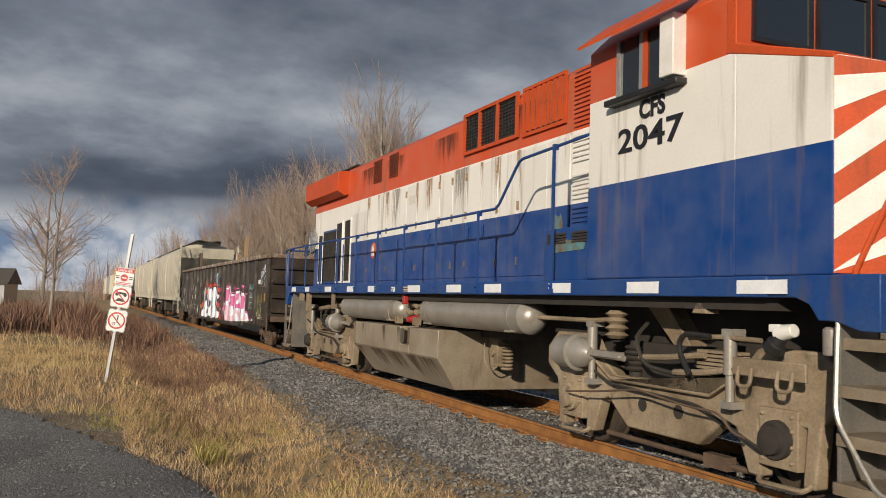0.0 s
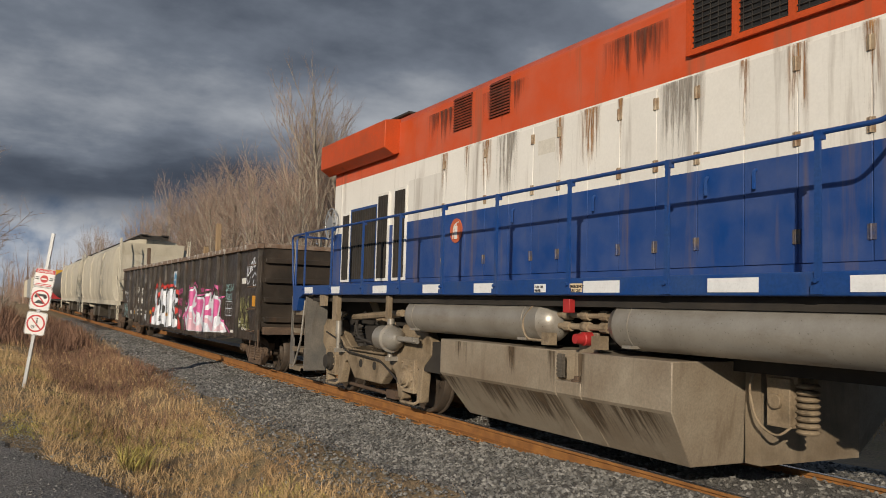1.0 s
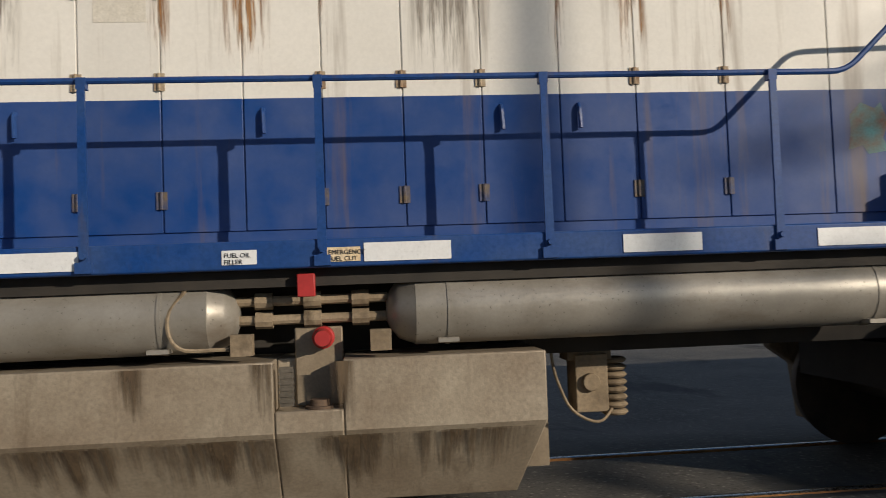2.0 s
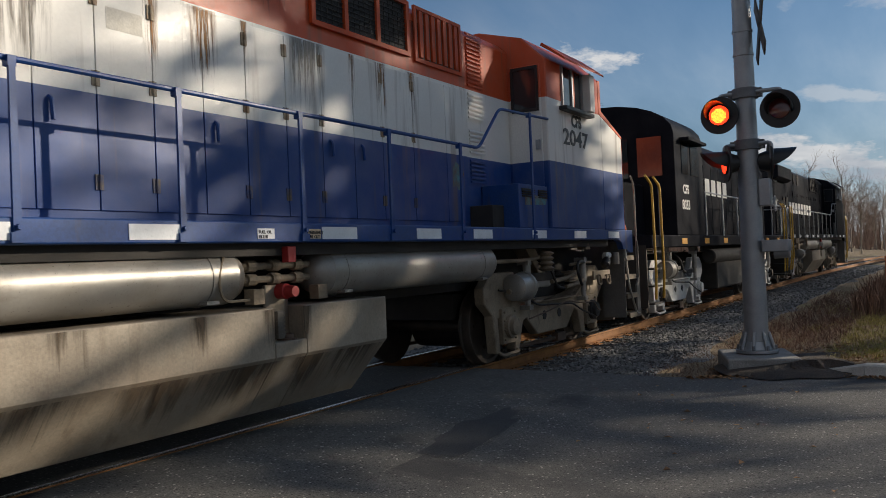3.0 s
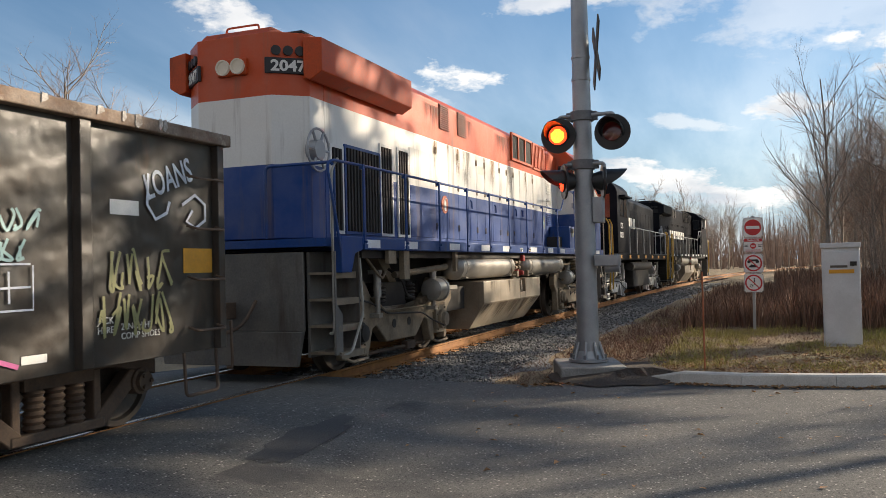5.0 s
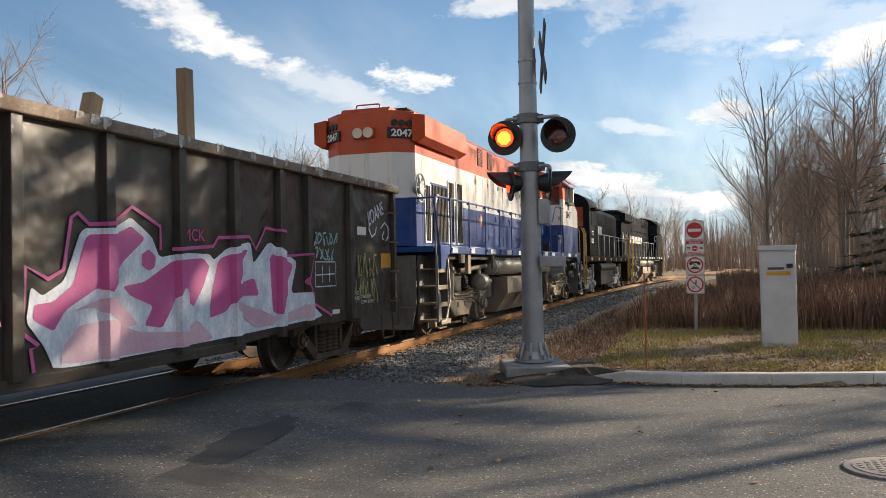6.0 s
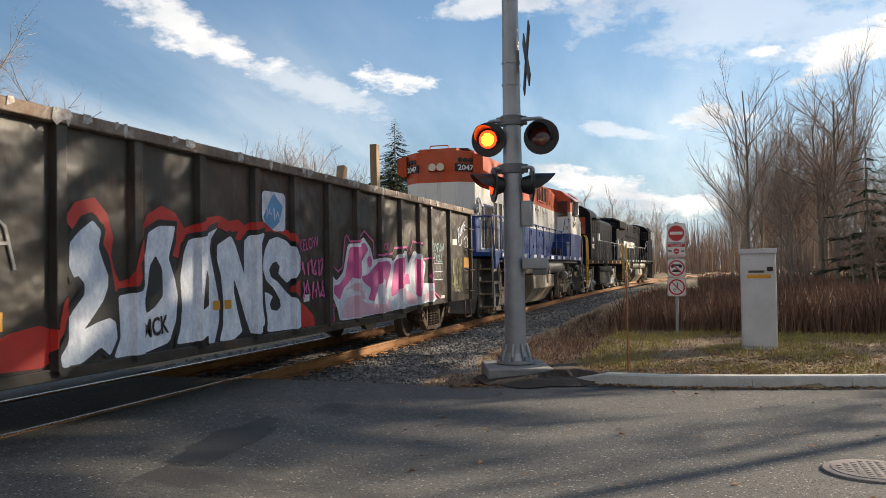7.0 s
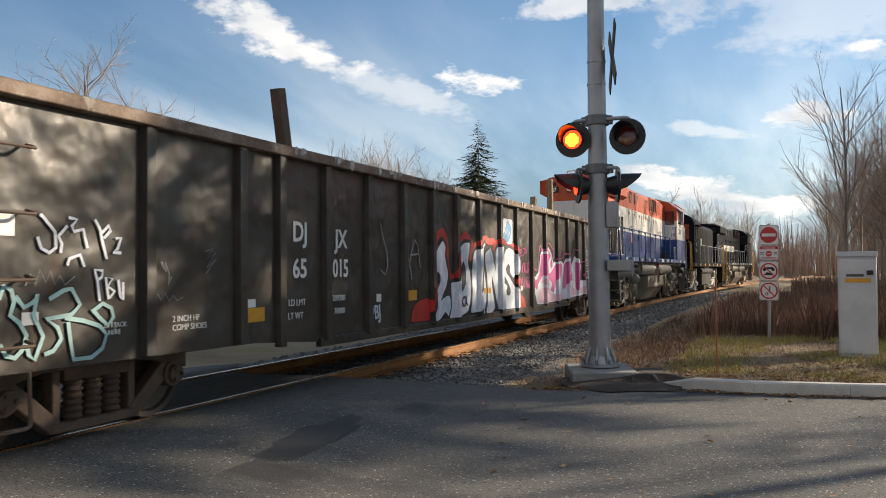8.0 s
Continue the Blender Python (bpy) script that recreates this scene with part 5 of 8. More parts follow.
for x0, x1 in ((-6.75, -6.58), (-6.3, -6.15), (-8.6, -8.3), (-7.5, -7.3)):
    run(x0, x1, 0.67, 1.07, M["oil_run"], -1.4345, "oil_run", "dark oil run down the tank side")
for x0, x1 in ((-10.5, -9.4), (-9.0, -7.9), (-6.6, -5.6), (-4.0, -3.2)):
    run(x0, x1, 3.62, 4.15, M["soot"], -0.9395, "soot_mark", "dark soot on orange paint")
stain([(-7.70, 3.34), (-7.38, 3.34), (-7.38, 3.18), (-7.70, 3.18)], M["mark"], -0.9345, "painted_out_mark")
stain([(-2.80, 2.52), (-2.72, 2.60), (-2.62, 2.56), (-2.58, 2.60), (-2.53, 2.47), (-2.57, 2.36), (-2.54, 2.27), (-2.68, 2.25), (-2.72, 2.31), (-2.82, 2.28), (-2.80, 2.40)], M["bare_patch"], -0.9345, "peeled_patch", "peeled patch of teal primer and rust")
stain([(-1.9, 2.16), (-1.6, 2.2), (-1.22, 2.15), (-1.25, 2.08), (-1.9, 2.06)], M["bare_patch"], -1.4645, "peeled_patch")


def truck_fittings():
    """Hooks, valves, hoses and cables on the leading truck."""
    def bit(name, bm, material, label="", bevel=0.0):
        bmesh.ops.translate(bm, verts=bm.verts, vec=(-LOCO_X, 0, 0))
        part(name, bm, material, loco, label, bevel)

    bm = bmesh.new()
    box(bm, 0.76, 1.50, -1.34, -1.31, 0.98, 1.12)
    bit("hook_plate", bm, M["truck"], "", 0.008)
    for x in (0.92, 1.33):
        bm = bmesh.new()
        tube(bm, bent([(x - 0.07, -1.36, 1.05), (x - 0.07, -1.38, 0.90), (x + 0.07, -1.38, 0.90), (x + 0.07, -1.36, 1.05)], 0.06), 0.017, 8)
        bit("lifting_hook", bm, M["truck"])
    bm = bmesh.new()
    cyl(bm, (1.26, -1.36, 1.33), (1.42, -1.36, 1.36), 0.065, 0.05, 14)
    box(bm, 1.20, 1.30, -1.40, -1.34, 1.34, 1.40)
    bit("angle_cock", bm, M["white"], "white-painted angle cock", 0.008)
    bm = bmesh.new()
    lathe(bm, (1.30, -1.37, 1.30), (1.18, -1.37, 1.18), [(0, 0.05), (0.3, 0.062), (0.35, 0.075), (0.8, 0.075), (1, 0.04)], 14)
    bit("hose_coupling", bm, M["black"], "black hose coupling")
    bm = bmesh.new()
    lathe(bm, (1.75, -1.36, 1.20), (1.75, -1.36, 1.40), [(0, 0.055), (0.05, 0.06), (0.9, 0.06), (1, 0.04)], 16)
    bit("oil_can", bm, M["reservoir"], "small grey steel can")
    bm = bmesh.new()
    tube(bm, bent([(-1.69, -1.36, 0.58), (-1.1, -1.37, 0.64), (-0.44, -1.37, 0.73), (0.25, -1.37, 0.66), (0.65, -1.37, 0.66), (0.78, -1.37, 0.52), (0.93, -1.37, 0.50)], 0.12), 0.011, 6)
    bit("brake_cable", bm, M["bogie"])
    bm = bmesh.new()
    tube(bm, bent([(0.45, -1.30, 1.27), (0.15, -1.33, 1.29), (0.08, -1.34, 1.15), (0.25, -1.34, 0.93)], 0.12), 0.024, 8)
    bit("air_hose", bm, M["black"])
    for x0, z0, x1, z1, r in ((0.1, 1.24, 0.95, 1.26, 0.022), (-0.6, 1.02, 0.3, 1.10, 0.03), (-0.1, 0.92, 0.7, 1.02, 0.03), (-2.0, 0.95, -1.4, 1.15, 0.035)):
        bm = bmesh.new()
        tube(bm, bent([(x0, -1.22, z0), ((x0 + x1) / 2, -1.25, z0 + 0.03), (x1, -1.22, z1)], 0.1), r, 8)
        bit("brake_rod", bm, M["truck"])
    for k in range(5):
        bm = bmesh.new()
        box(bm, 0.15, 0.62, -1.18, -1.02, 0.98 + k * 0.035, 1.005 + k * 0.035)
        bit("spring_leaf", bm, M["truck"])
    bm = bmesh.new()
    for i in range(4):
        lathe(bm, (-0.91, -1.28, 1.18 + i * 0.07), (-0.91, -1.28, 1.25 + i * 0.07), [(0, 0.07), (0.5, 0.12), (1, 0.07)], 18)
    bit("brake_regulator", bm, M["truck"])
    bm = bmesh.new()
    prism(bm, [(0.33, 1.46), (0.52, 1.46), (0.46, 1.56), (0.39, 1.56)], "y", -1.40, -1.25)
    bit("ground_light", bm, M["truck"], "", 0.01)


truck_fittings()


lead = locomotive("locomotive", 28.0, "black diesel locomotive with white lettering and yellow rails", M["black_loco"], M["black_loco"], M["galv"], M["truck"], False)
for k in range(8):
    bm = bmesh.new()
    box(bm, -4.6 + k * 0.72, -4.6 + k * 0.72 + 0.5, -0.942, -0.936, 2.62, 3.05)
    part("lettering_bar", bm, M["white"], lead)
lettering("road_number", "2044", 0.24, M["white"], lead, near_side(-7.6, -0.94, 3.70), 0.004, squeeze=1.3)
for k in range(3):
    bm = bmesh.new()
    box(bm, -7.6, -5.0 - 0.3 * k, -0.942, -0.936, 2.66 + k * 0.16, 2.73 + k * 0.16)
    part("stripe", bm, M["white"], lead)
for x in (-8.35, -7.95, 8.2, 8.6):
    bm = bmesh.new()
    tube(bm, bent([(x, -1.5, 0.5), (x + 0.04, -1.56, 1.0), (x + 0.08, -1.56, 2.5), (x + 0.3, -1.52, 2.72)], 0.1), 0.024, 8)
    part("step_grab_rail", bm, M["yellow"], lead, "yellow grab rail")


def car_truck(body, xc, r=0.42):
    """Freight bogie: cast side frame, coil springs, bearing caps."""
    for s in (-1, 1):
        bm = bmesh.new()
        prism(bm, [(xc + x, z) for x, z in ((-1.08, 0.46), (-1.08, 0.60), (-0.92, 0.66), (-0.55, 0.72), (0.55, 0.72), (0.92, 0.66), (1.08, 0.60), (1.08, 0.46), (0.95, 0.50), (0.55, 0.58), (-0.55, 0.58), (-0.95, 0.50))], "y", s * 0.97, s * 1.10)
        for e in (-1, 1):
            prism(bm, [(xc + e * x, z) for x, z in ((0.98, 0.52), (0.80, 0.56), (0.36, 0.19), (0.36, 0.10), (0.46, 0.10))], "y", s * 0.97, s * 1.09)
            box(bm, xc + e * 0.40 - 0.04, xc + e * 0.40 + 0.04, s * 0.97, s * 1.08, 0.18, 0.62)
        box(bm, xc - 0.46, xc + 0.46, s * 0.97, s * 1.10, 0.10, 0.18)
        part("side_frame", bm, M["bogie"], body, bevel=0.012)
        bm = bmesh.new()
        for k in (-0.20, 0.0, 0.20):
            coil = bmesh.new()
            lathe(coil, (xc + k, s * 1.03, 0.18), (xc + k, s * 1.03, 0.50), [(i / 12, 0.066 if i % 2 == 0 else 0.088) for i in range(13)], 10)
            part("spring", coil, M["bogie"], body)
        box(bm, xc - 0.34, xc + 0.34, s * 0.8, s * 1.10, 0.50, 0.62)
        part("bolster", bm, M["bogie"], body)
        for e in (-1, 1):
            bm = bmesh.new()
            lathe(bm, (xc + e * 0.889, s * 1.0, r), (xc + e * 0.889, s * 1.16, r), [(0, 0.12), (0.7, 0.115), (0.75, 0.09), (1, 0.085)], 14)
            for k in range(3):
                q = k * math.tau / 3
                cyl(bm, (xc + e * 0.889 + 0.055 * math.cos(q), s * 1.15, r + 0.055 * math.sin(q)), (xc + e * 0.889 + 0.055 * math.cos(q), s * 1.18, r + 0.055 * math.sin(q)), 0.02, n=6)
            part("bearing_cap", bm, M["bogie"], body)
    bm = bmesh.new()
    box(bm, xc - 0.22, xc + 0.22, -1.0, 1.0, 0.48, 0.70)
    for e in (-1, 1):
        box(bm, xc + e * 0.42 - 0.05, xc + e * 0.42 + 0.05, -0.85, 0.85, 0.36, 0.46)
    part("bolster", bm, M["dark"], body)
    for e in (-1, 1):
        wheelset(body, xc + e * 0.889, r)


GON_X = -26.9
RIBS = [-18.45, -19.70, -20.40, -21.38, -22.33, -23.33, -24.33, -25.35, -26.32, -27.43, -28.46, -29.42, -30.41, -31.45, -32.47, -33.39, -34.06, -35.31]


def gondola():
    body = vehicle("gondola_car", GON_X, "weathered dark-brown gondola car with spray-painted lettering", "freight car")

    def P(pname, bm, material, plabel="", bevel=0.0, parent=None):
        for v in bm.verts:
            v.co.x -= GON_X
        return part(pname, bm, material, parent or body, plabel, bevel)

    for s in (-1, 1):
        bm = bmesh.new()
        prism(bm, [(-16.72, 2.56), (-16.72, 0.66), (-20.0, 0.64), (-21.2, 0.56), (-32.6, 0.56), (-33.8, 0.64), (-37.02, 0.66), (-37.02, 2.56)], "y", s * 1.47, s * 1.43)
        P("side_panel", bm, M["gon"], "dented side sheet" if s < 0 else "", 0.004)
        bm = bmesh.new()
        box(bm, -37.06, -16.68, s * 1.43, s * 1.57, 2.54, 2.65)
        P("top_chord", bm, M["gon_top"], "rusty scraped top rim", 0.012)
        bm = bmesh.new()
        box(bm, -32.6, -21.2, s * 1.43, s * 1.50, 0.50, 0.60)
        P("side_sill", bm, M["gon"], bevel=0.008)
        for x in RIBS + [-16.80, -36.94]:
            bm = bmesh.new()
            w = 0.075 if x not in (-16.80, -36.94) else 0.06
            z0 = 0.66 if x > -20.2 or x < -33.5 else 0.57
            prism(bm, [(x - w, s * 1.468), (x - w * 0.75, s * 1.535), (x + w * 0.75, s * 1.535), (x + w, s * 1.468)], "z", z0, 2.55)
            P("side_rib", bm, M["gon"], bevel=0.006)
    for x in (-16.76, -36.98):
        bm = bmesh.new()
        box(bm, x - 0.03, x + 0.03, -1.43, 1.43, 0.95, 2.56)
        end = P("end_panel", bm, M["gon"], bevel=0.008)
        for z in (1.1, 1.5, 1.9, 2.3):
            bm = bmesh.new()
            box(bm, x + (0.03 if x > -20 else -0.13), x + (0.13 if x > -20 else -0.03), -1.4, 1.4, z - 0.05, z + 0.05)
            P("end_rib", bm, M["gon"], parent=end, bevel=0.008)
        bm = bmesh.new()
        box(bm, x - 0.07, x + 0.07, -1.42, 1.42, 2.56, 2.65)
        P("end_chord", bm, M["gon_top"], parent=end, bevel=0.008)
    bm = bmesh.new()
    box(bm, -37.0, -16.75, -1.43, 1.43, 0.95, 1.0)
    box(bm, -36.5, -17.2, -0.25, 0.25, 0.62, 0.95)
    for x in np.arange(-34, -19, 1.5):
        box(bm, x - 0.06, x + 0.06, -1.42, 1.42, 0.78, 0.95)
    P("floor", bm, M["dark"])
    for e, x in ((1, -16.7), (-1, -37.04)):
        bm = bmesh.new()
        box(bm, x - 0.45, x + 0.35, -0.10, 0.10, 0.75, 0.95)
        box(bm, x + e * 0.3 - 0.14, x + e * 0.3 + 0.18, -0.16, 0.16, 0.70, 1.02)
        box(bm, x - 0.1, x + 0.1, -1.40, 1.40, 0.80, 0.95)
        P("coupler", bm, M["bogie"], bevel=0.01)
    # ladder irons at the leading corner
    for side_x, flip in ((-17.05, 1), (-36.7, -1)):
        for z in (0.85, 1.30, 1.75, 2.2):
            bm = bmesh.new()
            tube(bm, bent([(side_x - 0.2, -1.50, z + 0.03), (side_x - 0.2, -1.60, z), (side_x + 0.2, -1.60, z), (side_x + 0.2, -1.50, z + 0.03)], 0.03), 0.013, 6)
            P("grab_iron", bm, M["bogie"])
    for line in ([(-16.62, -1.44, 0.45), (-16.62, -1.50, 0.45), (-16.64, -1.50, 0.9)], [(-17.3, -1.48, 0.66), (-17.3, -1.5, 0.28), (-16.85, -1.5, 0.28), (-16.85, -1.48, 0.66)], [(-36.9, -1.48, 0.66), (-36.9, -1.5, 0.28), (-36.45, -1.5, 0.28), (-36.45, -1.48, 0.66)]):
        bm = bmesh.new()
        tube(bm, bent(line, 0.05), 0.016, 6)
        P("sill_step", bm, M["bogie"])
    # timber stakes standing in the load
    for x, lean, top, y in ((-23.7, 40, 3.0, -1.2), (-21.75, -4, 3.45, -1.2), (-32.5, -30, 3.4, -1.2)):
        bm = bmesh.new()
        box(bm, -0.07, 0.07, -0.06, 0.06, 0, top - 1.0)
        st = part("load_stake", bm, M["wood"] if x > -30 else M["bogie"], body, "upright timber stake" if x > -30 else "bent steel post", 0.01, pose(x - GON_X, y, 1.0, 0, lean * 0.4, 0))
    # bits of torn strapping on the rim
    rng = random.Random(9)
    for x0 in (-18.3, -20.0, -21.8, -23.6, -25.4, -27.3, -29.0, -30.8, -32.4):
        for k in range(6):
            x = x0 + rng.uniform(-0.85, 0.85)
            w, d = rng.uniform(0.03, 0.09), rng.uniform(0.05, 0.14)
            bm = bmesh.new()
            prism(bm, [(x, 2.655), (x + w, 2.655), (x + w * 1.3, 2.655 - d * 0.6), (x + w * 0.4, 2.655 - d), (x - w * 0.2, 2.6 - d * 0.3)], "y", -1.578, -1.57)
            P("torn_strap", bm, M["peeled"])
    for x in (-18.3, -35.45):
        car_truck(body, x - GON_X)
    return body


gon = gondola()
PANEL_Y = -1.474


def flat_shape(name, pts, material, parent, y=PANEL_Y, label="", thick=0.003):
    bm = bmesh.new()
    prism(bm, pts, "y", y, y - thick)
    return part(name, bm, material, parent, label)


def gon_text(txt, x, z, size, material, bold=0.0, squeeze=1.0, turn=0, name="letters", y=PANEL_Y):
    return lettering(name, txt, size, material, gon, near_side(x - GON_X, y - 0.003, z, turn), bold, squeeze=squeeze)


gon_text("DJ", -33.14, 1.67, 0.30, M["white"], 0.006)
gon_text("JX", -32.24, 1.62, 0.30, M["white"], 0.006, 0.95)
gon_text("65", -33.14, 1.28, 0.29, M["white"], 0.006)
gon_text("015", -32.30, 1.28, 0.29, M["white"], 0.006, 0.85)
gon_text("LD LMT", -33.22, 0.98, 0.10, M["white"])
gon_text("LT WT", -33.23, 0.84, 0.10, M["white"])
gon_text("209200", -32.31, 1.00, 0.10, M["white"])
gon_text("76800", -32.27, 0.85, 0.10, M["white"])
gon_text("2 INCH HF\nCOMP SHOES", -35.0, 0.92, 0.075, M["white"])
gon_text("2 INCH HF\nCOMP SHOES", -18.05, 0.92, 0.075, M["white"])
gon_text("JACK\nHERE", -18.30, 0.98, 0.075, M["white"])
gon_text("LIFT/JACK\n   HERE", -35.77, 0.92, 0.055, M["white"])
for x, z in ((-34.05, 0.85), (-30.36, 0.93), (-17.28, 1.36)):
    flat_shape("side_marker", [(x - GON_X, z), (x - GON_X + 0.40, z), (x - GON_X + 0.40, z + 0.14 + (0.08 if x > -18 else 0)), (x - GON_X, z + 0.14 + (0.08 if x > -18 else 0))], M["marker"], gon, label="yellow reflective marker")
for x, z, w, h in ((-18.15, 1.84, 0.32, 0.12), (-33.94, 0.995, 0.14, 0.08), (-31.2, 0.95, 0.13, 0.1), (-19.0, 0.75, 0.22, 0.06), (-25.06, 0.94, 0.16, 0.09), (-36.70, 1.60, 0.13, 0.16), (-36.51, 0.985, 0.14, 0.09)):
    flat_shape("stencil_plate", [(x - GON_X, z), (x - GON_X + w, z), (x - GON_X + w, z + h), (x - GON_X, z + h)], M["white"], gon)


def drape(ob):
    """Lays flat paint over the side sheet and its ribs."""
    bm = bmesh.new()
    bm.from_mesh(ob.data)
    bm.transform(ob.matrix_basis)
    ob.matrix_basis = Matrix()
    xs = [v.co.x for v in bm.verts]
    for r in RIBS:
        x = r - GON_X
        for c in (x - 0.076, x - 0.057, x + 0.057, x + 0.076):
            if min(xs) < c < max(xs):
                bmesh.ops.bisect_plane(bm, geom=bm.verts[:] + bm.edges[:] + bm.faces[:], plane_co=(c, 0, 0), plane_no=(1, 0, 0))
    for v in bm.verts:
        d = min(abs(v.co.x - (r - GON_X)) for r in RIBS)
        v.co.y -= 0.065 * (1 - min(max((d - 0.057) / 0.019, 0), 1))
    bm.to_mesh(ob.data)
    bm.free()
    return ob


def paint_shape(pts, material, layer, name="graffiti_shape", label=""):
    """A spray-painted patch: corners in metres from the mark, softened by rounding."""
    ring_pts = []
    for (x0, z0), (x1, z1), (x2, z2) in zip(pts[-1:] + pts[:-1], pts, pts[1:] + pts[:1]):
        for s in (0.22, 0.5, 0.78):
            ax, az = x0 + (x1 - x0) * 0.78, z0 + (z1 - z0) * 0.78
            bx, bz = x1 + (x2 - x1) * 0.22, z1 + (z2 - z1) * 0.22
            ring_pts.append((ax * (1 - s) ** 2 + x1 * 2 * s * (1 - s) + bx * s * s - GON_X, az * (1 - s) ** 2 + z1 * 2 * s * (1 - s) + bz * s * s))
    bm = bmesh.new()
    f = bm.faces.new([bm.verts.new((x, PANEL_Y - 0.004 - 0.003 * layer, z)) for x, z in ring_pts])
    f.normal_update()
    bmesh.ops.triangulate(bm, faces=[f], ngon_method="EAR_CLIP")
    me = bpy.data.meshes.new(name)
    bm.to_mesh(me)
    bm.free()
    me.materials.append(material)
    ob = new(name, me)
    ob.parent = gon
    return tagged(drape(ob), label)


def spray_stroke(pts, width, material, layer=3, name="spray_tag"):
    """A sprayed line of even width."""
    p = [Vector((x - GON_X, z)) for x, z in pts]
    bm = bmesh.new()
    rows = []
    for i, q in enumerate(p):
        d = (p[min(i + 1, len(p) - 1)] - p[max(i - 1, 0)]).normalized()
        m = Vector((-d.y, d.x)) * width / 2
        rows.append([bm.verts.new((q.x + m.x, PANEL_Y - 0.004 - 0.003 * layer, q.y + m.y)), bm.verts.new((q.x - m.x, PANEL_Y - 0.004 - 0.003 * layer, q.y - m.y))])
    for a, b in zip(rows, rows[1:]):
        bm.faces.new((a[0], b[0], b[1], a[1]))
    me = bpy.data.meshes.new(name)
    bm.to_mesh(me)
    bm.free()
    me.materials.append(material)
    ob = new(name, me)
    ob.parent = gon
    return drape(ob)


def scribble(x0, x1, z0, z1, n, width, material, seed, layer=3):
    """An unreadable hand-style tag: a run of loops and hooks."""
    rng = random.Random(seed)
    for k in range(n):
        xa = x0 + (x1 - x0) * k / n
        w = (x1 - x0) / n
        pts = [Vector((xa + w * rng.uniform(-0.1, 1.1), z0 + (z1 - z0) * rng.uniform(0, 1))) for i in range(5)]
        pts[0].y, pts[2].y = z1 - (z1 - z0) * rng.uniform(0, 0.2), z0 + (z1 - z0) * rng.uniform(0, 0.2)
        fine = []
        for a, b, c, d in zip([pts[0]] + pts[:-2], pts[:-1], pts[1:], pts[2:] + [pts[-1]]):
            for i in range(5):
                s = i / 5
                fine.append(0.5 * ((2 * b) + (c - a) * s + (2 * a - 5 * b + 4 * c - d) * s * s + (3 * b - a - 3 * c + d) * s ** 3))
        spray_stroke([(p.x, p.y) for p in fine], width, material, layer)


# tall white letters with black edges, red spray behind
for pts in ([(-28.86, 1.41), (-28.75, 1.26), (-28.54, 1.23), (-28.42, 1.50), (-28.30, 1.69), (-28.37, 1.41), (-28.49, 1.18), (-28.69, 1.15)],
            [(-29.30, 1.23), (-29.41, 1.12), (-29.45, 0.98), (-29.47, 0.82), (-29.37, 0.90), (-29.33, 1.04)],
            [(-30.18, 0.63), (-30.13, 0.75), (-30.05, 0.86), (-29.89, 0.91), (-29.60, 0.95), (-29.44, 0.90), (-29.50, 0.61)],
            [(-25.56, 1.15), (-25.30, 1.25), (-25.24, 1.13), (-25.31, 0.99)],
            [(-25.26, 0.99), (-24.98, 0.86), (-24.79, 0.75), (-24.72, 0.60), (-25.27, 0.61)]):
    paint_shape(pts, M["graf_red"], 0, label="red spray-paint patch")
for pts in ([(-29.29, 1.75), (-29.18, 1.88), (-28.99, 1.93), (-28.87, 1.82), (-28.81, 1.65), (-28.84, 1.49), (-28.78, 1.32), (-28.69, 1.21), (-28.54, 1.23)],
            [(-28.48, 1.25), (-28.44, 1.41), (-28.37, 1.58), (-28.23, 1.84), (-28.05, 1.92), (-27.87, 1.87), (-27.76, 1.78), (-27.81, 1.65), (-27.85, 1.50)],
            [(-27.76, 1.70), (-27.52, 1.76), (-27.26, 1.85), (-27.05, 1.88), (-26.86, 1.83), (-26.68, 1.86), (-26.50, 1.79)],
            [(-26.72, 1.62), (-26.60, 1.78), (-26.40, 1.84), (-26.15, 1.86), (-25.93, 1.89), (-25.71, 1.84), (-25.49, 1.78), (-25.30, 1.68), (-25.20, 1.48), (-25.24, 1.30)]):
    spray_stroke(pts, 0.13, M["graf_red"], 0)
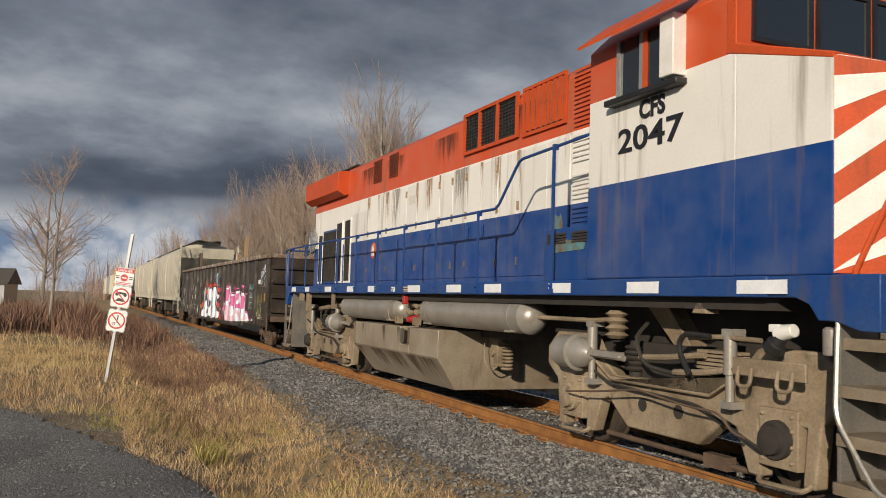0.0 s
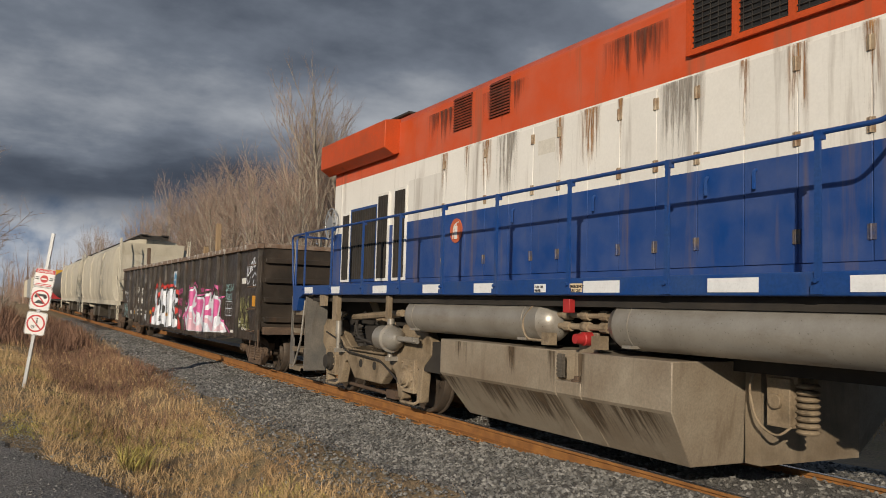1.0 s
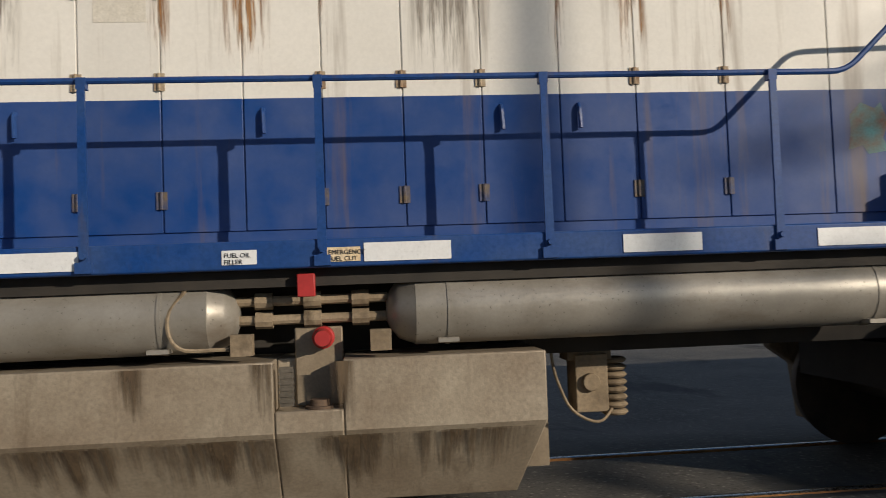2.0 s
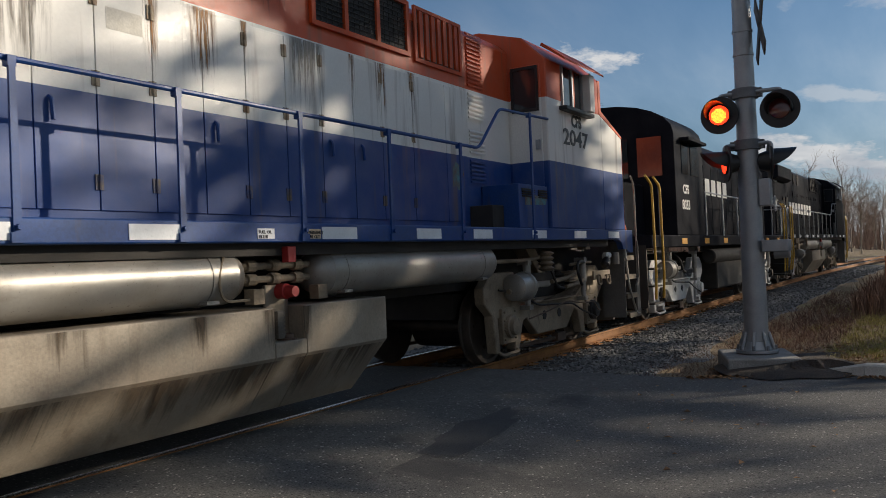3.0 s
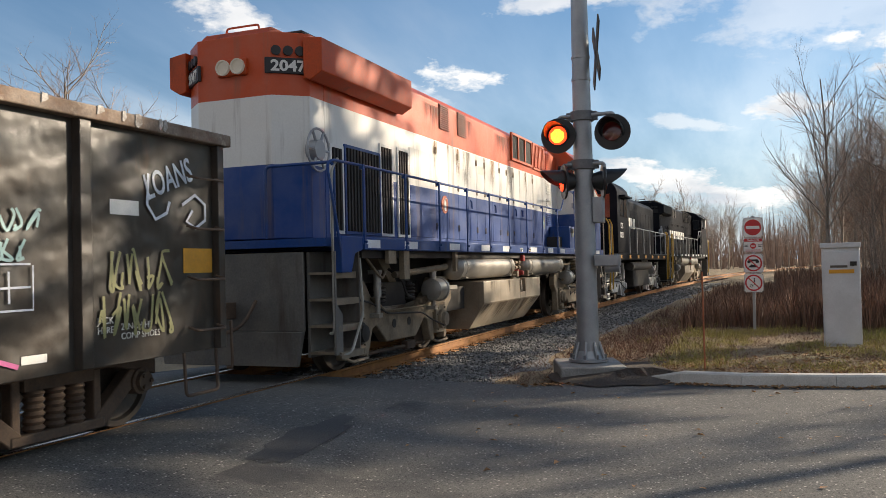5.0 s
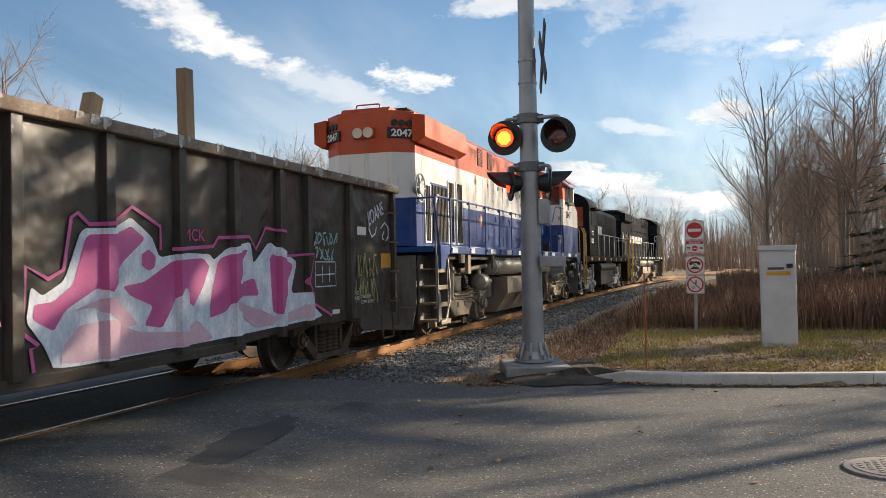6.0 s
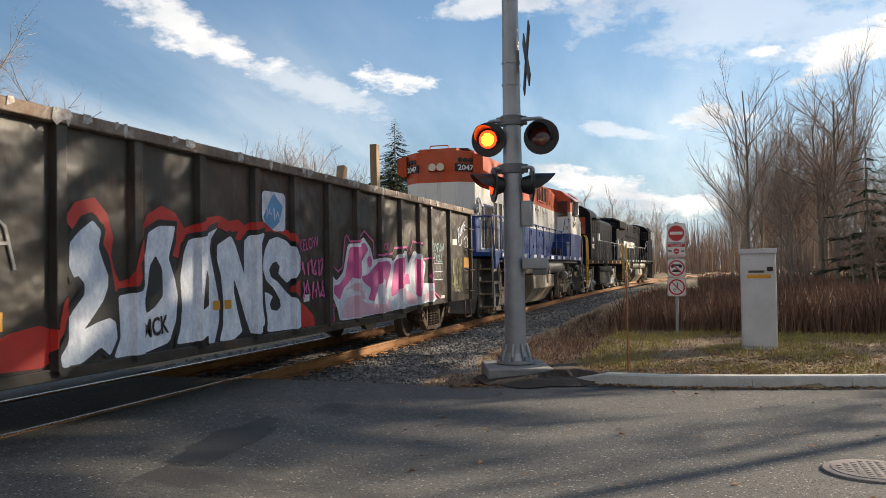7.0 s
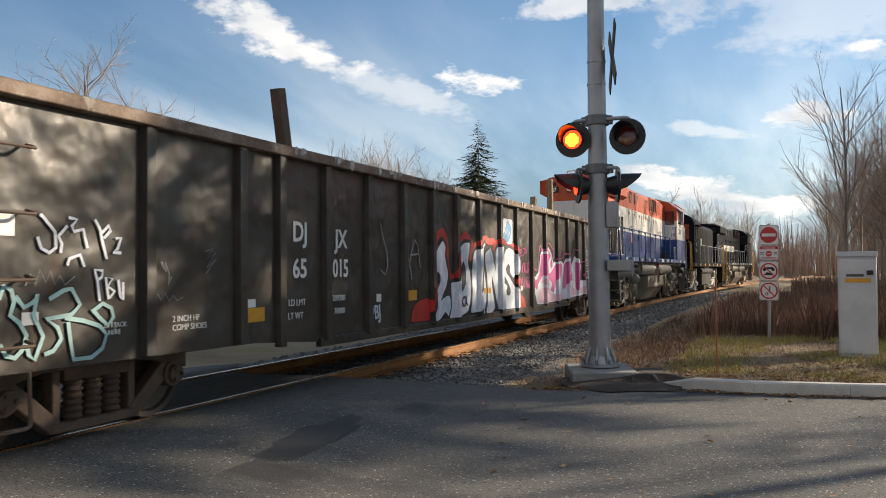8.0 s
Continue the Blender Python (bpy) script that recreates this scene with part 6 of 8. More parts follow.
LETTERS = {
    "L": [(-29.01, 1.80), (-28.90, 1.71), (-28.94, 1.57), (-28.88, 1.44), (-28.82, 1.33), (-28.82, 1.23), (-28.88, 1.11), (-29.00, 0.99), (-29.12, 0.88), (-28.96, 0.93), (-28.80, 0.96), (-28.72, 0.92), (-28.70, 0.77), (-28.80, 0.63), (-28.91, 0.72), (-29.15, 0.60), (-29.44, 0.60), (-29.46, 0.69), (-29.38, 0.78), (-29.33, 0.95), (-29.24, 1.05), (-29.11, 1.17), (-29.11, 1.26), (-29.18, 1.33), (-29.23, 1.31), (-29.29, 1.41), (-29.28, 1.60), (-29.18, 1.69)],
    "O": [(-28.69, 1.15), (-28.55, 1.16), (-28.43, 1.18), (-28.37, 1.29), (-28.39, 1.42), (-28.31, 1.52), (-28.27, 1.72), (-28.10, 1.79), (-27.84, 1.80), (-27.89, 1.65), (-27.96, 1.48), (-27.86, 1.29), (-27.81, 1.12), (-27.84, 0.88), (-27.95, 0.67), (-28.31, 0.61), (-28.76, 0.60), (-28.66, 0.77), (-28.67, 0.92)],
    "A": [(-27.08, 1.82), (-27.35, 1.72), (-27.63, 1.67), (-27.71, 1.53), (-27.77, 1.29), (-27.74, 1.00), (-27.77, 0.79), (-27.84, 0.64), (-27.51, 0.64), (-27.38, 0.70), (-27.31, 0.58), (-27.17, 0.59), (-27.07, 0.84), (-27.09, 1.09), (-27.18, 1.35), (-27.25, 1.57), (-27.22, 1.70)],
    "N": [(-27.11, 1.63), (-26.83, 1.74), (-26.74, 1.64), (-26.66, 1.50), (-26.55, 1.30), (-26.56, 1.47), (-26.55, 1.69), (-26.46, 1.75), (-26.07, 1.80), (-26.16, 1.65), (-26.18, 1.42), (-26.17, 1.04), (-26.08, 0.72), (-26.31, 0.62), (-26.43, 0.64), (-26.56, 0.86), (-26.68, 1.11), (-26.77, 1.26), (-26.78, 1.12), (-26.71, 0.92), (-26.60, 0.67), (-26.78, 0.60), (-27.08, 0.60), (-27.00, 0.76), (-26.99, 1.01), (-27.03, 1.29), (-27.11, 1.47)],
    "S": [(-26.12, 1.50), (-26.06, 1.63), (-25.97, 1.72), (-25.78, 1.76), (-25.55, 1.72), (-25.36, 1.62), (-25.27, 1.48), (-25.28, 1.36), (-25.37, 1.27), (-25.54, 1.19), (-25.67, 1.26), (-25.76, 1.31), (-25.72, 1.40), (-25.80, 1.46), (-25.90, 1.44), (-25.99, 1.36), (-25.94, 1.27), (-25.77, 1.21), (-25.56, 1.08), (-25.31, 0.96), (-25.23, 0.76), (-25.30, 0.61), (-26.05, 0.62), (-26.03, 0.75), (-26.08, 0.96), (-26.10, 1.10), (-26.00, 1.08), (-25.90, 1.04), (-25.98, 0.95), (-25.94, 0.88), (-25.80, 0.86), (-25.70, 0.91), (-25.73, 1.00), (-25.87, 1.13), (-26.06, 1.23), (-26.13, 1.36)],
}
# black fill showing through the openings of the letters
for pts in ([(-26.10, 1.68), (-25.80, 1.80), (-25.30, 1.68), (-25.22, 1.40), (-25.45, 1.12), (-25.60, 0.80), (-26.02, 0.80), (-26.14, 1.2)], [(-26.72, 1.70), (-26.50, 1.70), (-26.52, 1.0), (-26.38, 0.62), (-26.62, 0.60), (-26.82, 1.0), (-26.84, 1.30)],
            [(-28.92, 1.66), (-28.80, 1.50), (-28.72, 1.20), (-28.70, 0.96), (-29.14, 0.86), (-28.90, 1.10)]):
    paint_shape(pts, M["ink"], 1, "graffiti_outline")
for key, pts in LETTERS.items():
    spray_stroke(pts + pts[:2], 0.12, M["ink"], 1, "graffiti_outline")
    paint_shape(pts, M["graf_white"], 2, "graffiti_letter", "white spray-painted letter with grey shading")
paint_shape([(-28.16, 1.51), (-28.06, 1.38), (-28.05, 1.12), (-28.18, 1.02), (-28.30, 0.97), (-28.33, 1.07), (-28.28, 1.24), (-28.25, 1.41)], M["ink"], 3, "graffiti_gap")
paint_shape([(-27.40, 1.38), (-27.34, 1.19), (-27.36, 1.01), (-27.47, 0.95), (-27.45, 1.14)], M["ink"], 3, "graffiti_gap")
gon_text("MCK", -28.36, 0.74, 0.24, M["ink"], 0.004, 0.75, -5, y=PANEL_Y - 0.014)
for x0, x1, col in ((-27.20, -27.06, "marker"), (-26.98, -26.83, "marker")):
    paint_shape([(x0, 0.94), (x0, 1.04), (x1, 1.04), (x1, 0.94)], M[col], 3, "side_marker", "yellow marker showing through the paint")
# spiky magenta piece edged in white
SPIKY = [(-24.16, 1.27), (-24.05, 1.19), (-23.82, 1.3), (-23.63, 1.73), (-23.24, 1.74), (-23.03, 1.85), (-22.74, 1.68), (-22.64, 1.49), (-22.27, 1.54), (-21.83, 1.53), (-21.76, 1.47), (-21.53, 1.59), (-21.04, 1.68), (-21.0, 1.42),
         (-20.65, 1.69), (-20.3, 1.56), (-19.98, 1.46), (-20.16, 1.07), (-19.64, 1.07), (-19.62, 0.92), (-19.23, 0.73), (-21.85, 0.65), (-23.96, 0.61), (-24.02, 0.79), (-24.21, 1.0)]
paint_shape(SPIKY, M["graf_white"], 1, label="white spray-paint ground of a spiky piece")
for pts in ([(-24.13, 1.13), (-23.95, 1.14), (-23.73, 1.26), (-23.58, 1.68), (-23.22, 1.69), (-23.03, 1.77), (-22.83, 1.66), (-23.16, 1.44), (-23.33, 1.19), (-23.45, 1.24), (-23.82, 1.07), (-23.94, 0.91), (-24.15, 1.02)],
            [(-22.79, 1.57), (-22.69, 1.50), (-22.71, 1.40), (-22.80, 1.37), (-22.89, 1.42), (-22.89, 1.52)],
            [(-23.15, 1.24), (-22.86, 1.27), (-22.43, 1.47), (-21.95, 1.49), (-21.84, 1.41), (-21.95, 1.21), (-22.12, 1.01), (-22.2, 1.06), (-22.33, 1.22), (-22.49, 0.98), (-22.61, 0.84), (-22.87, 0.88), (-22.73, 1.05), (-23.04, 1.15)],
            [(-21.84, 1.04), (-21.69, 1.49), (-21.08, 1.6), (-21.28, 1.41), (-21.38, 1.2), (-20.98, 1.28), (-20.88, 1.07), (-21.35, 1.09), (-21.55, 0.93), (-21.85, 0.88)],
            [(-20.65, 1.57), (-20.06, 1.42), (-20.36, 1.05), (-20.44, 0.83), (-20.59, 0.87)]):
    paint_shape(pts, M["graf_pink"], 2, "graffiti_shape", "magenta spray-paint shape")
for pts in ([(-23.86, 0.77), (-23.68, 0.94), (-23.33, 0.97), (-22.96, 0.83), (-22.29, 0.78), (-22.07, 0.89), (-21.73, 0.65), (-23.89, 0.64)], [(-21.42, 1.04), (-20.81, 0.9), (-20.44, 0.79), (-20.6, 0.72), (-20.96, 0.71), (-21.42, 0.95)], [(-20.28, 0.84), (-19.64, 0.94), (-19.6, 0.76), (-20.37, 0.72)],
            [(-23.35, 1.16), (-23.2, 1.12), (-22.95, 0.90), (-23.1, 0.88), (-23.5, 1.08), (-23.75, 1.06)]):
    paint_shape(pts, M["graf_pale"], 3, "graffiti_shape", "pale pink spray-paint shape")
for pts in ([(-24.25, 0.96), (-24.21, 1.42), (-23.99, 1.32), (-23.83, 1.39), (-23.74, 1.81), (-23.67, 1.85), (-23.54, 1.76), (-23.26, 1.78), (-23.01, 1.94), (-22.62, 1.78), (-22.62, 1.56)],
            [(-22.45, 1.57), (-21.77, 1.61), (-21.68, 1.7), (-21.07, 1.73), (-20.94, 1.59), (-20.72, 1.84), (-20.34, 1.81), (-20.26, 1.52), (-19.63, 1.55), (-19.77, 1.2), (-19.6, 0.94), (-19.03, 0.74)], [(-24.26, 0.93), (-24.09, 0.82), (-24.17, 0.8), (-24.14, 0.62)]):
    spray_stroke(pts, 0.035, M["graf_pink"], 2)
gon_text("MCK", -22.27, 1.66, 0.17, M["graf_pink"], 0.0, 1.0, 0)
gon_text("KELOW", -25.18, 1.58, 0.22, M["graf_pink"], 0.0, 0.75, -8)
scribble(-25.12, -24.5, 1.27, 1.5, 6, 0.026, M["graf_pink"], 3)
scribble(-25.1, -24.45, 0.98, 1.22, 6, 0.026, M["graf_pink"], 4)
paint_shape([(-26.14, 2.30), (-25.60, 2.30), (-25.55, 2.26), (-25.56, 1.83), (-25.84, 1.82), (-26.14, 1.94)], M["graf_white"], 1, "poster_patch", "white and blue pasted patch")
paint_shape([(-26.12, 1.98), (-25.92, 2.22), (-25.84, 2.28), (-25.75, 2.21), (-25.62, 2.14), (-25.71, 1.94), (-25.89, 1.84), (-26.04, 1.90)], M["graf_blue"], 2, "poster_patch")
spray_stroke([(-26.02, 2.16), (-26.03, 1.98), (-25.95, 2.10), (-25.92, 2.02), (-25.99, 2.06)], 0.03, M["graf_white"], 3)
spray_stroke([(-25.86, 2.10), (-25.84, 1.96), (-25.76, 2.06), (-25.70, 1.94), (-25.64, 2.08)], 0.03, M["graf_white"], 3)
gon_text("LOANS", -17.72, 1.98, 0.30, M["graf_white"], 0.004, 0.66, -20)
spray_stroke([(-17.72, 2.20), (-17.74, 1.94), (-17.64, 1.82), (-17.50, 1.88), (-17.46, 1.98)], 0.03, M["graf_white"])
spray_stroke([(-17.30, 1.96), (-17.12, 2.06), (-16.98, 1.98), (-16.98, 1.84), (-17.12, 1.76), (-17.24, 1.82), (-17.16, 1.92)], 0.03, M["graf_white"])
scribble(-19.52, -18.83, 1.66, 1.84, 6, 0.022, M["graf_teal"], 13)
scribble(-19.50, -18.95, 1.48, 1.64, 5, 0.022, M["graf_teal"], 14)
for pts in ([(-19.50, 1.12), (-19.50, 1.45), (-18.92, 1.45)], [(-18.90, 1.44), (-18.90, 1.13), (-19.48, 1.13)], [(-19.30, 1.40), (-19.30, 1.18)], [(-19.10, 1.40), (-19.10, 1.18)], [(-19.48, 1.28), (-18.92, 1.29)]):
    spray_stroke(pts, 0.016, M["graf_white"])
scribble(-18.26, -17.45, 1.22, 1.56, 7, 0.026, M["graf_olive"], 15)
scribble(-18.28, -17.45, 0.86, 1.22, 7, 0.026, M["graf_olive"], 16)
gon_text("PBJ", -31.36, 0.72, 0.25, M["graf_white"], 0.004, 0.85, -6)
# thin hand tags on the trailing panels
for pts in ([(-31.10, 1.96), (-31.03, 1.78), (-30.92, 1.60), (-30.89, 1.42), (-30.97, 1.29), (-31.10, 1.36)], [(-30.14, 1.22), (-30.19, 1.38), (-30.28, 1.56)],
            [(-30.23, 1.38), (-30.13, 1.65), (-30.05, 1.78), (-29.94, 1.70), (-29.85, 1.38)], [(-30.21, 1.56), (-29.90, 1.58)]):
    spray_stroke(pts, 0.026, M["faded_spray"])
for pts in ([(-36.39, 1.60), (-36.36, 1.52), (-36.29, 1.49), (-36.23, 1.53), (-36.24, 1.64), (-36.34, 1.74), (-36.37, 1.76)], [(-36.13, 1.69), (-36.21, 1.61), (-36.18, 1.56), (-36.19, 1.49)],
            [(-36.12, 1.75), (-36.04, 1.74), (-36.09, 1.69), (-36.07, 1.65), (-35.98, 1.67), (-35.96, 1.59), (-35.94, 1.53)], [(-35.87, 1.75), (-35.82, 1.68), (-35.79, 1.57), (-35.75, 1.45)],
            [(-35.80, 1.65), (-35.73, 1.71), (-35.71, 1.67), (-35.78, 1.61)], [(-35.66, 1.61), (-35.60, 1.62), (-35.64, 1.53), (-35.69, 1.50), (-35.60, 1.50)], [(-36.13, 1.40), (-36.11, 1.45), (-36.01, 1.48), (-35.97, 1.39)],
            [(-35.82, 1.13), (-35.84, 1.27), (-35.87, 1.37), (-35.79, 1.36), (-35.80, 1.31), (-35.85, 1.29)], [(-35.73, 1.14), (-35.76, 1.31), (-35.69, 1.30), (-35.74, 1.24), (-35.67, 1.20), (-35.72, 1.15)],
            [(-35.63, 1.29), (-35.61, 1.16), (-35.58, 1.13), (-35.58, 1.27)]):
    spray_stroke(pts, 0.026, M["graf_white"])
for pts in ([(-36.49, 1.26), (-36.45, 1.34), (-36.41, 1.26), (-36.37, 1.37), (-36.32, 1.28), (-36.28, 1.36), (-36.24, 1.26), (-36.20, 1.33), (-36.15, 1.26), (-36.06, 1.32)],
            [(-35.15, 1.43), (-35.12, 1.36), (-35.14, 1.44), (-35.09, 1.35), (-35.10, 1.43), (-35.05, 1.33), (-35.06, 1.24), (-35.02, 1.31)],
            [(-35.19, 1.17), (-35.15, 1.11), (-35.10, 1.17), (-35.05, 1.10), (-35.00, 1.15), (-34.95, 1.10), (-34.88, 1.13)],
            [(-34.58, 1.53), (-34.47, 1.56), (-34.57, 1.46), (-34.43, 1.52), (-34.56, 1.38), (-34.43, 1.46), (-34.57, 1.33)]):
    spray_stroke(pts, 0.010, M["faded_spray"])
# pale teal bubble letters low on the trailing panel
for pts in ([(-36.70, 1.17), (-36.66, 1.26), (-36.60, 1.23), (-36.58, 1.15), (-36.61, 1.06), (-36.54, 1.01), (-36.48, 0.92), (-36.50, 0.83), (-36.57, 0.77), (-36.64, 0.79), (-36.69, 0.87)],
            [(-36.57, 1.19), (-36.50, 1.11), (-36.43, 1.14), (-36.39, 1.20), (-36.42, 1.05), (-36.34, 0.90), (-36.41, 0.74), (-36.46, 0.78), (-36.48, 0.89)],
            [(-36.29, 1.16), (-36.16, 1.22), (-36.09, 1.23), (-36.01, 1.11), (-36.09, 1.04), (-36.32, 1.02), (-36.21, 0.95), (-36.18, 0.87), (-36.25, 0.79), (-36.33, 0.77)],
            [(-36.15, 1.02), (-35.98, 0.99), (-35.82, 0.94), (-35.75, 0.87), (-35.79, 0.77), (-35.90, 0.71), (-36.07, 0.71), (-36.10, 0.86), (-36.12, 0.99)],
            [(-35.90, 1.05), (-35.79, 1.11), (-35.70, 1.07), (-35.68, 1.00), (-35.74, 0.94), (-35.83, 1.01), (-35.87, 1.05)]):
    spray_stroke(pts, 0.034, M["graf_teal"])


def hopper(cx, label):
    """Covered hopper: bowed sides, sloped ends with ladders, roof walk, chutes."""
    body = vehicle("covered_hopper_car", cx, label, "freight car", "covered hopper cars")
    sect = [(-1.46, 1.30), (-1.58, 1.7), (-1.60, 2.6), (-1.58, 3.3), (-1.46, 3.72), (-1.05, 4.05), (-0.5, 4.16), (0.5, 4.16), (1.05, 4.05), (1.46, 3.72), (1.58, 3.3), (1.60, 2.6), (1.58, 1.7), (1.46, 1.30)]
    bm = bmesh.new()
    prism(bm, sect, "x", -7.6, 7.6)
    part("body", bm, M["hopper"], body, "cream painted steel shell", 0.02)
    for s in (-1, 1):
        for x in (-7.55, -2.6, 2.6, 7.55):
            bm = bmesh.new()
            prism(bm, [(s * a, z) for a, z in ((1.44, 1.25), (1.62, 1.7), (1.64, 2.6), (1.62, 3.3), (1.5, 3.74), (1.44, 3.70))], "x", x - 0.06, x + 0.06)
            part("side_post", bm, M["hopper"], body)
        bm = bmesh.new()
        box(bm, -8.8, 8.8, s * 1.48, s * 1.38, 1.12, 1.32)
        part("side_sill", bm, M["hopper"], body)
    for e in (-1, 1):
        bm = bmesh.new()
        prism(bm, [(e * 7.6, 1.3), (e * 7.6, 3.95), (e * 7.75, 3.95), (e * 7.0, 1.3)], "y", -1.4, 1.4)
        prism(bm, [(e * 7.55, 2.5), (e * 7.55, 2.42), (e * 5.0, 0.9), (e * 5.0, 1.0)], "y", -1.35, 1.35)
        part("slope_sheet", bm, M["hopper"], body)
        for s in (-1, 1):
            bm = bmesh.new()
            for k in (0, 0.45):
                tube(bm, [(e * (8.75 - k), s * 1.46, 0.5), (e * (8.75 - k), s * 1.46, 4.1)], 0.025, 6)
            for k in range(9):
                z = 0.7 + k * 0.4
                tube(bm, [(e * 8.75, s * 1.46, z), (e * 8.3, s * 1.46, z)], 0.014, 5)
            tube(bm, [(e * 8.5, s * 1.46, 1.3), (e * 7.6, s * 1.46, 2.4)], 0.03, 6)
            part("ladder", bm, M["hopper"], body)
        for x in (e * 2.5, e * 5.0):
            bm = bmesh.new()
            prism(bm, [(x - 1.1, 1.3), (x + 1.1, 1.3), (x + 0.3, 0.42), (x - 0.3, 0.42)], "y", -1.1, 1.1)
            part("chute", bm, M["dark_grey"], body)
        bm = bmesh.new()
        box(bm, e * 7.6, e * 8.8, -1.46, 1.46, 0.98, 1.14)
        part("end_platform", bm, M["dark_grey"], body)
        bm = bmesh.new()
        box(bm, e * 8.7, e * 9.25, -0.1, 0.1, 0.75, 0.95)
        part("coupler", bm, M["bogie"], body)
    bm = bmesh.new()
    box(bm, -8.2, 8.2, -0.62, -0.30, 4.30, 4.34), box(bm, -8.2, 8.2, 0.30, 0.62, 4.30, 4.34)
    for k in range(17):
        x = -8 + k
        box(bm, x - 0.03, x + 0.03, -0.62, 0.62, 4.12, 4.31)
    part("running_board", bm, M["dark"], body)
    for x in (-6.4, 6.4):
        car_truck(body, x)
    return body


hopper(-47.6, "cream covered hopper car with streaked sides")
hopper(-66.3, "cream covered hopper car with streaked sides")


def tank_car(cx):
    body = vehicle("tank_car", cx, "dark grey tank car", "freight car")
    bm = bmesh.new()
    lathe(bm, (-7.5, 0, 2.55), (7.5, 0, 2.55), [(0, 0.3), (0.015, 1.0), (0.04, 1.42), (0.96, 1.42), (0.985, 1.0), (1, 0.3)], 32)
    cyl(bm, (0, 0, 3.8), (0, 0, 4.3), 0.45, n=16)
    part("tank", bm, M["tank"], body)
    bm = bmesh.new()
    box(bm, -8.2, 8.2, -1.4, 1.4, 1.0, 1.15)
    part("frame", bm, M["dark"], body)
    for x in (-6.2, 6.2):
        car_truck(body, x)


def box_load(cx, mat_key, label, high):
    body = vehicle("freight_car", cx, label, "freight car")
    bm = bmesh.new()
    box(bm, -7.6, 7.6, -1.5, 1.5, 1.05, high)
    part("body", bm, M[mat_key], body, bevel=0.04)
    for k in range(12):
        bm = bmesh.new()
        x = -7.4 + k * 1.345
        box(bm, x - 0.05, x + 0.05, -1.56, -1.49, 1.05, high)
        part("side_post", bm, M[mat_key], body)
    for x in (-5.8, 5.8):
        car_truck(body, x)


tank_car(-85.0)
box_load(-102.5, "red", "rust-red open freight car", 3.4)
box_load(-119.5, "yellow", "yellow freight car with a tall body", 4.6)
box_load(-136.5, "hopper", "pale covered freight car", 4.1)
box_load(-153.5, "galv", "grey covered freight car", 4.2)
box_load(-170.5, "hopper", "pale covered freight car", 4.1)


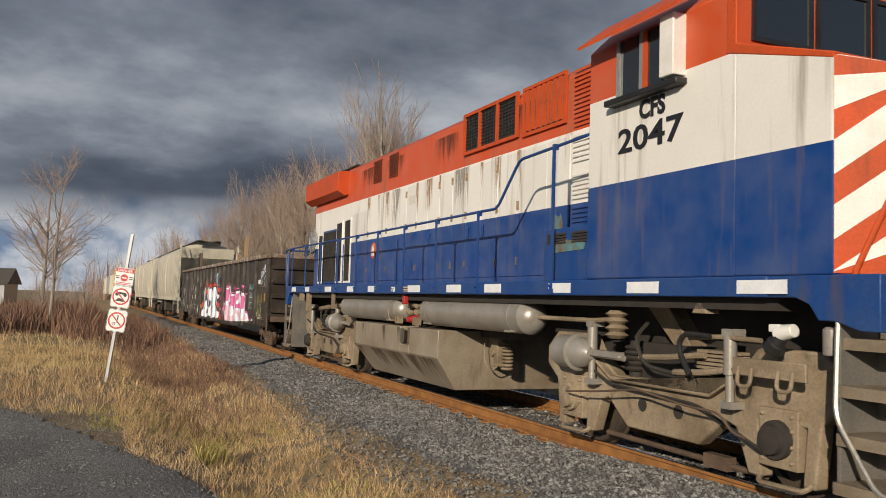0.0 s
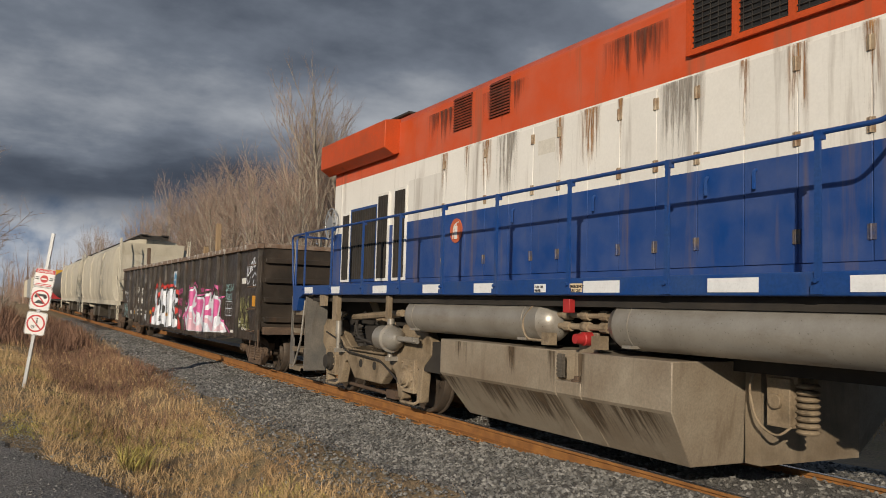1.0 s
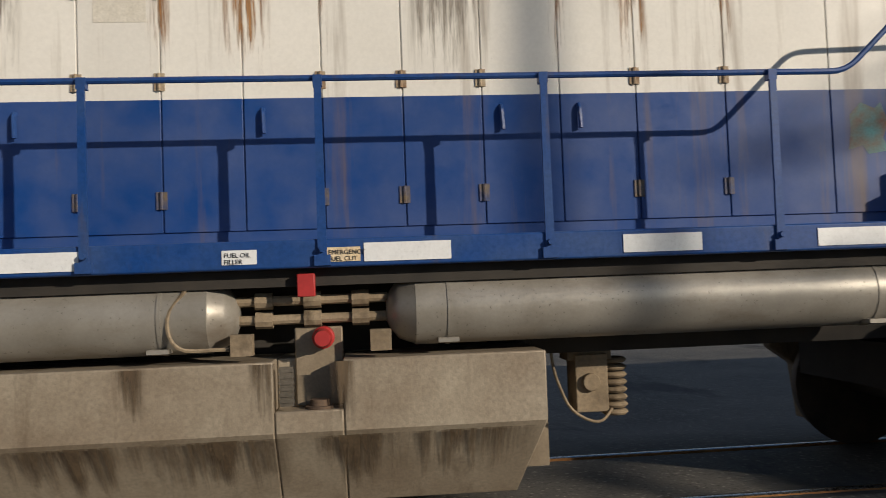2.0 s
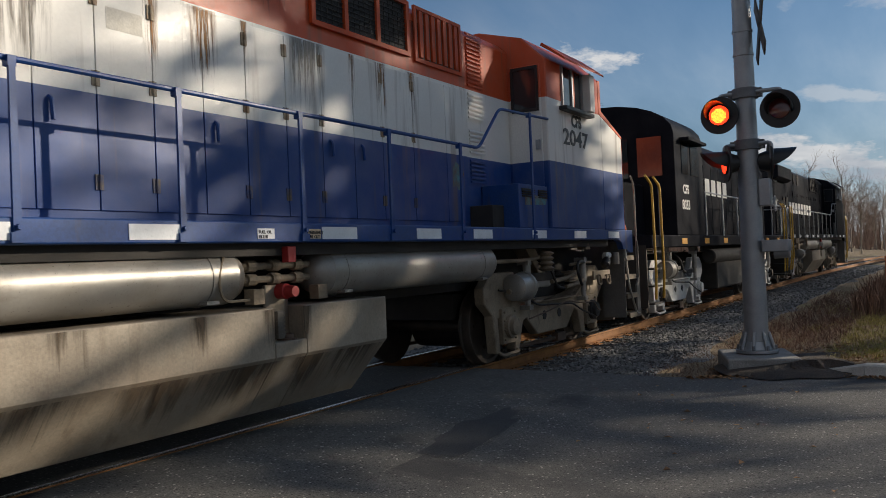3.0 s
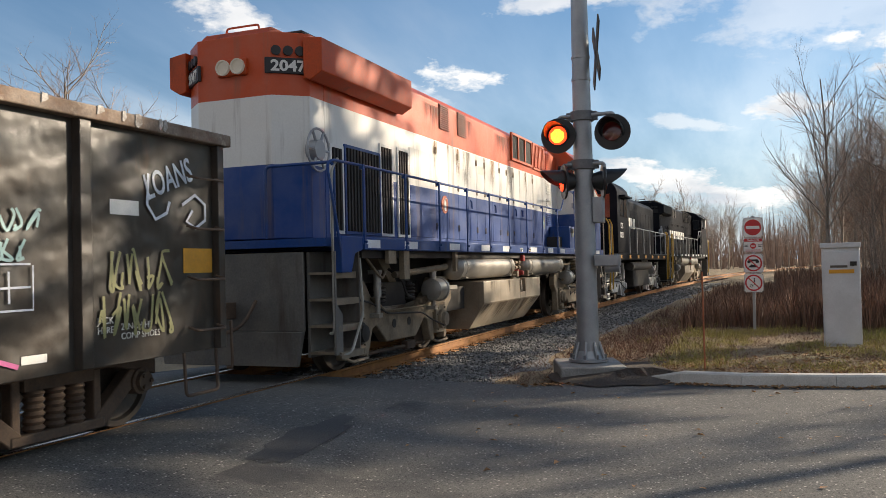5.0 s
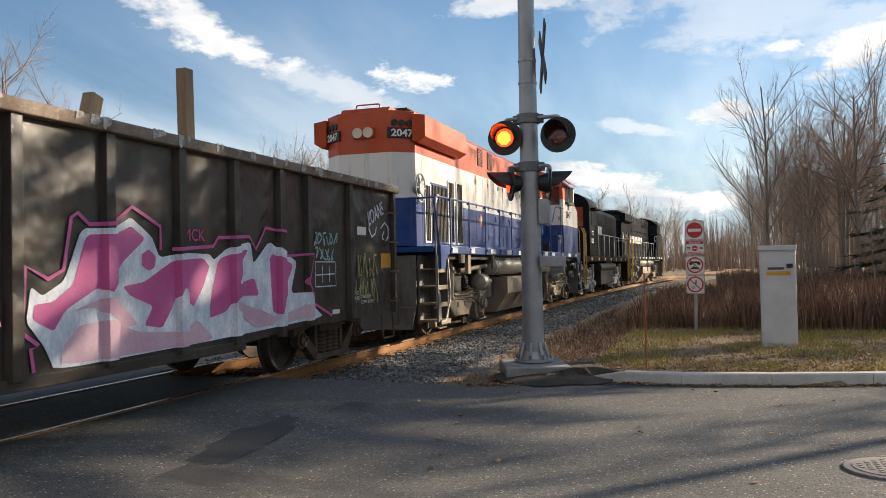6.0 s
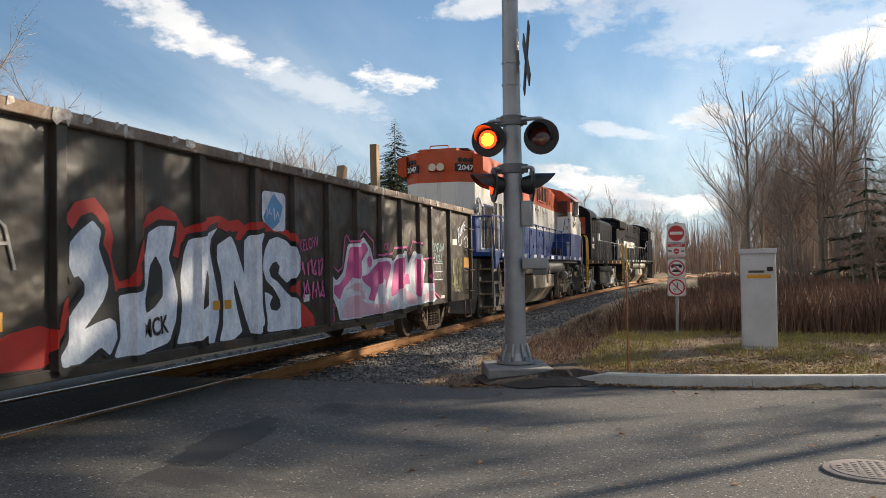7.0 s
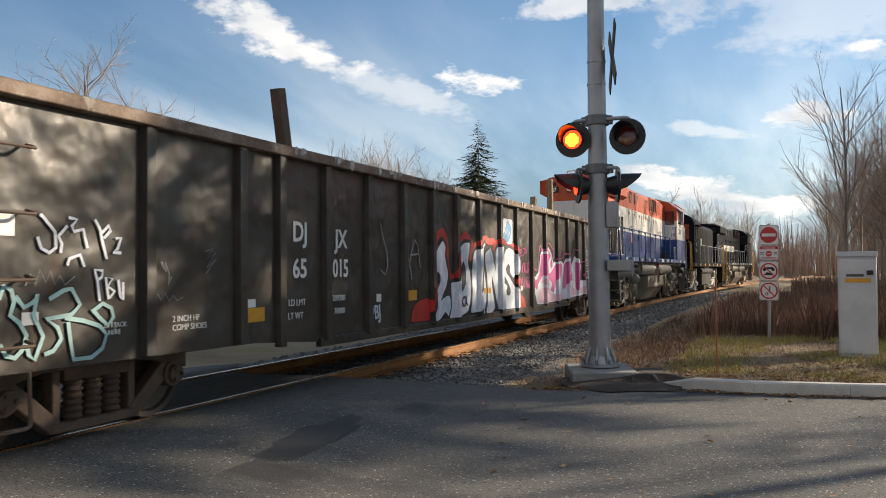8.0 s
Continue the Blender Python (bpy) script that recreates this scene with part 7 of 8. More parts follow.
def road_switcher(cx):
    """Black unit running cab-first behind a low nose, long hood ahead."""
    body = vehicle("locomotive", cx, "black road-switcher locomotive with yellow handrails", "locomotive")
    K = M["black_loco"]
    bm = bmesh.new()
    box(bm, -7.7, 7.7, -1.5, 1.5, 1.45, 1.68)
    part("deck", bm, K, body, bevel=0.01)
    bm = bmesh.new()
    prism(bm, [(-0.88, 1.68), (0.88, 1.68), (0.88, 3.85), (0.7, 4.05), (-0.7, 4.05), (-0.88, 3.85)], "x", -3.6, 7.3)
    part("hood", bm, K, body, "long black hood", 0.03)
    bm = bmesh.new()
    box(bm, -7.2, -5.9, -0.85, 0.85, 1.68, 2.75)
    part("short_hood", bm, K, body, bevel=0.05)
    bm = bmesh.new()
    arc = [(-1.5, 1.68), (1.5, 1.68), (1.5, 3.75)] + [(1.5 * math.cos(a), 3.75 + 0.68 * math.sin(a)) for a in np.linspace(0.25, math.pi - 0.25, 11)] + [(-1.5, 3.75)]
    prism(bm, arc, "x", -5.9, -3.6)
    cab = part("cab", bm, K, body, "round-roofed black cab", 0.02)
    for y0, y1 in ((-1.25, -0.75), (-0.55, 0.55), (0.75, 1.25)):
        bm = bmesh.new()
        box(bm, -5.925, -5.90, y0, y1, 2.9, 3.7)
        part("cab_window", bm, M["cab_glow"] if y1 < 0 else M["glass"], cab, "window with an orange-painted interior" if y1 < 0 else "")
    for x0, x1 in ((-5.4, -4.9), (-4.7, -4.1)):
        bm = bmesh.new()
        box(bm, x0, x1, -1.515, -1.49, 2.95, 3.6)
        part("cab_window", bm, M["glass"], cab)
    bm = bmesh.new()
    box(bm, -5.5, -4.0, -1.7, -1.5, 3.62, 3.68)
    part("sun_visor", bm, K, cab)
    for k in range(13):
        bm = bmesh.new()
        x = -3.5 + k * 0.82
        box(bm, x, x + 0.78, -0.9, -0.87, 1.75, 3.5)
        part("hood_door", bm, K, body, bevel=0.006)
    for x0, x1, z in ((-2.9, 1.9, 2.75),):
        for k in range(7):
            bm = bmesh.new()
            box(bm, x0 + k * 0.66, x0 + k * 0.66 + 0.46, -0.906, -0.899, z, z + 0.42)
            part("lettering_bar", bm, M["white"], body)
    lettering("letters", "CFS", 0.26, M["white"], body, near_side(-5.35, -1.504, 2.55), 0.006, squeeze=1.1)
    lettering("road_number", "8033", 0.28, M["white"], body, near_side(-5.45, -1.504, 2.22), 0.006, squeeze=1.1)
    for x in [-7.0, -5.8] + [(-3.4 + k * 1.7) for k in range(7)]:
        bm = bmesh.new()
        tube(bm, [(x, -1.48, 1.68), (x, -1.48, 2.66)], 0.02, 6)
        part("handrail_post", bm, M["galv"], body)
    bm = bmesh.new()
    tube(bm, [(-3.5, -1.48, 2.66), (7.2, -1.48, 2.66)], 0.018, 6)
    part("handrail", bm, M["galv"], body)
    for x in (-7.55, -7.05, 7.05, 7.55):
        bm = bmesh.new()
        tube(bm, bent([(x, -1.5, 0.5), (x - 0.05, -1.54, 1.0), (x - 0.1, -1.54, 2.6), (x - 0.35, -1.5, 2.75)], 0.1), 0.024, 8)
        part("step_grab_rail", bm, M["yellow"], body, "yellow grab rail")
    for e in (-1, 1):
        bm = bmesh.new()
        for k in range(4):
            box(bm, e * 7.3 - 0.25, e * 7.3 + 0.25, -1.48, -1.1, 0.4 + k * 0.32, 0.43 + k * 0.32)
        box(bm, e * 7.68 - 0.03, e * 7.68 + 0.03, -1.4, 1.4, 0.35, 1.5)
        box(bm, e * 7.6, e * 8.5, -0.12, 0.12, 0.75, 0.98)
        part("steps", bm, M["dark"], body)
    for x in np.arange(-5.6, 6.0, 1.9):
        bm = bmesh.new()
        box(bm, x, x + 0.4, -1.506, -1.499, 1.50, 1.62)
        part("reflector", bm, M["marker"], body)
    bm = bmesh.new()
    box(bm, -2.0, 2.0, -1.35, 1.35, 0.4, 1.3)
    cyl(bm, (-2.6, -1.3, 1.2), (2.4, -1.3, 1.2), 0.17, n=16)
    part("fuel_tank", bm, M["dark"], body, bevel=0.04)
    loco_truck(body, -4.6, M["silver_truck"])
    loco_truck(body, 4.6, M["silver_truck"])


M["cab_glow"] = surface("orange_cab_interior", (0.34, 0.07, 0.03), (0.2, 0.05, 0.03), 2.0, 0.2, 0, 0)
road_switcher(11.0)


# ---- beside the crossing: signal, signs, cabinet, kerb ----
def crossing_signal():
    px, py, g = 12.16, -3.79, -0.03
    sig = thing("crossing_signal", "tall grey steel crossing signal mast with flashing red lamps", "crossing signal", pose(px, py, g) @ Matrix.Diagonal((0.93, 0.93, 0.93, 1)))
    bm = bmesh.new()
    lathe(bm, (0, 0, 0.12), (0, 0, 9.5), [(0, 0.172), (0.5, 0.135), (1, 0.10)], 28)
    mast = part("mast", bm, M["galv"], sig, "tapered galvanised mast")
    for z in (1.62, 2.25, 2.42, 4.35, 4.70):
        bm = bmesh.new()
        lathe(bm, (0, 0, z), (0, 0, z + 0.035), [(0, 0.165 - z * 0.006), (0, 0.175 - z * 0.006), (1, 0.175 - z * 0.006), (1, 0.165 - z * 0.006)], 28)
        part("band", bm, M["galv"], mast)
    bm = bmesh.new()
    lathe(bm, (0, 0, -0.02), (0, 0, 0.14), [(0, 0.30), (0.25, 0.30), (0.3, 0.23), (1, 0.18)], 24)
    flange = part("base_flange", bm, M["galv"], sig)
    for k in range(8):
        a = k * math.tau / 8
        c, d = math.cos(a), math.sin(a)
        bm = bmesh.new()
        cyl(bm, (0.265 * c, 0.265 * d, 0.0), (0.265 * c, 0.265 * d, 0.09), 0.02, n=6)
        part("bolt", bm, M["galv_dark"], flange)
        bm = bmesh.new()
        cyl(bm, (0.25 * c, 0.25 * d, 0.02), (0.17 * c, 0.17 * d, 0.28), 0.024, n=6)
        part("gusset", bm, M["galv"], flange)
    bm = bmesh.new()
    box(bm, -0.72, 0.56, -0.48, 0.50, -0.3, -0.035)
    part("footing", bm, M["old_concrete"], sig, "chipped concrete footing slab", 0.025, pose(0, 0, 0, 0, 0, 19))

    def lamp(at, lit, core, label):
        hd = part("lamp_backplate", lathe(bmesh.new(), (0, 0, 0), (0, 0.03, 0), [(0, 0.272), (0.5, 0.277), (1, 0.272)], 36), M["black"], sig, label, 0, at)
        bm = bmesh.new()
        lathe(bm, (0, -0.02, 0), (0, 0.22, 0), [(0, 0.16), (0.4, 0.15), (1, 0.10)], 24)
        part("lamp_housing", bm, M["black"], hd)
        bm = bmesh.new()
        lathe(bm, (0, -0.01, 0), (0, -0.045, 0), [(0, 0.15), (0.6, 0.14), (0.9, 0.09), (1, 0.02)], 28)
        part("lens", bm, M["lamp_on"] if lit else M["lamp_off"], hd, "glowing red lens" if lit else "dark red lens")
        if lit and core:
            bm = bmesh.new()
            for i in range(-6, 7):
                for j in range(-6, 7):
                    if i * i + j * j < 30:
                        box(bm, i * 0.019 - 0.0075, i * 0.019 + 0.0075, -0.058, -0.044, j * 0.019 - 0.0075 - 0.01, j * 0.019 + 0.0075 - 0.01)
            part("light_cluster", bm, M["lamp_core"], hd, "bright amber-red light cluster")
        bm = bmesh.new()
        rows = []
        for i in range(15):
            a = radians(-20 + i * 220 / 14)
            c, s = math.cos(a) * 0.17, math.sin(a) * 0.17
            reach = 0.34 * max(0.0, math.sin(radians(i * 180 / 14))) ** 0.6 + 0.02
            rows.append([bm.verts.new((c, 0.0, s)), bm.verts.new((c * 1.03, -reach, s * 1.03)), bm.verts.new((c * 1.08, -reach, s * 1.08)), bm.verts.new((c * 1.08, 0.0, s * 1.08))])
        for a, b in zip(rows, rows[1:]):
            for i in range(4):
                j = (i + 1) % 4
                bm.faces.new((a[i], b[i], b[j], a[j]))
        bm.faces.new(rows[0]), bm.faces.new(rows[-1][::-1])
        part("hood", bm, M["black"], hd)
        return hd

    # one pair faces back along the road to the camera, one pair faces the cross street
    lamp(pose(-0.16, 0.35, 3.50, 0, 0, -90), True, True, "lit round signal lamp with black backplate")
    lamp(pose(-0.20, -0.50, 3.49, 0, 0, -90), False, False, "dark round signal lamp with black backplate")
    lamp(pose(-0.10, 0.30, 2.78, 0, 0, 205), True, False, "lit signal lamp seen from the side")
    lamp(pose(0.10, -0.30, 2.78, 0, 0, 18), False, False, "signal lamp turned to the cross street")
    for z, y0, y1, drop in ((3.80, 0.36, -0.51, 3.58), (3.04, 0.32, -0.34, 2.80)):
        bm = bmesh.new()
        tube(bm, bent([(-0.06, y0, drop), (-0.06, y0, z), (-0.06, y1, z), (-0.06, y1, drop)], 0.06), 0.03, 10)
        part("cross_arm", bm, M["galv"], sig)
        bm = bmesh.new()
        lathe(bm, (0, 0, z - 0.08), (0, 0, z + 0.07), [(0, 0.15), (0, 0.185), (1, 0.185), (1, 0.15)], 24)
        for y in (-0.2, 0.2):
            box(bm, -0.05, 0.05, y - 0.04, y + 0.04, z - 0.07, z + 0.06)
        part("arm_clamp", bm, M["galv_dark"], sig, bevel=0.006)
    bm = bmesh.new()
    box(bm, -0.10, 0.12, -0.30, -0.14, 2.12, 2.52)
    part("junction_box", bm, M["galv"], sig, bevel=0.015)
    bm = bmesh.new()
    box(bm, -0.16, 0.16, -0.52, -0.16, 1.45, 1.62)
    lathe(bm, (0.02, -0.30, 1.42), (0.02, -0.52, 1.42), [(0, 0.08), (1, 0.07)], 12)
    part("bell_bracket", bm, M["galv"], sig, bevel=0.01)
    # crossbuck boards, edge on
    for a in (-45, 45):
        bm = bmesh.new()
        box(bm, -0.62, 0.62, -0.012, 0.012, -0.11, 0.11)
        part("crossbuck_board", bm, M["dark_grey"], sig, "crossbuck board seen nearly edge on", 0.01, pose(0.06, -0.24, 4.78, 0, 0, 17) @ pose(0, 0, 0, 0, a, 0))
    return sig


signal = crossing_signal()


def utility_pole(x, y):
    pole = thing("utility_pole", "unseen wooden utility pole, added for its shadow on the crossing", "pole", pose(x, y, ground_height(x, y)))
    bm = bmesh.new()
    cyl(bm, (0, 0, -0.5), (0, 0, 15.0), 0.12, 0.09, 14)
    part("post", bm, M["wood"], pole)
    bm = bmesh.new()
    box(bm, -0.06, 0.06, -1.1, 1.1, 14.3, 14.42)
    part("cross_bar", bm, M["wood"], pole, bevel=0.01)


# out of view; added only to cast a thin shadow over the crossing
utility_pole(21.9, -20.7)


def ring_shape(bm, r0, r1, y, n=36):
    a, b = [bm.verts.new((math.cos(k * math.tau / n) * r0, y, math.sin(k * math.tau / n) * r0)) for k in range(n)], [bm.verts.new((math.cos(k * math.tau / n) * r1, y, math.sin(k * math.tau / n) * r1)) for k in range(n)]
    for i in range(n):
        j = (i + 1) % n
        bm.faces.new((a[i], a[j], b[j], b[i]))


def sign_plate(post, z, w, h, kind):
    """A flat sign on its post; the face looks along -y of the post's own space."""
    bm = bmesh.new()
    c = 0.035
    pts = [(-w / 2 + c, -h / 2), (w / 2 - c, -h / 2), (w / 2, -h / 2 + c), (w / 2, h / 2 - c), (w / 2 - c, h / 2), (-w / 2 + c, h / 2), (-w / 2, h / 2 - c), (-w / 2, -h / 2 + c)]
    prism(bm, pts, "y", -0.034, -0.030)
    p = part("sign_plate", bm, M["sign_white"], post, at=pose(0, 0, z))
    edge = bmesh.new()
    for (x0, z0), (x1, z1) in zip(pts, pts[1:] + pts[:1]):
        tube(edge, [(x0 * 0.96, -0.036, z0 * 0.96), (x1 * 0.96, -0.036, z1 * 0.96)], 0.004, 4)
    part("border", edge, M["ink"], p)
    if kind == "stop_entry":
        part("disc", cyl(bmesh.new(), (0, -0.034, 0), (0, -0.037, 0), w * 0.43, n=36), M["red_sign"], p)
        part("bar", box(bmesh.new(), -w * 0.34, w * 0.34, -0.040, -0.036, -h * 0.075, h * 0.075), M["sign_white"], p)
    elif kind == "danger":
        part("heading", box(bmesh.new(), -w * 0.46, w * 0.46, -0.037, -0.034, h * 0.24, h * 0.45), M["red_sign"], p)
        lettering("letters", "DANGER", h * 0.2, M["sign_white"], p, pose(0, -0.039, h * 0.275, 90), align="CENTER")
        part("disc", cyl(bmesh.new(), (0, -0.034, -h * 0.06), (0, -0.037, -h * 0.06), h * 0.2, n=28), M["red_sign"], p)
        part("bar", box(bmesh.new(), -h * 0.13, h * 0.13, -0.040, -0.036, -h * 0.1, -h * 0.03), M["sign_white"], p)
        bm = bmesh.new()
        for s in (-1, 1):
            for k in range(2):
                box(bm, s * w * 0.34 - w * 0.09, s * w * 0.34 + w * 0.09, -0.036, -0.034, -h * (0.02 + 0.1 * k), h * (0.03 - 0.1 * k))
        part("text_bar", bm, M["ink"], p)
        bm = bmesh.new()
        for k in range(2):
            box(bm, -w * 0.38, w * 0.38, -0.036, -0.034, -h * (0.36 + 0.08 * k), -h * (0.32 + 0.08 * k))
        part("text_bar", bm, M["red_sign"], p)
    else:
        bm = bmesh.new()
        if kind == "vehicles":
            for x in (-0.22, 0.2):
                cyl(bm, (x * w, -0.034, -h * 0.05 + h * 0.14), (x * w, -0.036, -h * 0.05 + h * 0.14), w * 0.09, n=14)
            box(bm, -w * 0.24, w * 0.22, -0.036, -0.034, h * 0.10, h * 0.2)
            prism(bm, [(-w * 0.28, -h * 0.22), (w * 0.26, -h * 0.22), (w * 0.18, -h * 0.12), (-w * 0.1, -h * 0.06)], "y", -0.034, -0.036)
        else:
            ring_shape(bm, w * 0.06, w * 0.085, -0.036, 16)
            for v in bm.verts:
                v.co.x -= w * 0.12
                v.co.z -= h * 0.16
            tube(bm, [(-w * 0.12, -0.036, -h * 0.16), (w * 0.06, -0.036, -h * 0.08), (w * 0.14, -0.036, -h * 0.16)], 0.006, 4)
            box(bm, w * 0.0, w * 0.07, -0.036, -0.034, h * 0.02, h * 0.16)
            cyl(bm, (w * 0.035, -0.034, h * 0.21), (w * 0.035, -0.036, h * 0.21), w * 0.04, n=12)
        part("pictogram", bm, M["ink"], p)
        bm = bmesh.new()
        ring_shape(bm, w * 0.36, w * 0.44, -0.0385)
        part("ring", bm, M["red_sign"], p)
        part("slash", box(bmesh.new(), -w * 0.38, w * 0.38, -0.0400, -0.0388, -w * 0.03, w * 0.03), M["red_sign"], p, at=pose(0, 0, 0, 0, 45, 0))
    return p


M["sign_white"] = surface("sign_sheeting", (0.76, 0.75, 0.74), (0.68, 0.67, 0.66), 5.0, 0.4, 0, 0.0, 50, speck=0.05)
M["red_sign"] = surface("red_sign_print", (0.52, 0.03, 0.035), (0.45, 0.03, 0.03), 5.0, 0.4, 0, 0.0, 50, speck=0.05)


def sign_post(at, tall, plates, label):
    post = thing("sign_post", label, "sign", at)
    bm = bmesh.new()
    box(bm, -0.03, 0.03, -0.03, -0.005, -0.4, tall), box(bm, -0.03, -0.02, -0.005, 0.025, -0.4, tall), box(bm, 0.02, 0.03, -0.005, 0.025, -0.4, tall)
    part("post", bm, M["galv"], post, "perforated steel post", 0.003)
    for z, w, h, k in plates:
        sign_plate(post, z, w, h, k)
    return post


sign_post(pose(18.8, -5.92, -0.15, 0, 0.6, -92), 2.42, ((2.18, 0.39, 0.42, "stop_entry"), (1.81, 0.39, 0.30, "danger"), (1.43, 0.39, 0.40, "vehicles"), (1.02, 0.39, 0.40, "walkers")), "steel post with no-entry, danger and prohibition signs")
sign_post(pose(-17.89, -5.62, -0.27, 0, 7.0, 72), 2.95, ((2.08, 0.38, 0.36, "danger"), (1.68, 0.38, 0.44, "vehicles"), (1.20, 0.38, 0.44, "walkers")), "leaning steel post with danger and prohibition signs")


def equipment_cabinet():
    cab = thing("equipment_cabinet", "grey steel railway equipment cabinet standing in the grass", "cabinet", pose(15.75, -7.38, -0.14, 0, 0, -4))
    bm = bmesh.new()
    box(bm, -0.30, 0.55, -0.29, 0.29, 0.0, 1.66)
    part("body", bm, M["cabinet"], cab, bevel=0.012)
    bm = bmesh.new()
    prism(bm, [(-0.33, 1.66), (0.58, 1.66), (0.58, 1.70), (-0.33, 1.745)], "y", -0.31, 0.31)
    part("lid", bm, M["cabinet"], cab, bevel=0.008)
    bm = bmesh.new()
    box(bm, -0.312, -0.30, -0.27, 0.27, 0.06, 1.60)
    door = part("door", bm, M["cabinet"], cab, bevel=0.006)
    part("label_plate", box(bmesh.new(), -0.317, -0.312, -0.20, 0.18, 1.235, 1.30), M["marker"], door, "yellow warning label")
    part("number_bar", box(bmesh.new(), -0.316, -0.312, -0.10, 0.16, 1.33, 1.37), M["dark_grey"], door)
    bm = bmesh.new()
    box(bm, -0.335, -0.312, -0.24, -0.14, 1.36, 1.43)
    lathe(bm, (-0.312, -0.18, 1.38), (-0.36, -0.18, 1.38), [(0, 0.03), (1, 0.025)], 10)
    part("lock", bm, M["dark"], door)
    # vent holes drawn as black dots, their inner shade given by colour
    bm = bmesh.new()
    for z in (1.40, 1.46, 1.52, 0.15, 0.21):
        for x in (-0.12, 0.0, 0.12):
            cyl(bm, (x, 0.288, z), (x, 0.293, z), 0.014, n=8)
    part("vent_hole", bm, M["dark"], cab)


M["cabinet"] = surface("light_grey_cabinet", (0.60, 0.61, 0.62), (0.50, 0.51, 0.52), 2.5, 0.5, 0.0, 0.03, 50, speck=0.06)
equipment_cabinet()


def build_kerb():
    kerb = thing("kerb", "pale concrete kerb with a rounded end", "kerb", kind="structure")
    line = KERB_LINE[3:-1]
    for i, ((x0, y0), (x1, y1)) in enumerate(zip(line, line[1:])):
        n = max(1, round(math.hypot(x1 - x0, y1 - y0) / 1.2))
        for k in range(n):
            a, b = Vector((x0 + (x1 - x0) * k / n, y0 + (y1 - y0) * k / n, 0)), Vector((x0 + (x1 - x0) * (k + 1) / n, y0 + (y1 - y0) * (k + 1) / n, 0))
            d = (b - a).normalized()
            q = Vector((d.y, -d.x, 0))
            q = -q if q.x < 0 else q
            top = [-0.17 if i == 0 else -0.085, -0.085]
            bm = bmesh.new()
            v = []
            for p, h in ((a + d * 0.004, top[0]), (b - d * 0.004, top[1])):
                v.append([bm.verts.new((*(p + q * u).xy, z)) for u, z in ((0, -0.35), (0.02, h - 0.02), (0.04, h), (0.18, h), (0.18, -0.35))])
            bm.faces.new(v[0]), bm.faces.new(v[1][::-1])
            for m in range(5):
                j = (m + 1) % 5
                bm.faces.new((v[0][m], v[1][m], v[1][j], v[0][j]))
            part("kerb_stone", bm, M["concrete"], kerb)


build_kerb()
bm = bmesh.new()
cyl(bm, (0, 0, -0.3), (0, 0, 1.35), 0.012, n=8)
stake = thing("marker_stake", "thin orange marker stake in the verge", "stake", pose(12.04, -5.41, -0.14, 0, -1, 0))
part("rod", bm, surface("faded_orange_rod", (0.5, 0.16, 0.07), None, 5, 0.6, 0, 0), stake)
M["worn_iron"] = surface("worn_iron", (0.30, 0.26, 0.235), (0.20, 0.175, 0.16), 6.0, 0.7, 0.1, 0.3, 60, speck=0.3)
cover = thing("manhole_cover", "round worn iron manhole cover set in the asphalt", "manhole cover", pose(7.12, -7.60, -0.228))
bm = bmesh.new()
lathe(bm, (0, 0, -0.02), (0, 0, 0.012), [(0, 0.36), (0.9, 0.36), (1, 0.35)], 40)
part("frame_ring", bm, M["worn_iron"], cover)
bm = bmesh.new()
lathe(bm, (0, 0, 0), (0, 0, 0.018), [(0, 0.30), (0.9, 0.30), (1, 0.29)], 40)
for k in range(-4, 5):
    for j in range(-4, 5):
        if k * k + j * j < 18:
            box(bm, k * 0.06 - 0.015, k * 0.06 + 0.015, j * 0.06 - 0.015, j * 0.06 + 0.015, 0.018, 0.022)
part("lid", bm, M["worn_iron"], cover)


def motions():
    times = [k * 0.25 for k in range(33)]
    for ob, cx in MOVERS:
        rows = []
        for t in times:
            x = cx + travelled(t)
            rows.append((t, pose(x, line_y(x), 0, 0, 0, math.degrees(-(x - 30) / 600) if x > 30 else 0)))
        walk(ob, rows)
    for ob, x, r in WHEELS:
        walk(ob, [(k * 0.1, pose(x, 0, r, 0, math.degrees((travelled(k * 0.1) - travelled(0)) / r), 0)) for k in range(81)])


# ---- ballast, gravel, grass ----
def quick_mesh(name, verts, faces, material, label, category):
    me = bpy.data.meshes.new(name)
    me.from_pydata(verts, [], faces)
    me.materials.append(material)
    return tagged(new(name, me), label, category, kind="stuff")


def build_ballast():
    for x0, x1, foot in ((-70, ROAD_A + 0.3, -2.55), (9.3, 60, -2.75)):
        nx, ys = int((x1 - x0) / 0.4), np.linspace(foot, 2.75, 28)
        verts = []
        for i in range(nx + 1):
            x = x0 + (x1 - x0) * i / nx
            for y in ys:
                e = 0.35 * noise.noise(Vector((x * 0.5, y, 4))) if y < foot + 0.15 or y > 2.6 else 0
                z = max(ground_height(x, y + line_y(x)) + 0.015, -0.23 if abs(y) < 1.5 else -9)
                verts.append((x, y + e + line_y(x), z + 0.012 * noise.noise(Vector((x * 3, y * 3, 0))) - (0.03 if y < foot + 0.15 or y > 2.6 else 0)))
        k = len(ys)
        faces = [(i * k + j, (i + 1) * k + j, (i + 1) * k + j + 1, i * k + j + 1) for i in range(nx) for j in range(k - 1)]
        ob = sheet_part("ballast_bed", verts, faces, M["gravel"])
        tagged(ob, "grey crushed-stone ballast bed", "ballast", kind="structure")


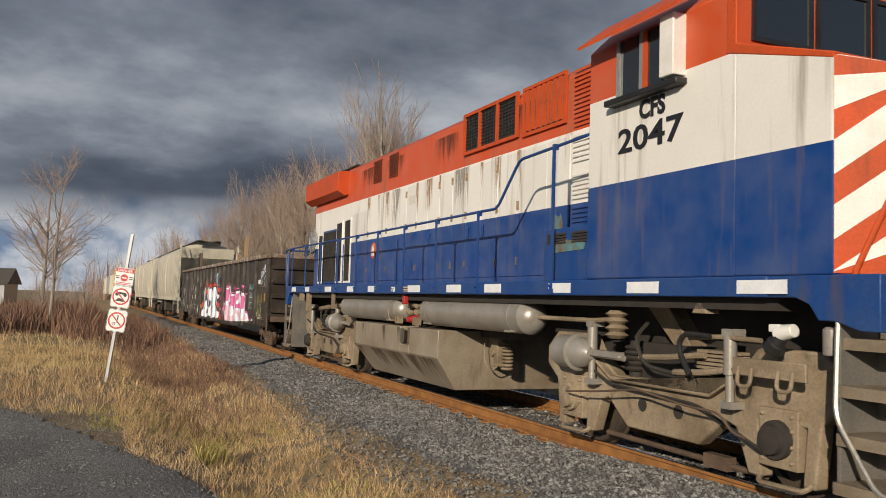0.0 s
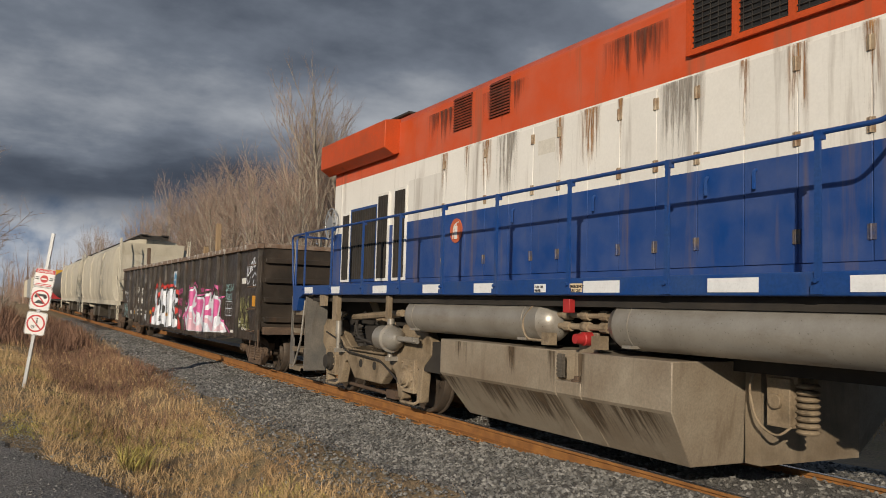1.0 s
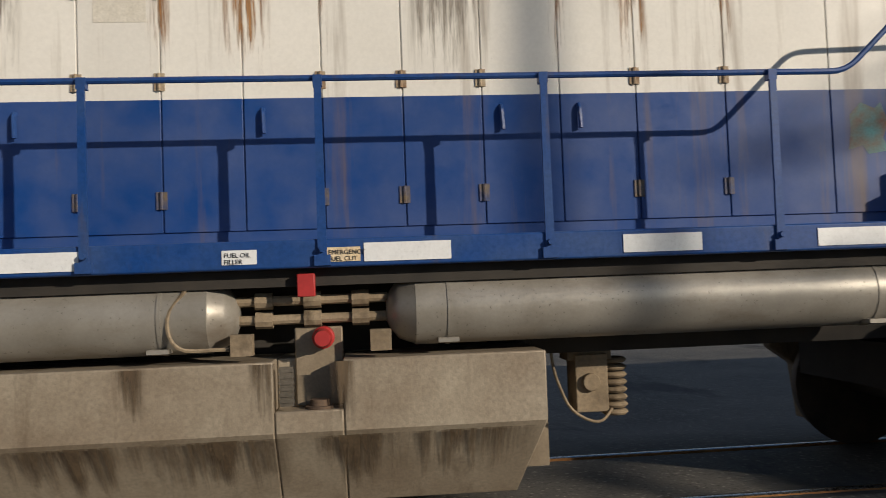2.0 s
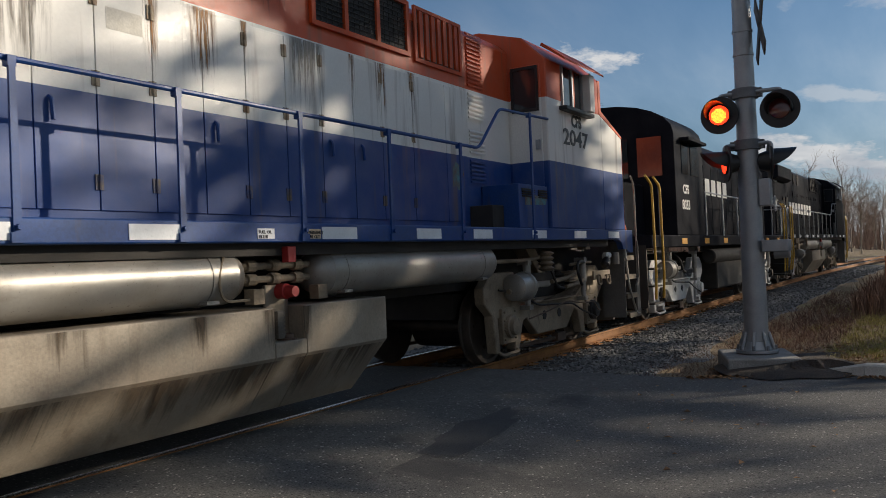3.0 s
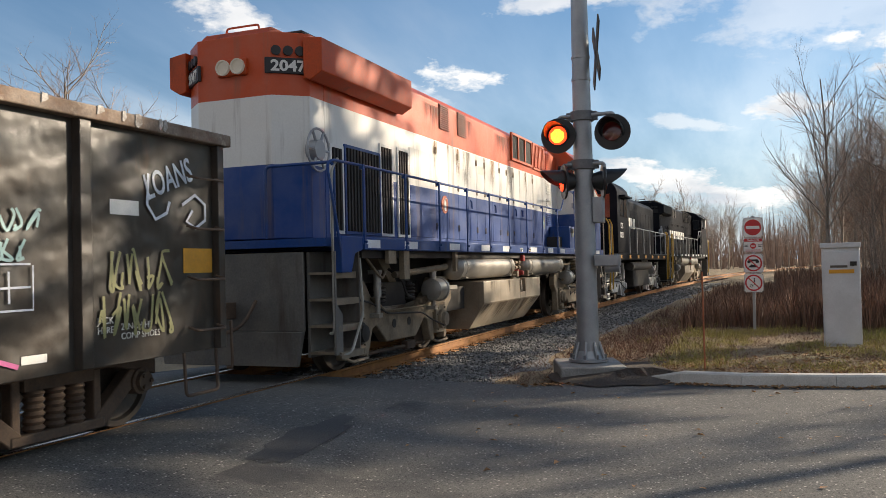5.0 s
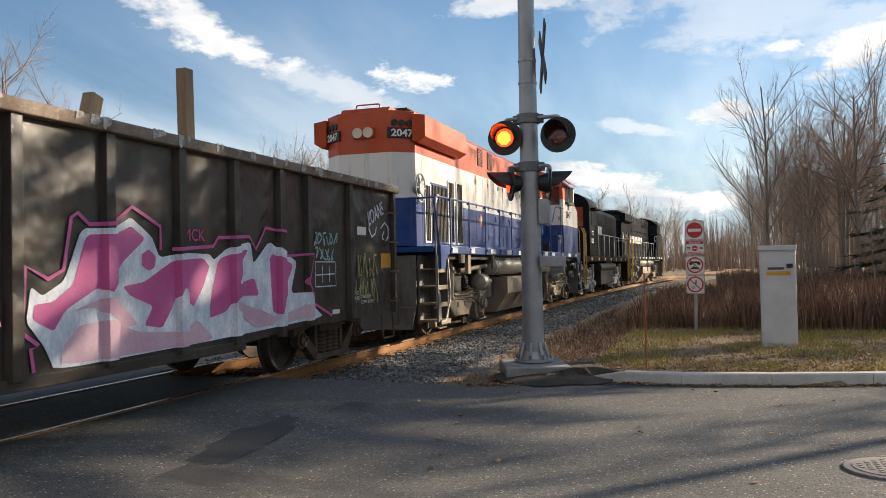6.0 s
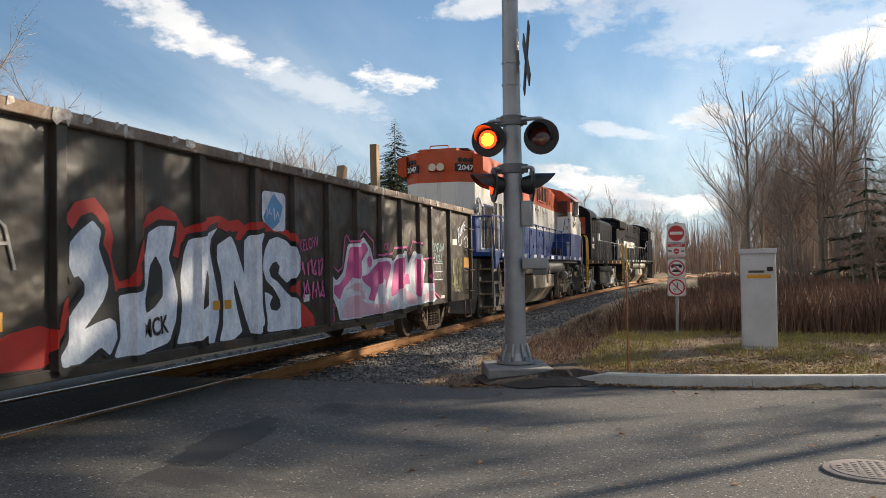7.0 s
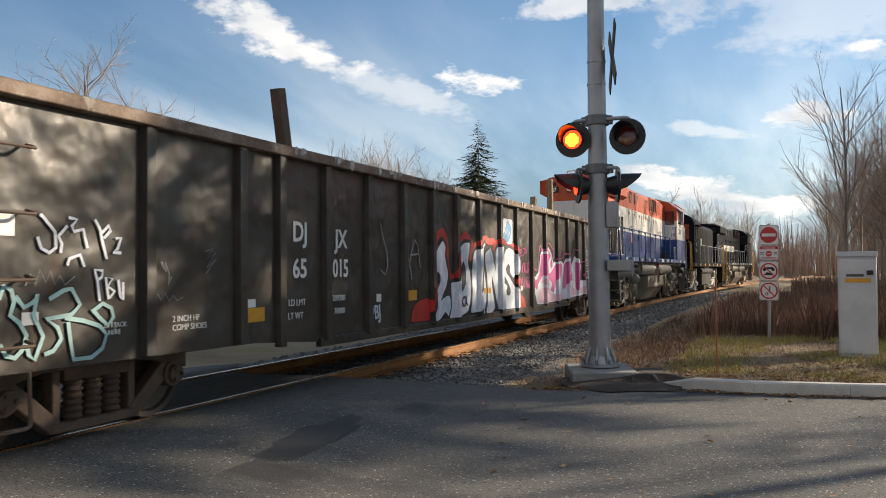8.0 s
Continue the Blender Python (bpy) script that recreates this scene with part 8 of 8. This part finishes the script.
def scatter_stones(name, zones, seed, label):
    """Loose stones, each a rough eight-sided lump."""
    rng = np.random.default_rng(seed)
    base = np.array([(1, 0, 0), (-1, 0, 0), (0, 1, 0), (0, -1, 0), (0, 0, 1), (0, 0, -1)], float)
    tri = np.array([(0, 2, 4), (2, 1, 4), (1, 3, 4), (3, 0, 4), (2, 0, 5), (1, 2, 5), (3, 1, 5), (0, 3, 5)])
    verts, faces = [], []
    for x0, x1, y0, y1, count, size in zones:
        for k in range(count):
            x, y = rng.uniform(x0, x1), rng.uniform(y0, y1)
            if ROAD_A - 0.1 < x < road_edge(y) + 0.05:
                continue
            y += line_y(x)
            z = max(ground_height(x, y), -0.23 if abs(y - line_y(x)) < 1.5 else -9)
            s = size * rng.uniform(0.5, 1.25)
            p = base * rng.uniform(0.55, 1.1, (6, 1)) * s * np.array([1.0, rng.uniform(0.6, 1), rng.uniform(0.5, 0.8)])
            a, b = rng.uniform(0, 6.28), rng.uniform(-0.6, 0.6)
            ca, sa, cb, sb = math.cos(a), math.sin(a), math.cos(b), math.sin(b)
            p = p @ np.array([[1, 0, 0], [0, cb, -sb], [0, sb, cb]]).T @ np.array([[ca, -sa, 0], [sa, ca, 0], [0, 0, 1]]).T
            n0 = len(verts)
            verts.extend((p + (x, y, z + 0.022)).tolist())
            faces.extend((tri + n0).tolist())
    quick_mesh(name, verts, faces, M["stone"], label, "ballast")


def in_gravel(x, y):
    """The gravel lot beside the road."""
    edge = -4.75 - max(0.0, -8.0 - x) * 0.40 + 0.35 * noise.noise(Vector((x * 0.6, 0, 8)))
    return x < ROAD_A + 1.5 and y < edge


def build_gravel_lot():
    xs, ys = np.arange(-24, ROAD_A + 1.5, 0.14), np.arange(-20, -4.2, 0.14)
    verts, index, faces = [], {}, []
    for i, x in enumerate(xs):
        for j, y in enumerate(ys):
            if in_gravel(x, y):
                index[i, j] = len(verts)
                verts.append((x, y, ground_height(x, y) + 0.022 + 0.01 * noise.noise(Vector((x * 2, y * 2, 0)))))
    for (i, j) in index:
        q = [(i, j), (i + 1, j), (i + 1, j + 1), (i, j + 1)]
        if all(k in index for k in q):
            faces.append([index[k] for k in q])
    ob = sheet_part("gravel_lot", verts, faces, M["gravel"])
    tagged(ob, "grey gravel lot beside the road", "gravel", kind="structure")


def blades(name, zones, material, seed, label, category, keep=None):
    """Standing blades: each a bent sliver, in tufts."""
    rng = np.random.default_rng(seed)
    verts, faces = [], []
    for x0, x1, y0, y1, tufts, per, low, high, spread, lean in zones:
        for k in range(tufts):
            x, y = rng.uniform(x0, x1), rng.uniform(y0, y1)
            if keep and not keep(x, y):
                continue
            z = ground_height(x, y) - 0.02
            tall = rng.uniform(low, high)
            for b in range(per):
                a = rng.uniform(0, 6.283)
                r = spread * rng.uniform(0, 1)
                bx, by = x + r * math.cos(a), y + r * math.sin(a)
                h, w = tall * rng.uniform(0.6, 1.1), max(0.003, tall * rng.uniform(0.012, 0.022))
                f = rng.uniform(0, 6.283)
                ux, uy = math.cos(f) * w, math.sin(f) * w
                dx, dy = lean * h * rng.normal(), lean * h * rng.normal()
                n0 = len(verts)
                verts += [(bx - ux, by - uy, z), (bx + ux, by + uy, z), (bx + dx * 0.4 + ux * 0.8, by + dy * 0.4 + uy * 0.8, z + h * 0.55), (bx + dx * 0.4 - ux * 0.8, by + dy * 0.4 - uy * 0.8, z + h * 0.55), (bx + dx, by + dy, z + h * 0.95)]
                faces += [(n0, n0 + 1, n0 + 2, n0 + 3), (n0 + 3, n0 + 2, n0 + 4)]
    quick_mesh(name, verts, faces, material, label, category)


def verge(x, y):
    return not in_gravel(x, y) and not (ROAD_A - 0.3 < x < ROAD_B + 0.2 and abs(y) < 60)


def greenish(x, y):
    return verge(x, y) and noise.noise(Vector((x * 0.35, y * 0.35, 5))) > 0.0


def beyond_kerb(x, y):
    return x > road_edge(y) + 0.2


def lawn(x, y):
    return beyond_kerb(x, y) and noise.noise(Vector((x * 0.7, y * 0.7, 3))) + 0.5 * noise.noise(Vector((x * 2.5, y * 2.5, 6))) > -0.12


build_ballast()
build_gravel_lot()
scatter_stones("ballast_stones", ((-14, ROAD_A, -2.35, -0.82, 9500, 0.034), (-14, ROAD_A, -3.2, -2.35, 1700, 0.028), (-26, -14, -2.5, -0.82, 4200, 0.040), (-26, -14, -3.1, -2.5, 500, 0.036), (-45, -26, -2.6, -0.82, 2600, 0.052), (-14, ROAD_A, -0.66, 2.3, 4200, 0.036), (-26, -14, -0.66, 2.2, 1200, 0.045),
                                  (9.6, 18, -2.6, -0.82, 3600, 0.038), (18, 34, -2.6, -0.82, 2600, 0.046), (34, 58, -2.6, -0.82, 1800, 0.06), (9.6, 24, -0.66, 2.6, 3200, 0.042)), 5, "loose grey crushed stones along the rails")
scatter_stones("gravel_stones", ((-15, -7.0, -7.8, -4.7, 6000, 0.017), (-8, ROAD_A - 0.3, -8, -4.7, 1200, 0.016), (-15, -4.5, -4.6, -2.6, 500, 0.03)), 6, "small loose gravel stones")
blades("dry_grass", ((-15, -4.2, -3.0, -2.3, 300, 5, 0.03, 0.10, 0.10, 0.9), (-15, -4.2, -5.6, -3.0, 3000, 7, 0.06, 0.20, 0.07, 0.6), (-28, -13, -8.5, -2.9, 3300, 7, 0.08, 0.26, 0.10, 0.5), (-60, -28, -13, -2.4, 2600, 6, 0.12, 0.35, 0.16, 0.4), (-30, -8, 2.4, 8, 900, 6, 0.2, 0.5, 0.15, 0.4)), M["straw"], 11, "dry straw-coloured grass in the ditch", "grass", verge)
blades("green_grass", ((-14, -4.2, -6.0, -3.3, 2400, 7, 0.05, 0.14, 0.06, 0.5), (-30, -13, -10, -4.6, 3200, 6, 0.05, 0.15, 0.10, 0.5), (-60, -30, -22, -5, 2200, 6, 0.08, 0.2, 0.2, 0.5)), M["green_grass"], 12, "yellow-green grass along the gravel edge", "grass", greenish)
blades("grass_clump", ((-10.6, -10.2, -4.8, -4.45, 14, 10, 0.28, 0.42, 0.10, 0.5),), M["green_grass"], 13, "tall green grass clump at the ditch edge", "grass")
blades("brown_weeds", ((-26, -12, -4.9, -3.0, 380, 7, 0.12, 0.34, 0.08, 0.4), (-32, -18, -5.0, -2.7, 1300, 8, 0.12, 0.34, 0.14, 0.4), (-62, -32, -6.6, -2.9, 1500, 8, 0.3, 0.9, 0.2, 0.28), (-62, -36, -9.5, -5.5, 900, 9, 0.5, 1.5, 0.25, 0.25)), M["reed"], 14, "brown dead weeds beside the track", "weeds", verge)
blades("verge_grass", ((12, 19, -14, -4.6, 7500, 6, 0.05, 0.18, 0.08, 0.5), (17, 24, -9, -3.6, 1200, 6, 0.08, 0.2, 0.1, 0.5)), M["green_grass"], 15, "short green and yellow verge grass behind the kerb", "grass", lawn)
blades("verge_litter", ((10.4, 20, -12, -2.5, 9000, 5, 0.03, 0.12, 0.10, 0.9), (14, 30, -4.6, -2.9, 900, 6, 0.1, 0.3, 0.1, 0.6)), M["reed"], 16, "brown leaf litter and dead stalks in the verge", "grass", beyond_kerb)
blades("dead_reeds", ((18.8, 30, -18, -6.6, 5200, 8, 0.5, 1.10, 0.12, 0.16), (19, 36, -6.8, -4.4, 1400, 7, 0.35, 0.85, 0.14, 0.2), (30, 60, -26, -6.5, 2800, 7, 0.6, 1.3, 0.25, 0.16)), M["reed"], 17, "dense dark-brown dead reeds beyond the verge", "reeds")


def fallen_leaves():
    """Curled leaves blown along the kerb and over the bare soil by the signal."""
    g = np.random.default_rng(41)
    verts, faces = [], []
    for k in range(5200):
        y = g.uniform(-14, -3.2)
        side = g.uniform()
        if side < 0.25:
            x, z = road_edge(y) - abs(g.normal()) * 0.10 - 0.03, 0.008
            z += -0.03 - 0.20 * ease(abs(y - line_y(x)), 1.0, 3.6)
        elif side < 0.97:
            x = road_edge(y) + 0.25 + abs(g.normal()) * 1.5
            z = ground_height(x, y) + 0.02
        else:
            x, y = g.uniform(2, 11), g.uniform(-10, -3)
            if x > road_edge(y):
                continue
            z = -0.03 - 0.20 * ease(abs(y - line_y(x)), 1.0, 3.6) + 0.008
        s, a = g.uniform(0.015, 0.045), g.uniform(0, 6.28)
        u, v = np.array((math.cos(a), math.sin(a), 0)) * s, np.array((-math.sin(a), math.cos(a), 0)) * s * 0.6
        p = np.array((x, y, z))
        lift = np.array((0, 0, s * g.uniform(0.1, 0.7)))
        n0 = len(verts)
        verts += [tuple(p - u), tuple(p + v + lift), tuple(p + u), tuple(p - v + lift * 0.6)]
        faces += [(n0, n0 + 1, n0 + 2), (n0, n0 + 2, n0 + 3)]
    quick_mesh("fallen_leaves", verts, faces, M["fallen_leaf"], "brown fallen leaves along the kerb and verge", "leaves")


def bare_soil():
    """Worn dark soil round the signal's footing."""
    verts, faces = [(11.95, -4.25, max(ground_height(11.95, -4.25), -0.23) + 0.05)], []
    for r in range(1, 7):
        for k in range(40):
            a = k * math.tau / 40
            q = r / 6 * (1 + 0.35 * noise.noise(Vector((math.cos(a) * 1.6, math.sin(a) * 1.6, 9))))
            x, y = 11.95 + 1.15 * q * math.cos(a), -4.25 + 0.85 * q * math.sin(a)
            on_road = -0.03 - 0.20 * ease(abs(y), 1.0, 3.6)
            base = on_road if x < road_edge(y) else max(ground_height(x, y), on_road)
            verts.append((x, y, base + 0.09 * (1 - (r / 6) ** 2) + 0.012 + 0.02 * noise.noise(Vector((x * 4, y * 4, 1))) * (1 - r / 6)))
    for k in range(40):
        j = (k + 1) % 40
        faces.append((0, 1 + k, 1 + j))
        for r in range(5):
            faces.append((1 + r * 40 + k, 1 + (r + 1) * 40 + k, 1 + (r + 1) * 40 + j, 1 + r * 40 + j))
    ob = sheet_part("bare_soil", verts, faces, M["dark_soil"])
    tagged(ob, "dark bare soil round the signal footing", "soil", kind="structure")


fallen_leaves()
bare_soil()


# ---- trees ----
def branch_mesh(trunk, twigs, base, way, length, radius, level, rng, spread, up, counts):
    """A tapered limb that divides into finer ones."""
    seg = (6, 3, 3, 2)[level]
    pts = [base]
    d = way.copy()
    for i in range(seg):
        d = (d + Vector((rng.uniform(-1, 1), rng.uniform(-1, 1), rng.uniform(-1, 1))) * (0.06 if level == 0 else 0.20) + Vector((0, 0, up * 0.12))).normalized()
        pts.append(pts[-1] + d * length / seg)
    tube(trunk if level < 2 else twigs, pts, radius, (7, 5, 3, 3)[level], radius * (0.25 if level == 0 else 0.3))
    if level >= len(counts):
        return
    for k in range(counts[level]):
        s = rng.uniform(0.30 if level == 0 else 0.15, 1.0) * seg
        i = min(int(s), seg - 1)
        p = pts[i].lerp(pts[i + 1], s - i)
        a = rng.uniform(0, math.tau)
        side = d.orthogonal().normalized()
        side.rotate(Matrix.Rotation(a, 3, d))
        w = (d * rng.uniform(0.35, 0.9) + side * spread * rng.uniform(0.6, 1.1) + Vector((0, 0, up * 0.3))).normalized()
        branch_mesh(trunk, twigs, p, w, length * rng.uniform(0.30, 0.48) * (1.25 - 0.55 * s / seg), radius * (0.36 if level == 0 else 0.45) * (1.15 - 0.6 * s / seg), level + 1, rng, spread, up, counts)


def bare_tree(name, seed, tall, radius, spread, up, counts, bark, label, at):
    rng = random.Random(seed)
    ob = thing(name, label, "tree", at)
    trunk, twigs = bmesh.new(), bmesh.new()
    branch_mesh(trunk, twigs, Vector((0, 0, -0.3)), Vector((rng.uniform(-0.05, 0.05), rng.uniform(-0.05, 0.05), 1)), tall, radius, 0, rng, spread, up, counts)
    part("trunk", trunk, bark, ob)
    part("crown", twigs, M["twig"], ob)
    return ob


def spruce(seed, tall, wide, label, at, dense=1.0, low=0.07, name="spruce_tree", stem=0.014):
    rng = random.Random(seed)
    ob = thing(name, label, "tree", at)
    bm = bmesh.new()
    cyl(bm, (0, 0, -0.3), (0, 0, tall * 0.97), tall * stem, 0.02, 7)
    part("trunk", bm, M["bark"], ob)
    verts, faces = [], []
    levels = int(tall * 3.2 * dense * (1 - low))
    for i in range(levels):
        s = (i + 0.5) / levels
        z = tall * (low + (1 - low) * s)
        r = wide * (1 - s) ** 0.85 * rng.uniform(0.75, 1.1) + 0.12
        n = max(5, int(11 * (1 - s * 0.5)))
        for k in range(n):
            a = rng.uniform(0, math.tau)
            q = r * rng.uniform(0.75, 1.1)
            for j in range(7):
                u = (j + 1) / 7
                for side in (-1, 1):
                    b = a + side * rng.uniform(0.05, 0.30)
                    p = Vector((math.cos(a) * q * u, math.sin(a) * q * u, z - q * 0.28 * u + q * 0.1 * u * u))
                    w = Vector((math.cos(b), math.sin(b), rng.uniform(-0.55, 0.15))) * q * 0.26
                    c = Vector((-math.sin(a), math.cos(a), rng.uniform(-0.3, 0.3))) * q * 0.055
                    n0 = len(verts)
                    verts += [tuple(p - c), tuple(p + c), tuple(p + w)]
                    faces.append((n0, n0 + 1, n0 + 2))
    crown = sheet_part("crown", verts, faces, M["needle"], ob)
    return ob


kinds = [
    bare_tree("bare_tree", 1, 9.6, 0.10, 0.62, 0.6, (20, 9, 6), M["bark"], "tall bare grey-brown tree with fine twigs", pose(40, -8.6, -0.2)),
    bare_tree("bare_tree", 2, 9.0, 0.12, 0.85, 0.5, (20, 9, 6), M["bark"], "bare grey-brown tree with a wide crown", pose(47, -12.5, -0.2)),
    bare_tree("birch_tree", 3, 11.0, 0.10, 0.5, 0.9, (22, 8, 5), M["birch"], "slender pale bare birch", pose(-63, 11.5, -0.2)),
    bare_tree("birch_tree", 4, 9.5, 0.09, 0.55, 0.9, (22, 8, 5), M["birch"], "slender pale bare birch", pose(-70, 12, -0.2)),
    bare_tree("shrub", 5, 3.2, 0.05, 0.9, 0.7, (16, 8, 5), M["bark"], "bare reddish-brown shrub in the rough verge", pose(-46, -6.0, -0.3)),
]
for k, ob in enumerate(kinds):
    tagged(ob, group="bare trees")
# two young trees on the lawn
bare_tree("bare_tree", 21, 7.8, 0.13, 1.0, 0.45, (24, 9, 6), M["bark"], "young bare tree with a broad vase-shaped crown on the lawn", pose(-51, -8.1, -0.3))
bare_tree("bare_tree", 22, 6.8, 0.09, 0.9, 0.5, (20, 8, 6), M["bark"], "young bare tree with a slim trunk on the lawn", pose(-39.5, -7.3, -0.3))
rng = random.Random(77)


def grove(spots, lo, hi, which):
    for x, y in spots:
        k = rng.choice(which)
        s = rng.uniform(lo, hi)
        ob = copy_thing(kinds[k], pose(0, 0, 0))
        ob.matrix_basis = pose(x, y, ground_height(x, y), 0, 0, rng.uniform(0, 360)) @ Matrix.Diagonal((s, s, s, 1))


# beyond the track, behind the freight cars
grove([(-52 - k * 3.0 + rng.uniform(-1.5, 1.5), 9.5 + rng.uniform(0, 9)) for k in range(44)], 1.0, 1.4, (0, 1, 2, 2, 3, 3))
grove([(-50 - k * 1.2 + rng.uniform(-1, 1), 8.5 + rng.uniform(0, 7)) for k in range(40)], 0.95, 1.35, (2, 3, 3, 1))
grove([(-70 - k * 4 + rng.uniform(-2, 2), 20 + rng.uniform(0, 16)) for k in range(26)], 1.1, 1.45, (0, 1, 2, 3))
grove([(-60 - k * 4 + rng.uniform(-1, 1), 6.5 + rng.uniform(0, 3)) for k in range(14)], 0.5, 0.8, (1, 4, 2))
grove([(-44 - k * 2.2 + rng.uniform(-1, 1), -5.2 - rng.uniform(0, 3.2)) for k in range(22)], 0.5, 0.95, (4,))
# right of the line ahead
grove([(41 + rng.uniform(0, 26), -10.5 - rng.uniform(0, 14)) for k in range(30)], 0.6, 1.1, (0, 1, 1, 3))
grove([(x, line_y(x) - 6.5 - rng.uniform(0, 9)) for x in (70 + rng.uniform(0, 110) for k in range(46))], 0.7, 1.15, (0, 1, 3))
grove([(62 + rng.uniform(0, 60), -12 - rng.uniform(0, 26)) for k in range(18)], 0.95, 1.3, (0, 1, 1))
grove([(33 + rng.uniform(0, 22), -8.8 - rng.uniform(0, 9)) for k in range(26)], 0.5, 0.95, (4,))
grove([(x, line_y(x) + 6 + rng.uniform(0, 16)) for x in (92 + rng.uniform(0, 100) for k in range(34))], 0.8, 1.1, (0, 1, 3))
grove([(36 + rng.uniform(0, 26), -14.5 - rng.uniform(0, 12)) for k in range(17)], 0.95, 1.45, (0, 1, 1, 3))
grove([(32 + rng.uniform(0, 14), -11.5 - rng.uniform(0, 9)) for k in range(16)], 0.8, 1.3, (4,))
# left of the line ahead
grove([(20.5, 14.5), (25.5, 17.0), (17.5, 18)], 0.78, 0.9, (0, 1))
grove([(58 + rng.uniform(0, 22), 22 + rng.uniform(0, 10)) for k in range(12)], 1.05, 1.3, (0, 1))
for x, y, h, w, seed in ((72, 20, 15.5, 4.6, 31), (78, 22.5, 14.5, 4.4, 32), (46, -16.5, 9.5, 2.6, 38), (52, -21, 12, 2.8, 39)):
    spruce(seed, h, w, "dark green spruce standing among bare trees", pose(x, y, ground_height(x, y)), 2.0)
spruce(40, 6.8, 2.1, "loose green pine among bare trees", pose(37.5, -13.0, ground_height(37.5, -13.0)), 0.75, 0.12, "pine_tree")
# unseen tall pines behind the camera's right shoulder, added to shade the crossing
for k, (x, y, h, low) in enumerate(((24.3, -17.8, 17.5, 0.50), (25.6, -17.0, 15.0, 0.44), (27.3, -17.2, 16.5, 0.42), (29.6, -22.0, 18.0, 0.50))):
    spruce(70 + k, h, 3.2, "unseen tall pine with a bare lower trunk, added to shade the train", pose(x, y, ground_height(x, y)), 0.95, low, "pine_tree", 0.007)
# unseen low spruces, added to shade the road but not the train
for k, (x, y, h) in enumerate(((17.6, -21.0, 8.2), (20.4, -22.2, 8.6), (23.2, -21.2, 8.0), (25.6, -22.6, 8.4), (28.0, -20.8, 8.2), (31.0, -21.6, 9.0))):
    spruce(90 + k, h, 2.2, "unseen low dense spruce, added to shade the road", pose(x, y, ground_height(x, y)), 1.6, 0.05)


def far_woods():
    """The distant wood line, past counting."""
    g = np.random.default_rng(3)
    verts, faces = [], []
    for k in range(4000):
        a = g.uniform(0, math.tau)
        d = g.uniform(150, 330)
        x, y = d * math.cos(a), d * math.sin(a)
        if (x < 0 and abs(y + 6) < 3) or (x < -60 and -60 < y < -6):
            continue
        h = g.uniform(7, 14)
        for j in range(16):
            r = g.uniform(-2.4, 2.4)
            t = (-math.sin(a) * r, math.cos(a) * r)
            e = g.uniform(-1.6, 1.6)
            w = g.uniform(0.04, 0.13)
            n0 = len(verts)
            verts += [(x + t[0] * 0.3 - math.sin(a) * -w, y + t[1] * 0.3 + math.cos(a) * -w, -1), (x + t[0] * 0.3 - math.sin(a) * w, y + t[1] * 0.3 + math.cos(a) * w, -1), (x + t[0] - math.sin(a) * e, y + t[1] + math.cos(a) * e, h * g.uniform(0.6, 1.0))]
            faces.append((n0, n0 + 1, n0 + 2))
    quick_mesh("far_woods", verts, faces, M["twig"], "distant line of bare brown woods", "woods")


far_woods()


def distant_house():
    h = thing("house", "low grey house with a dark pitched roof beyond the lawn", "house", pose(-112, -19.5, -0.5, 0, 0, 82))
    bm = bmesh.new()
    box(bm, -6, 6, -3.5, 3.5, 0, 2.6)
    wall = part("wall", bm, M["galv"], h)
    bm = bmesh.new()
    prism(bm, [(-3.9, 2.5), (3.9, 2.5), (0, 4.4)], "x", -6.4, 6.4)
    part("roof", bm, M["dark_grey"], h)
    for x in (-4, -1, 2.5):
        bm = bmesh.new()
        box(bm, x, x + 1.2, -3.56, -3.48, 1.0, 2.1)
        part("window", bm, M["white"], h)


distant_house()


motions()
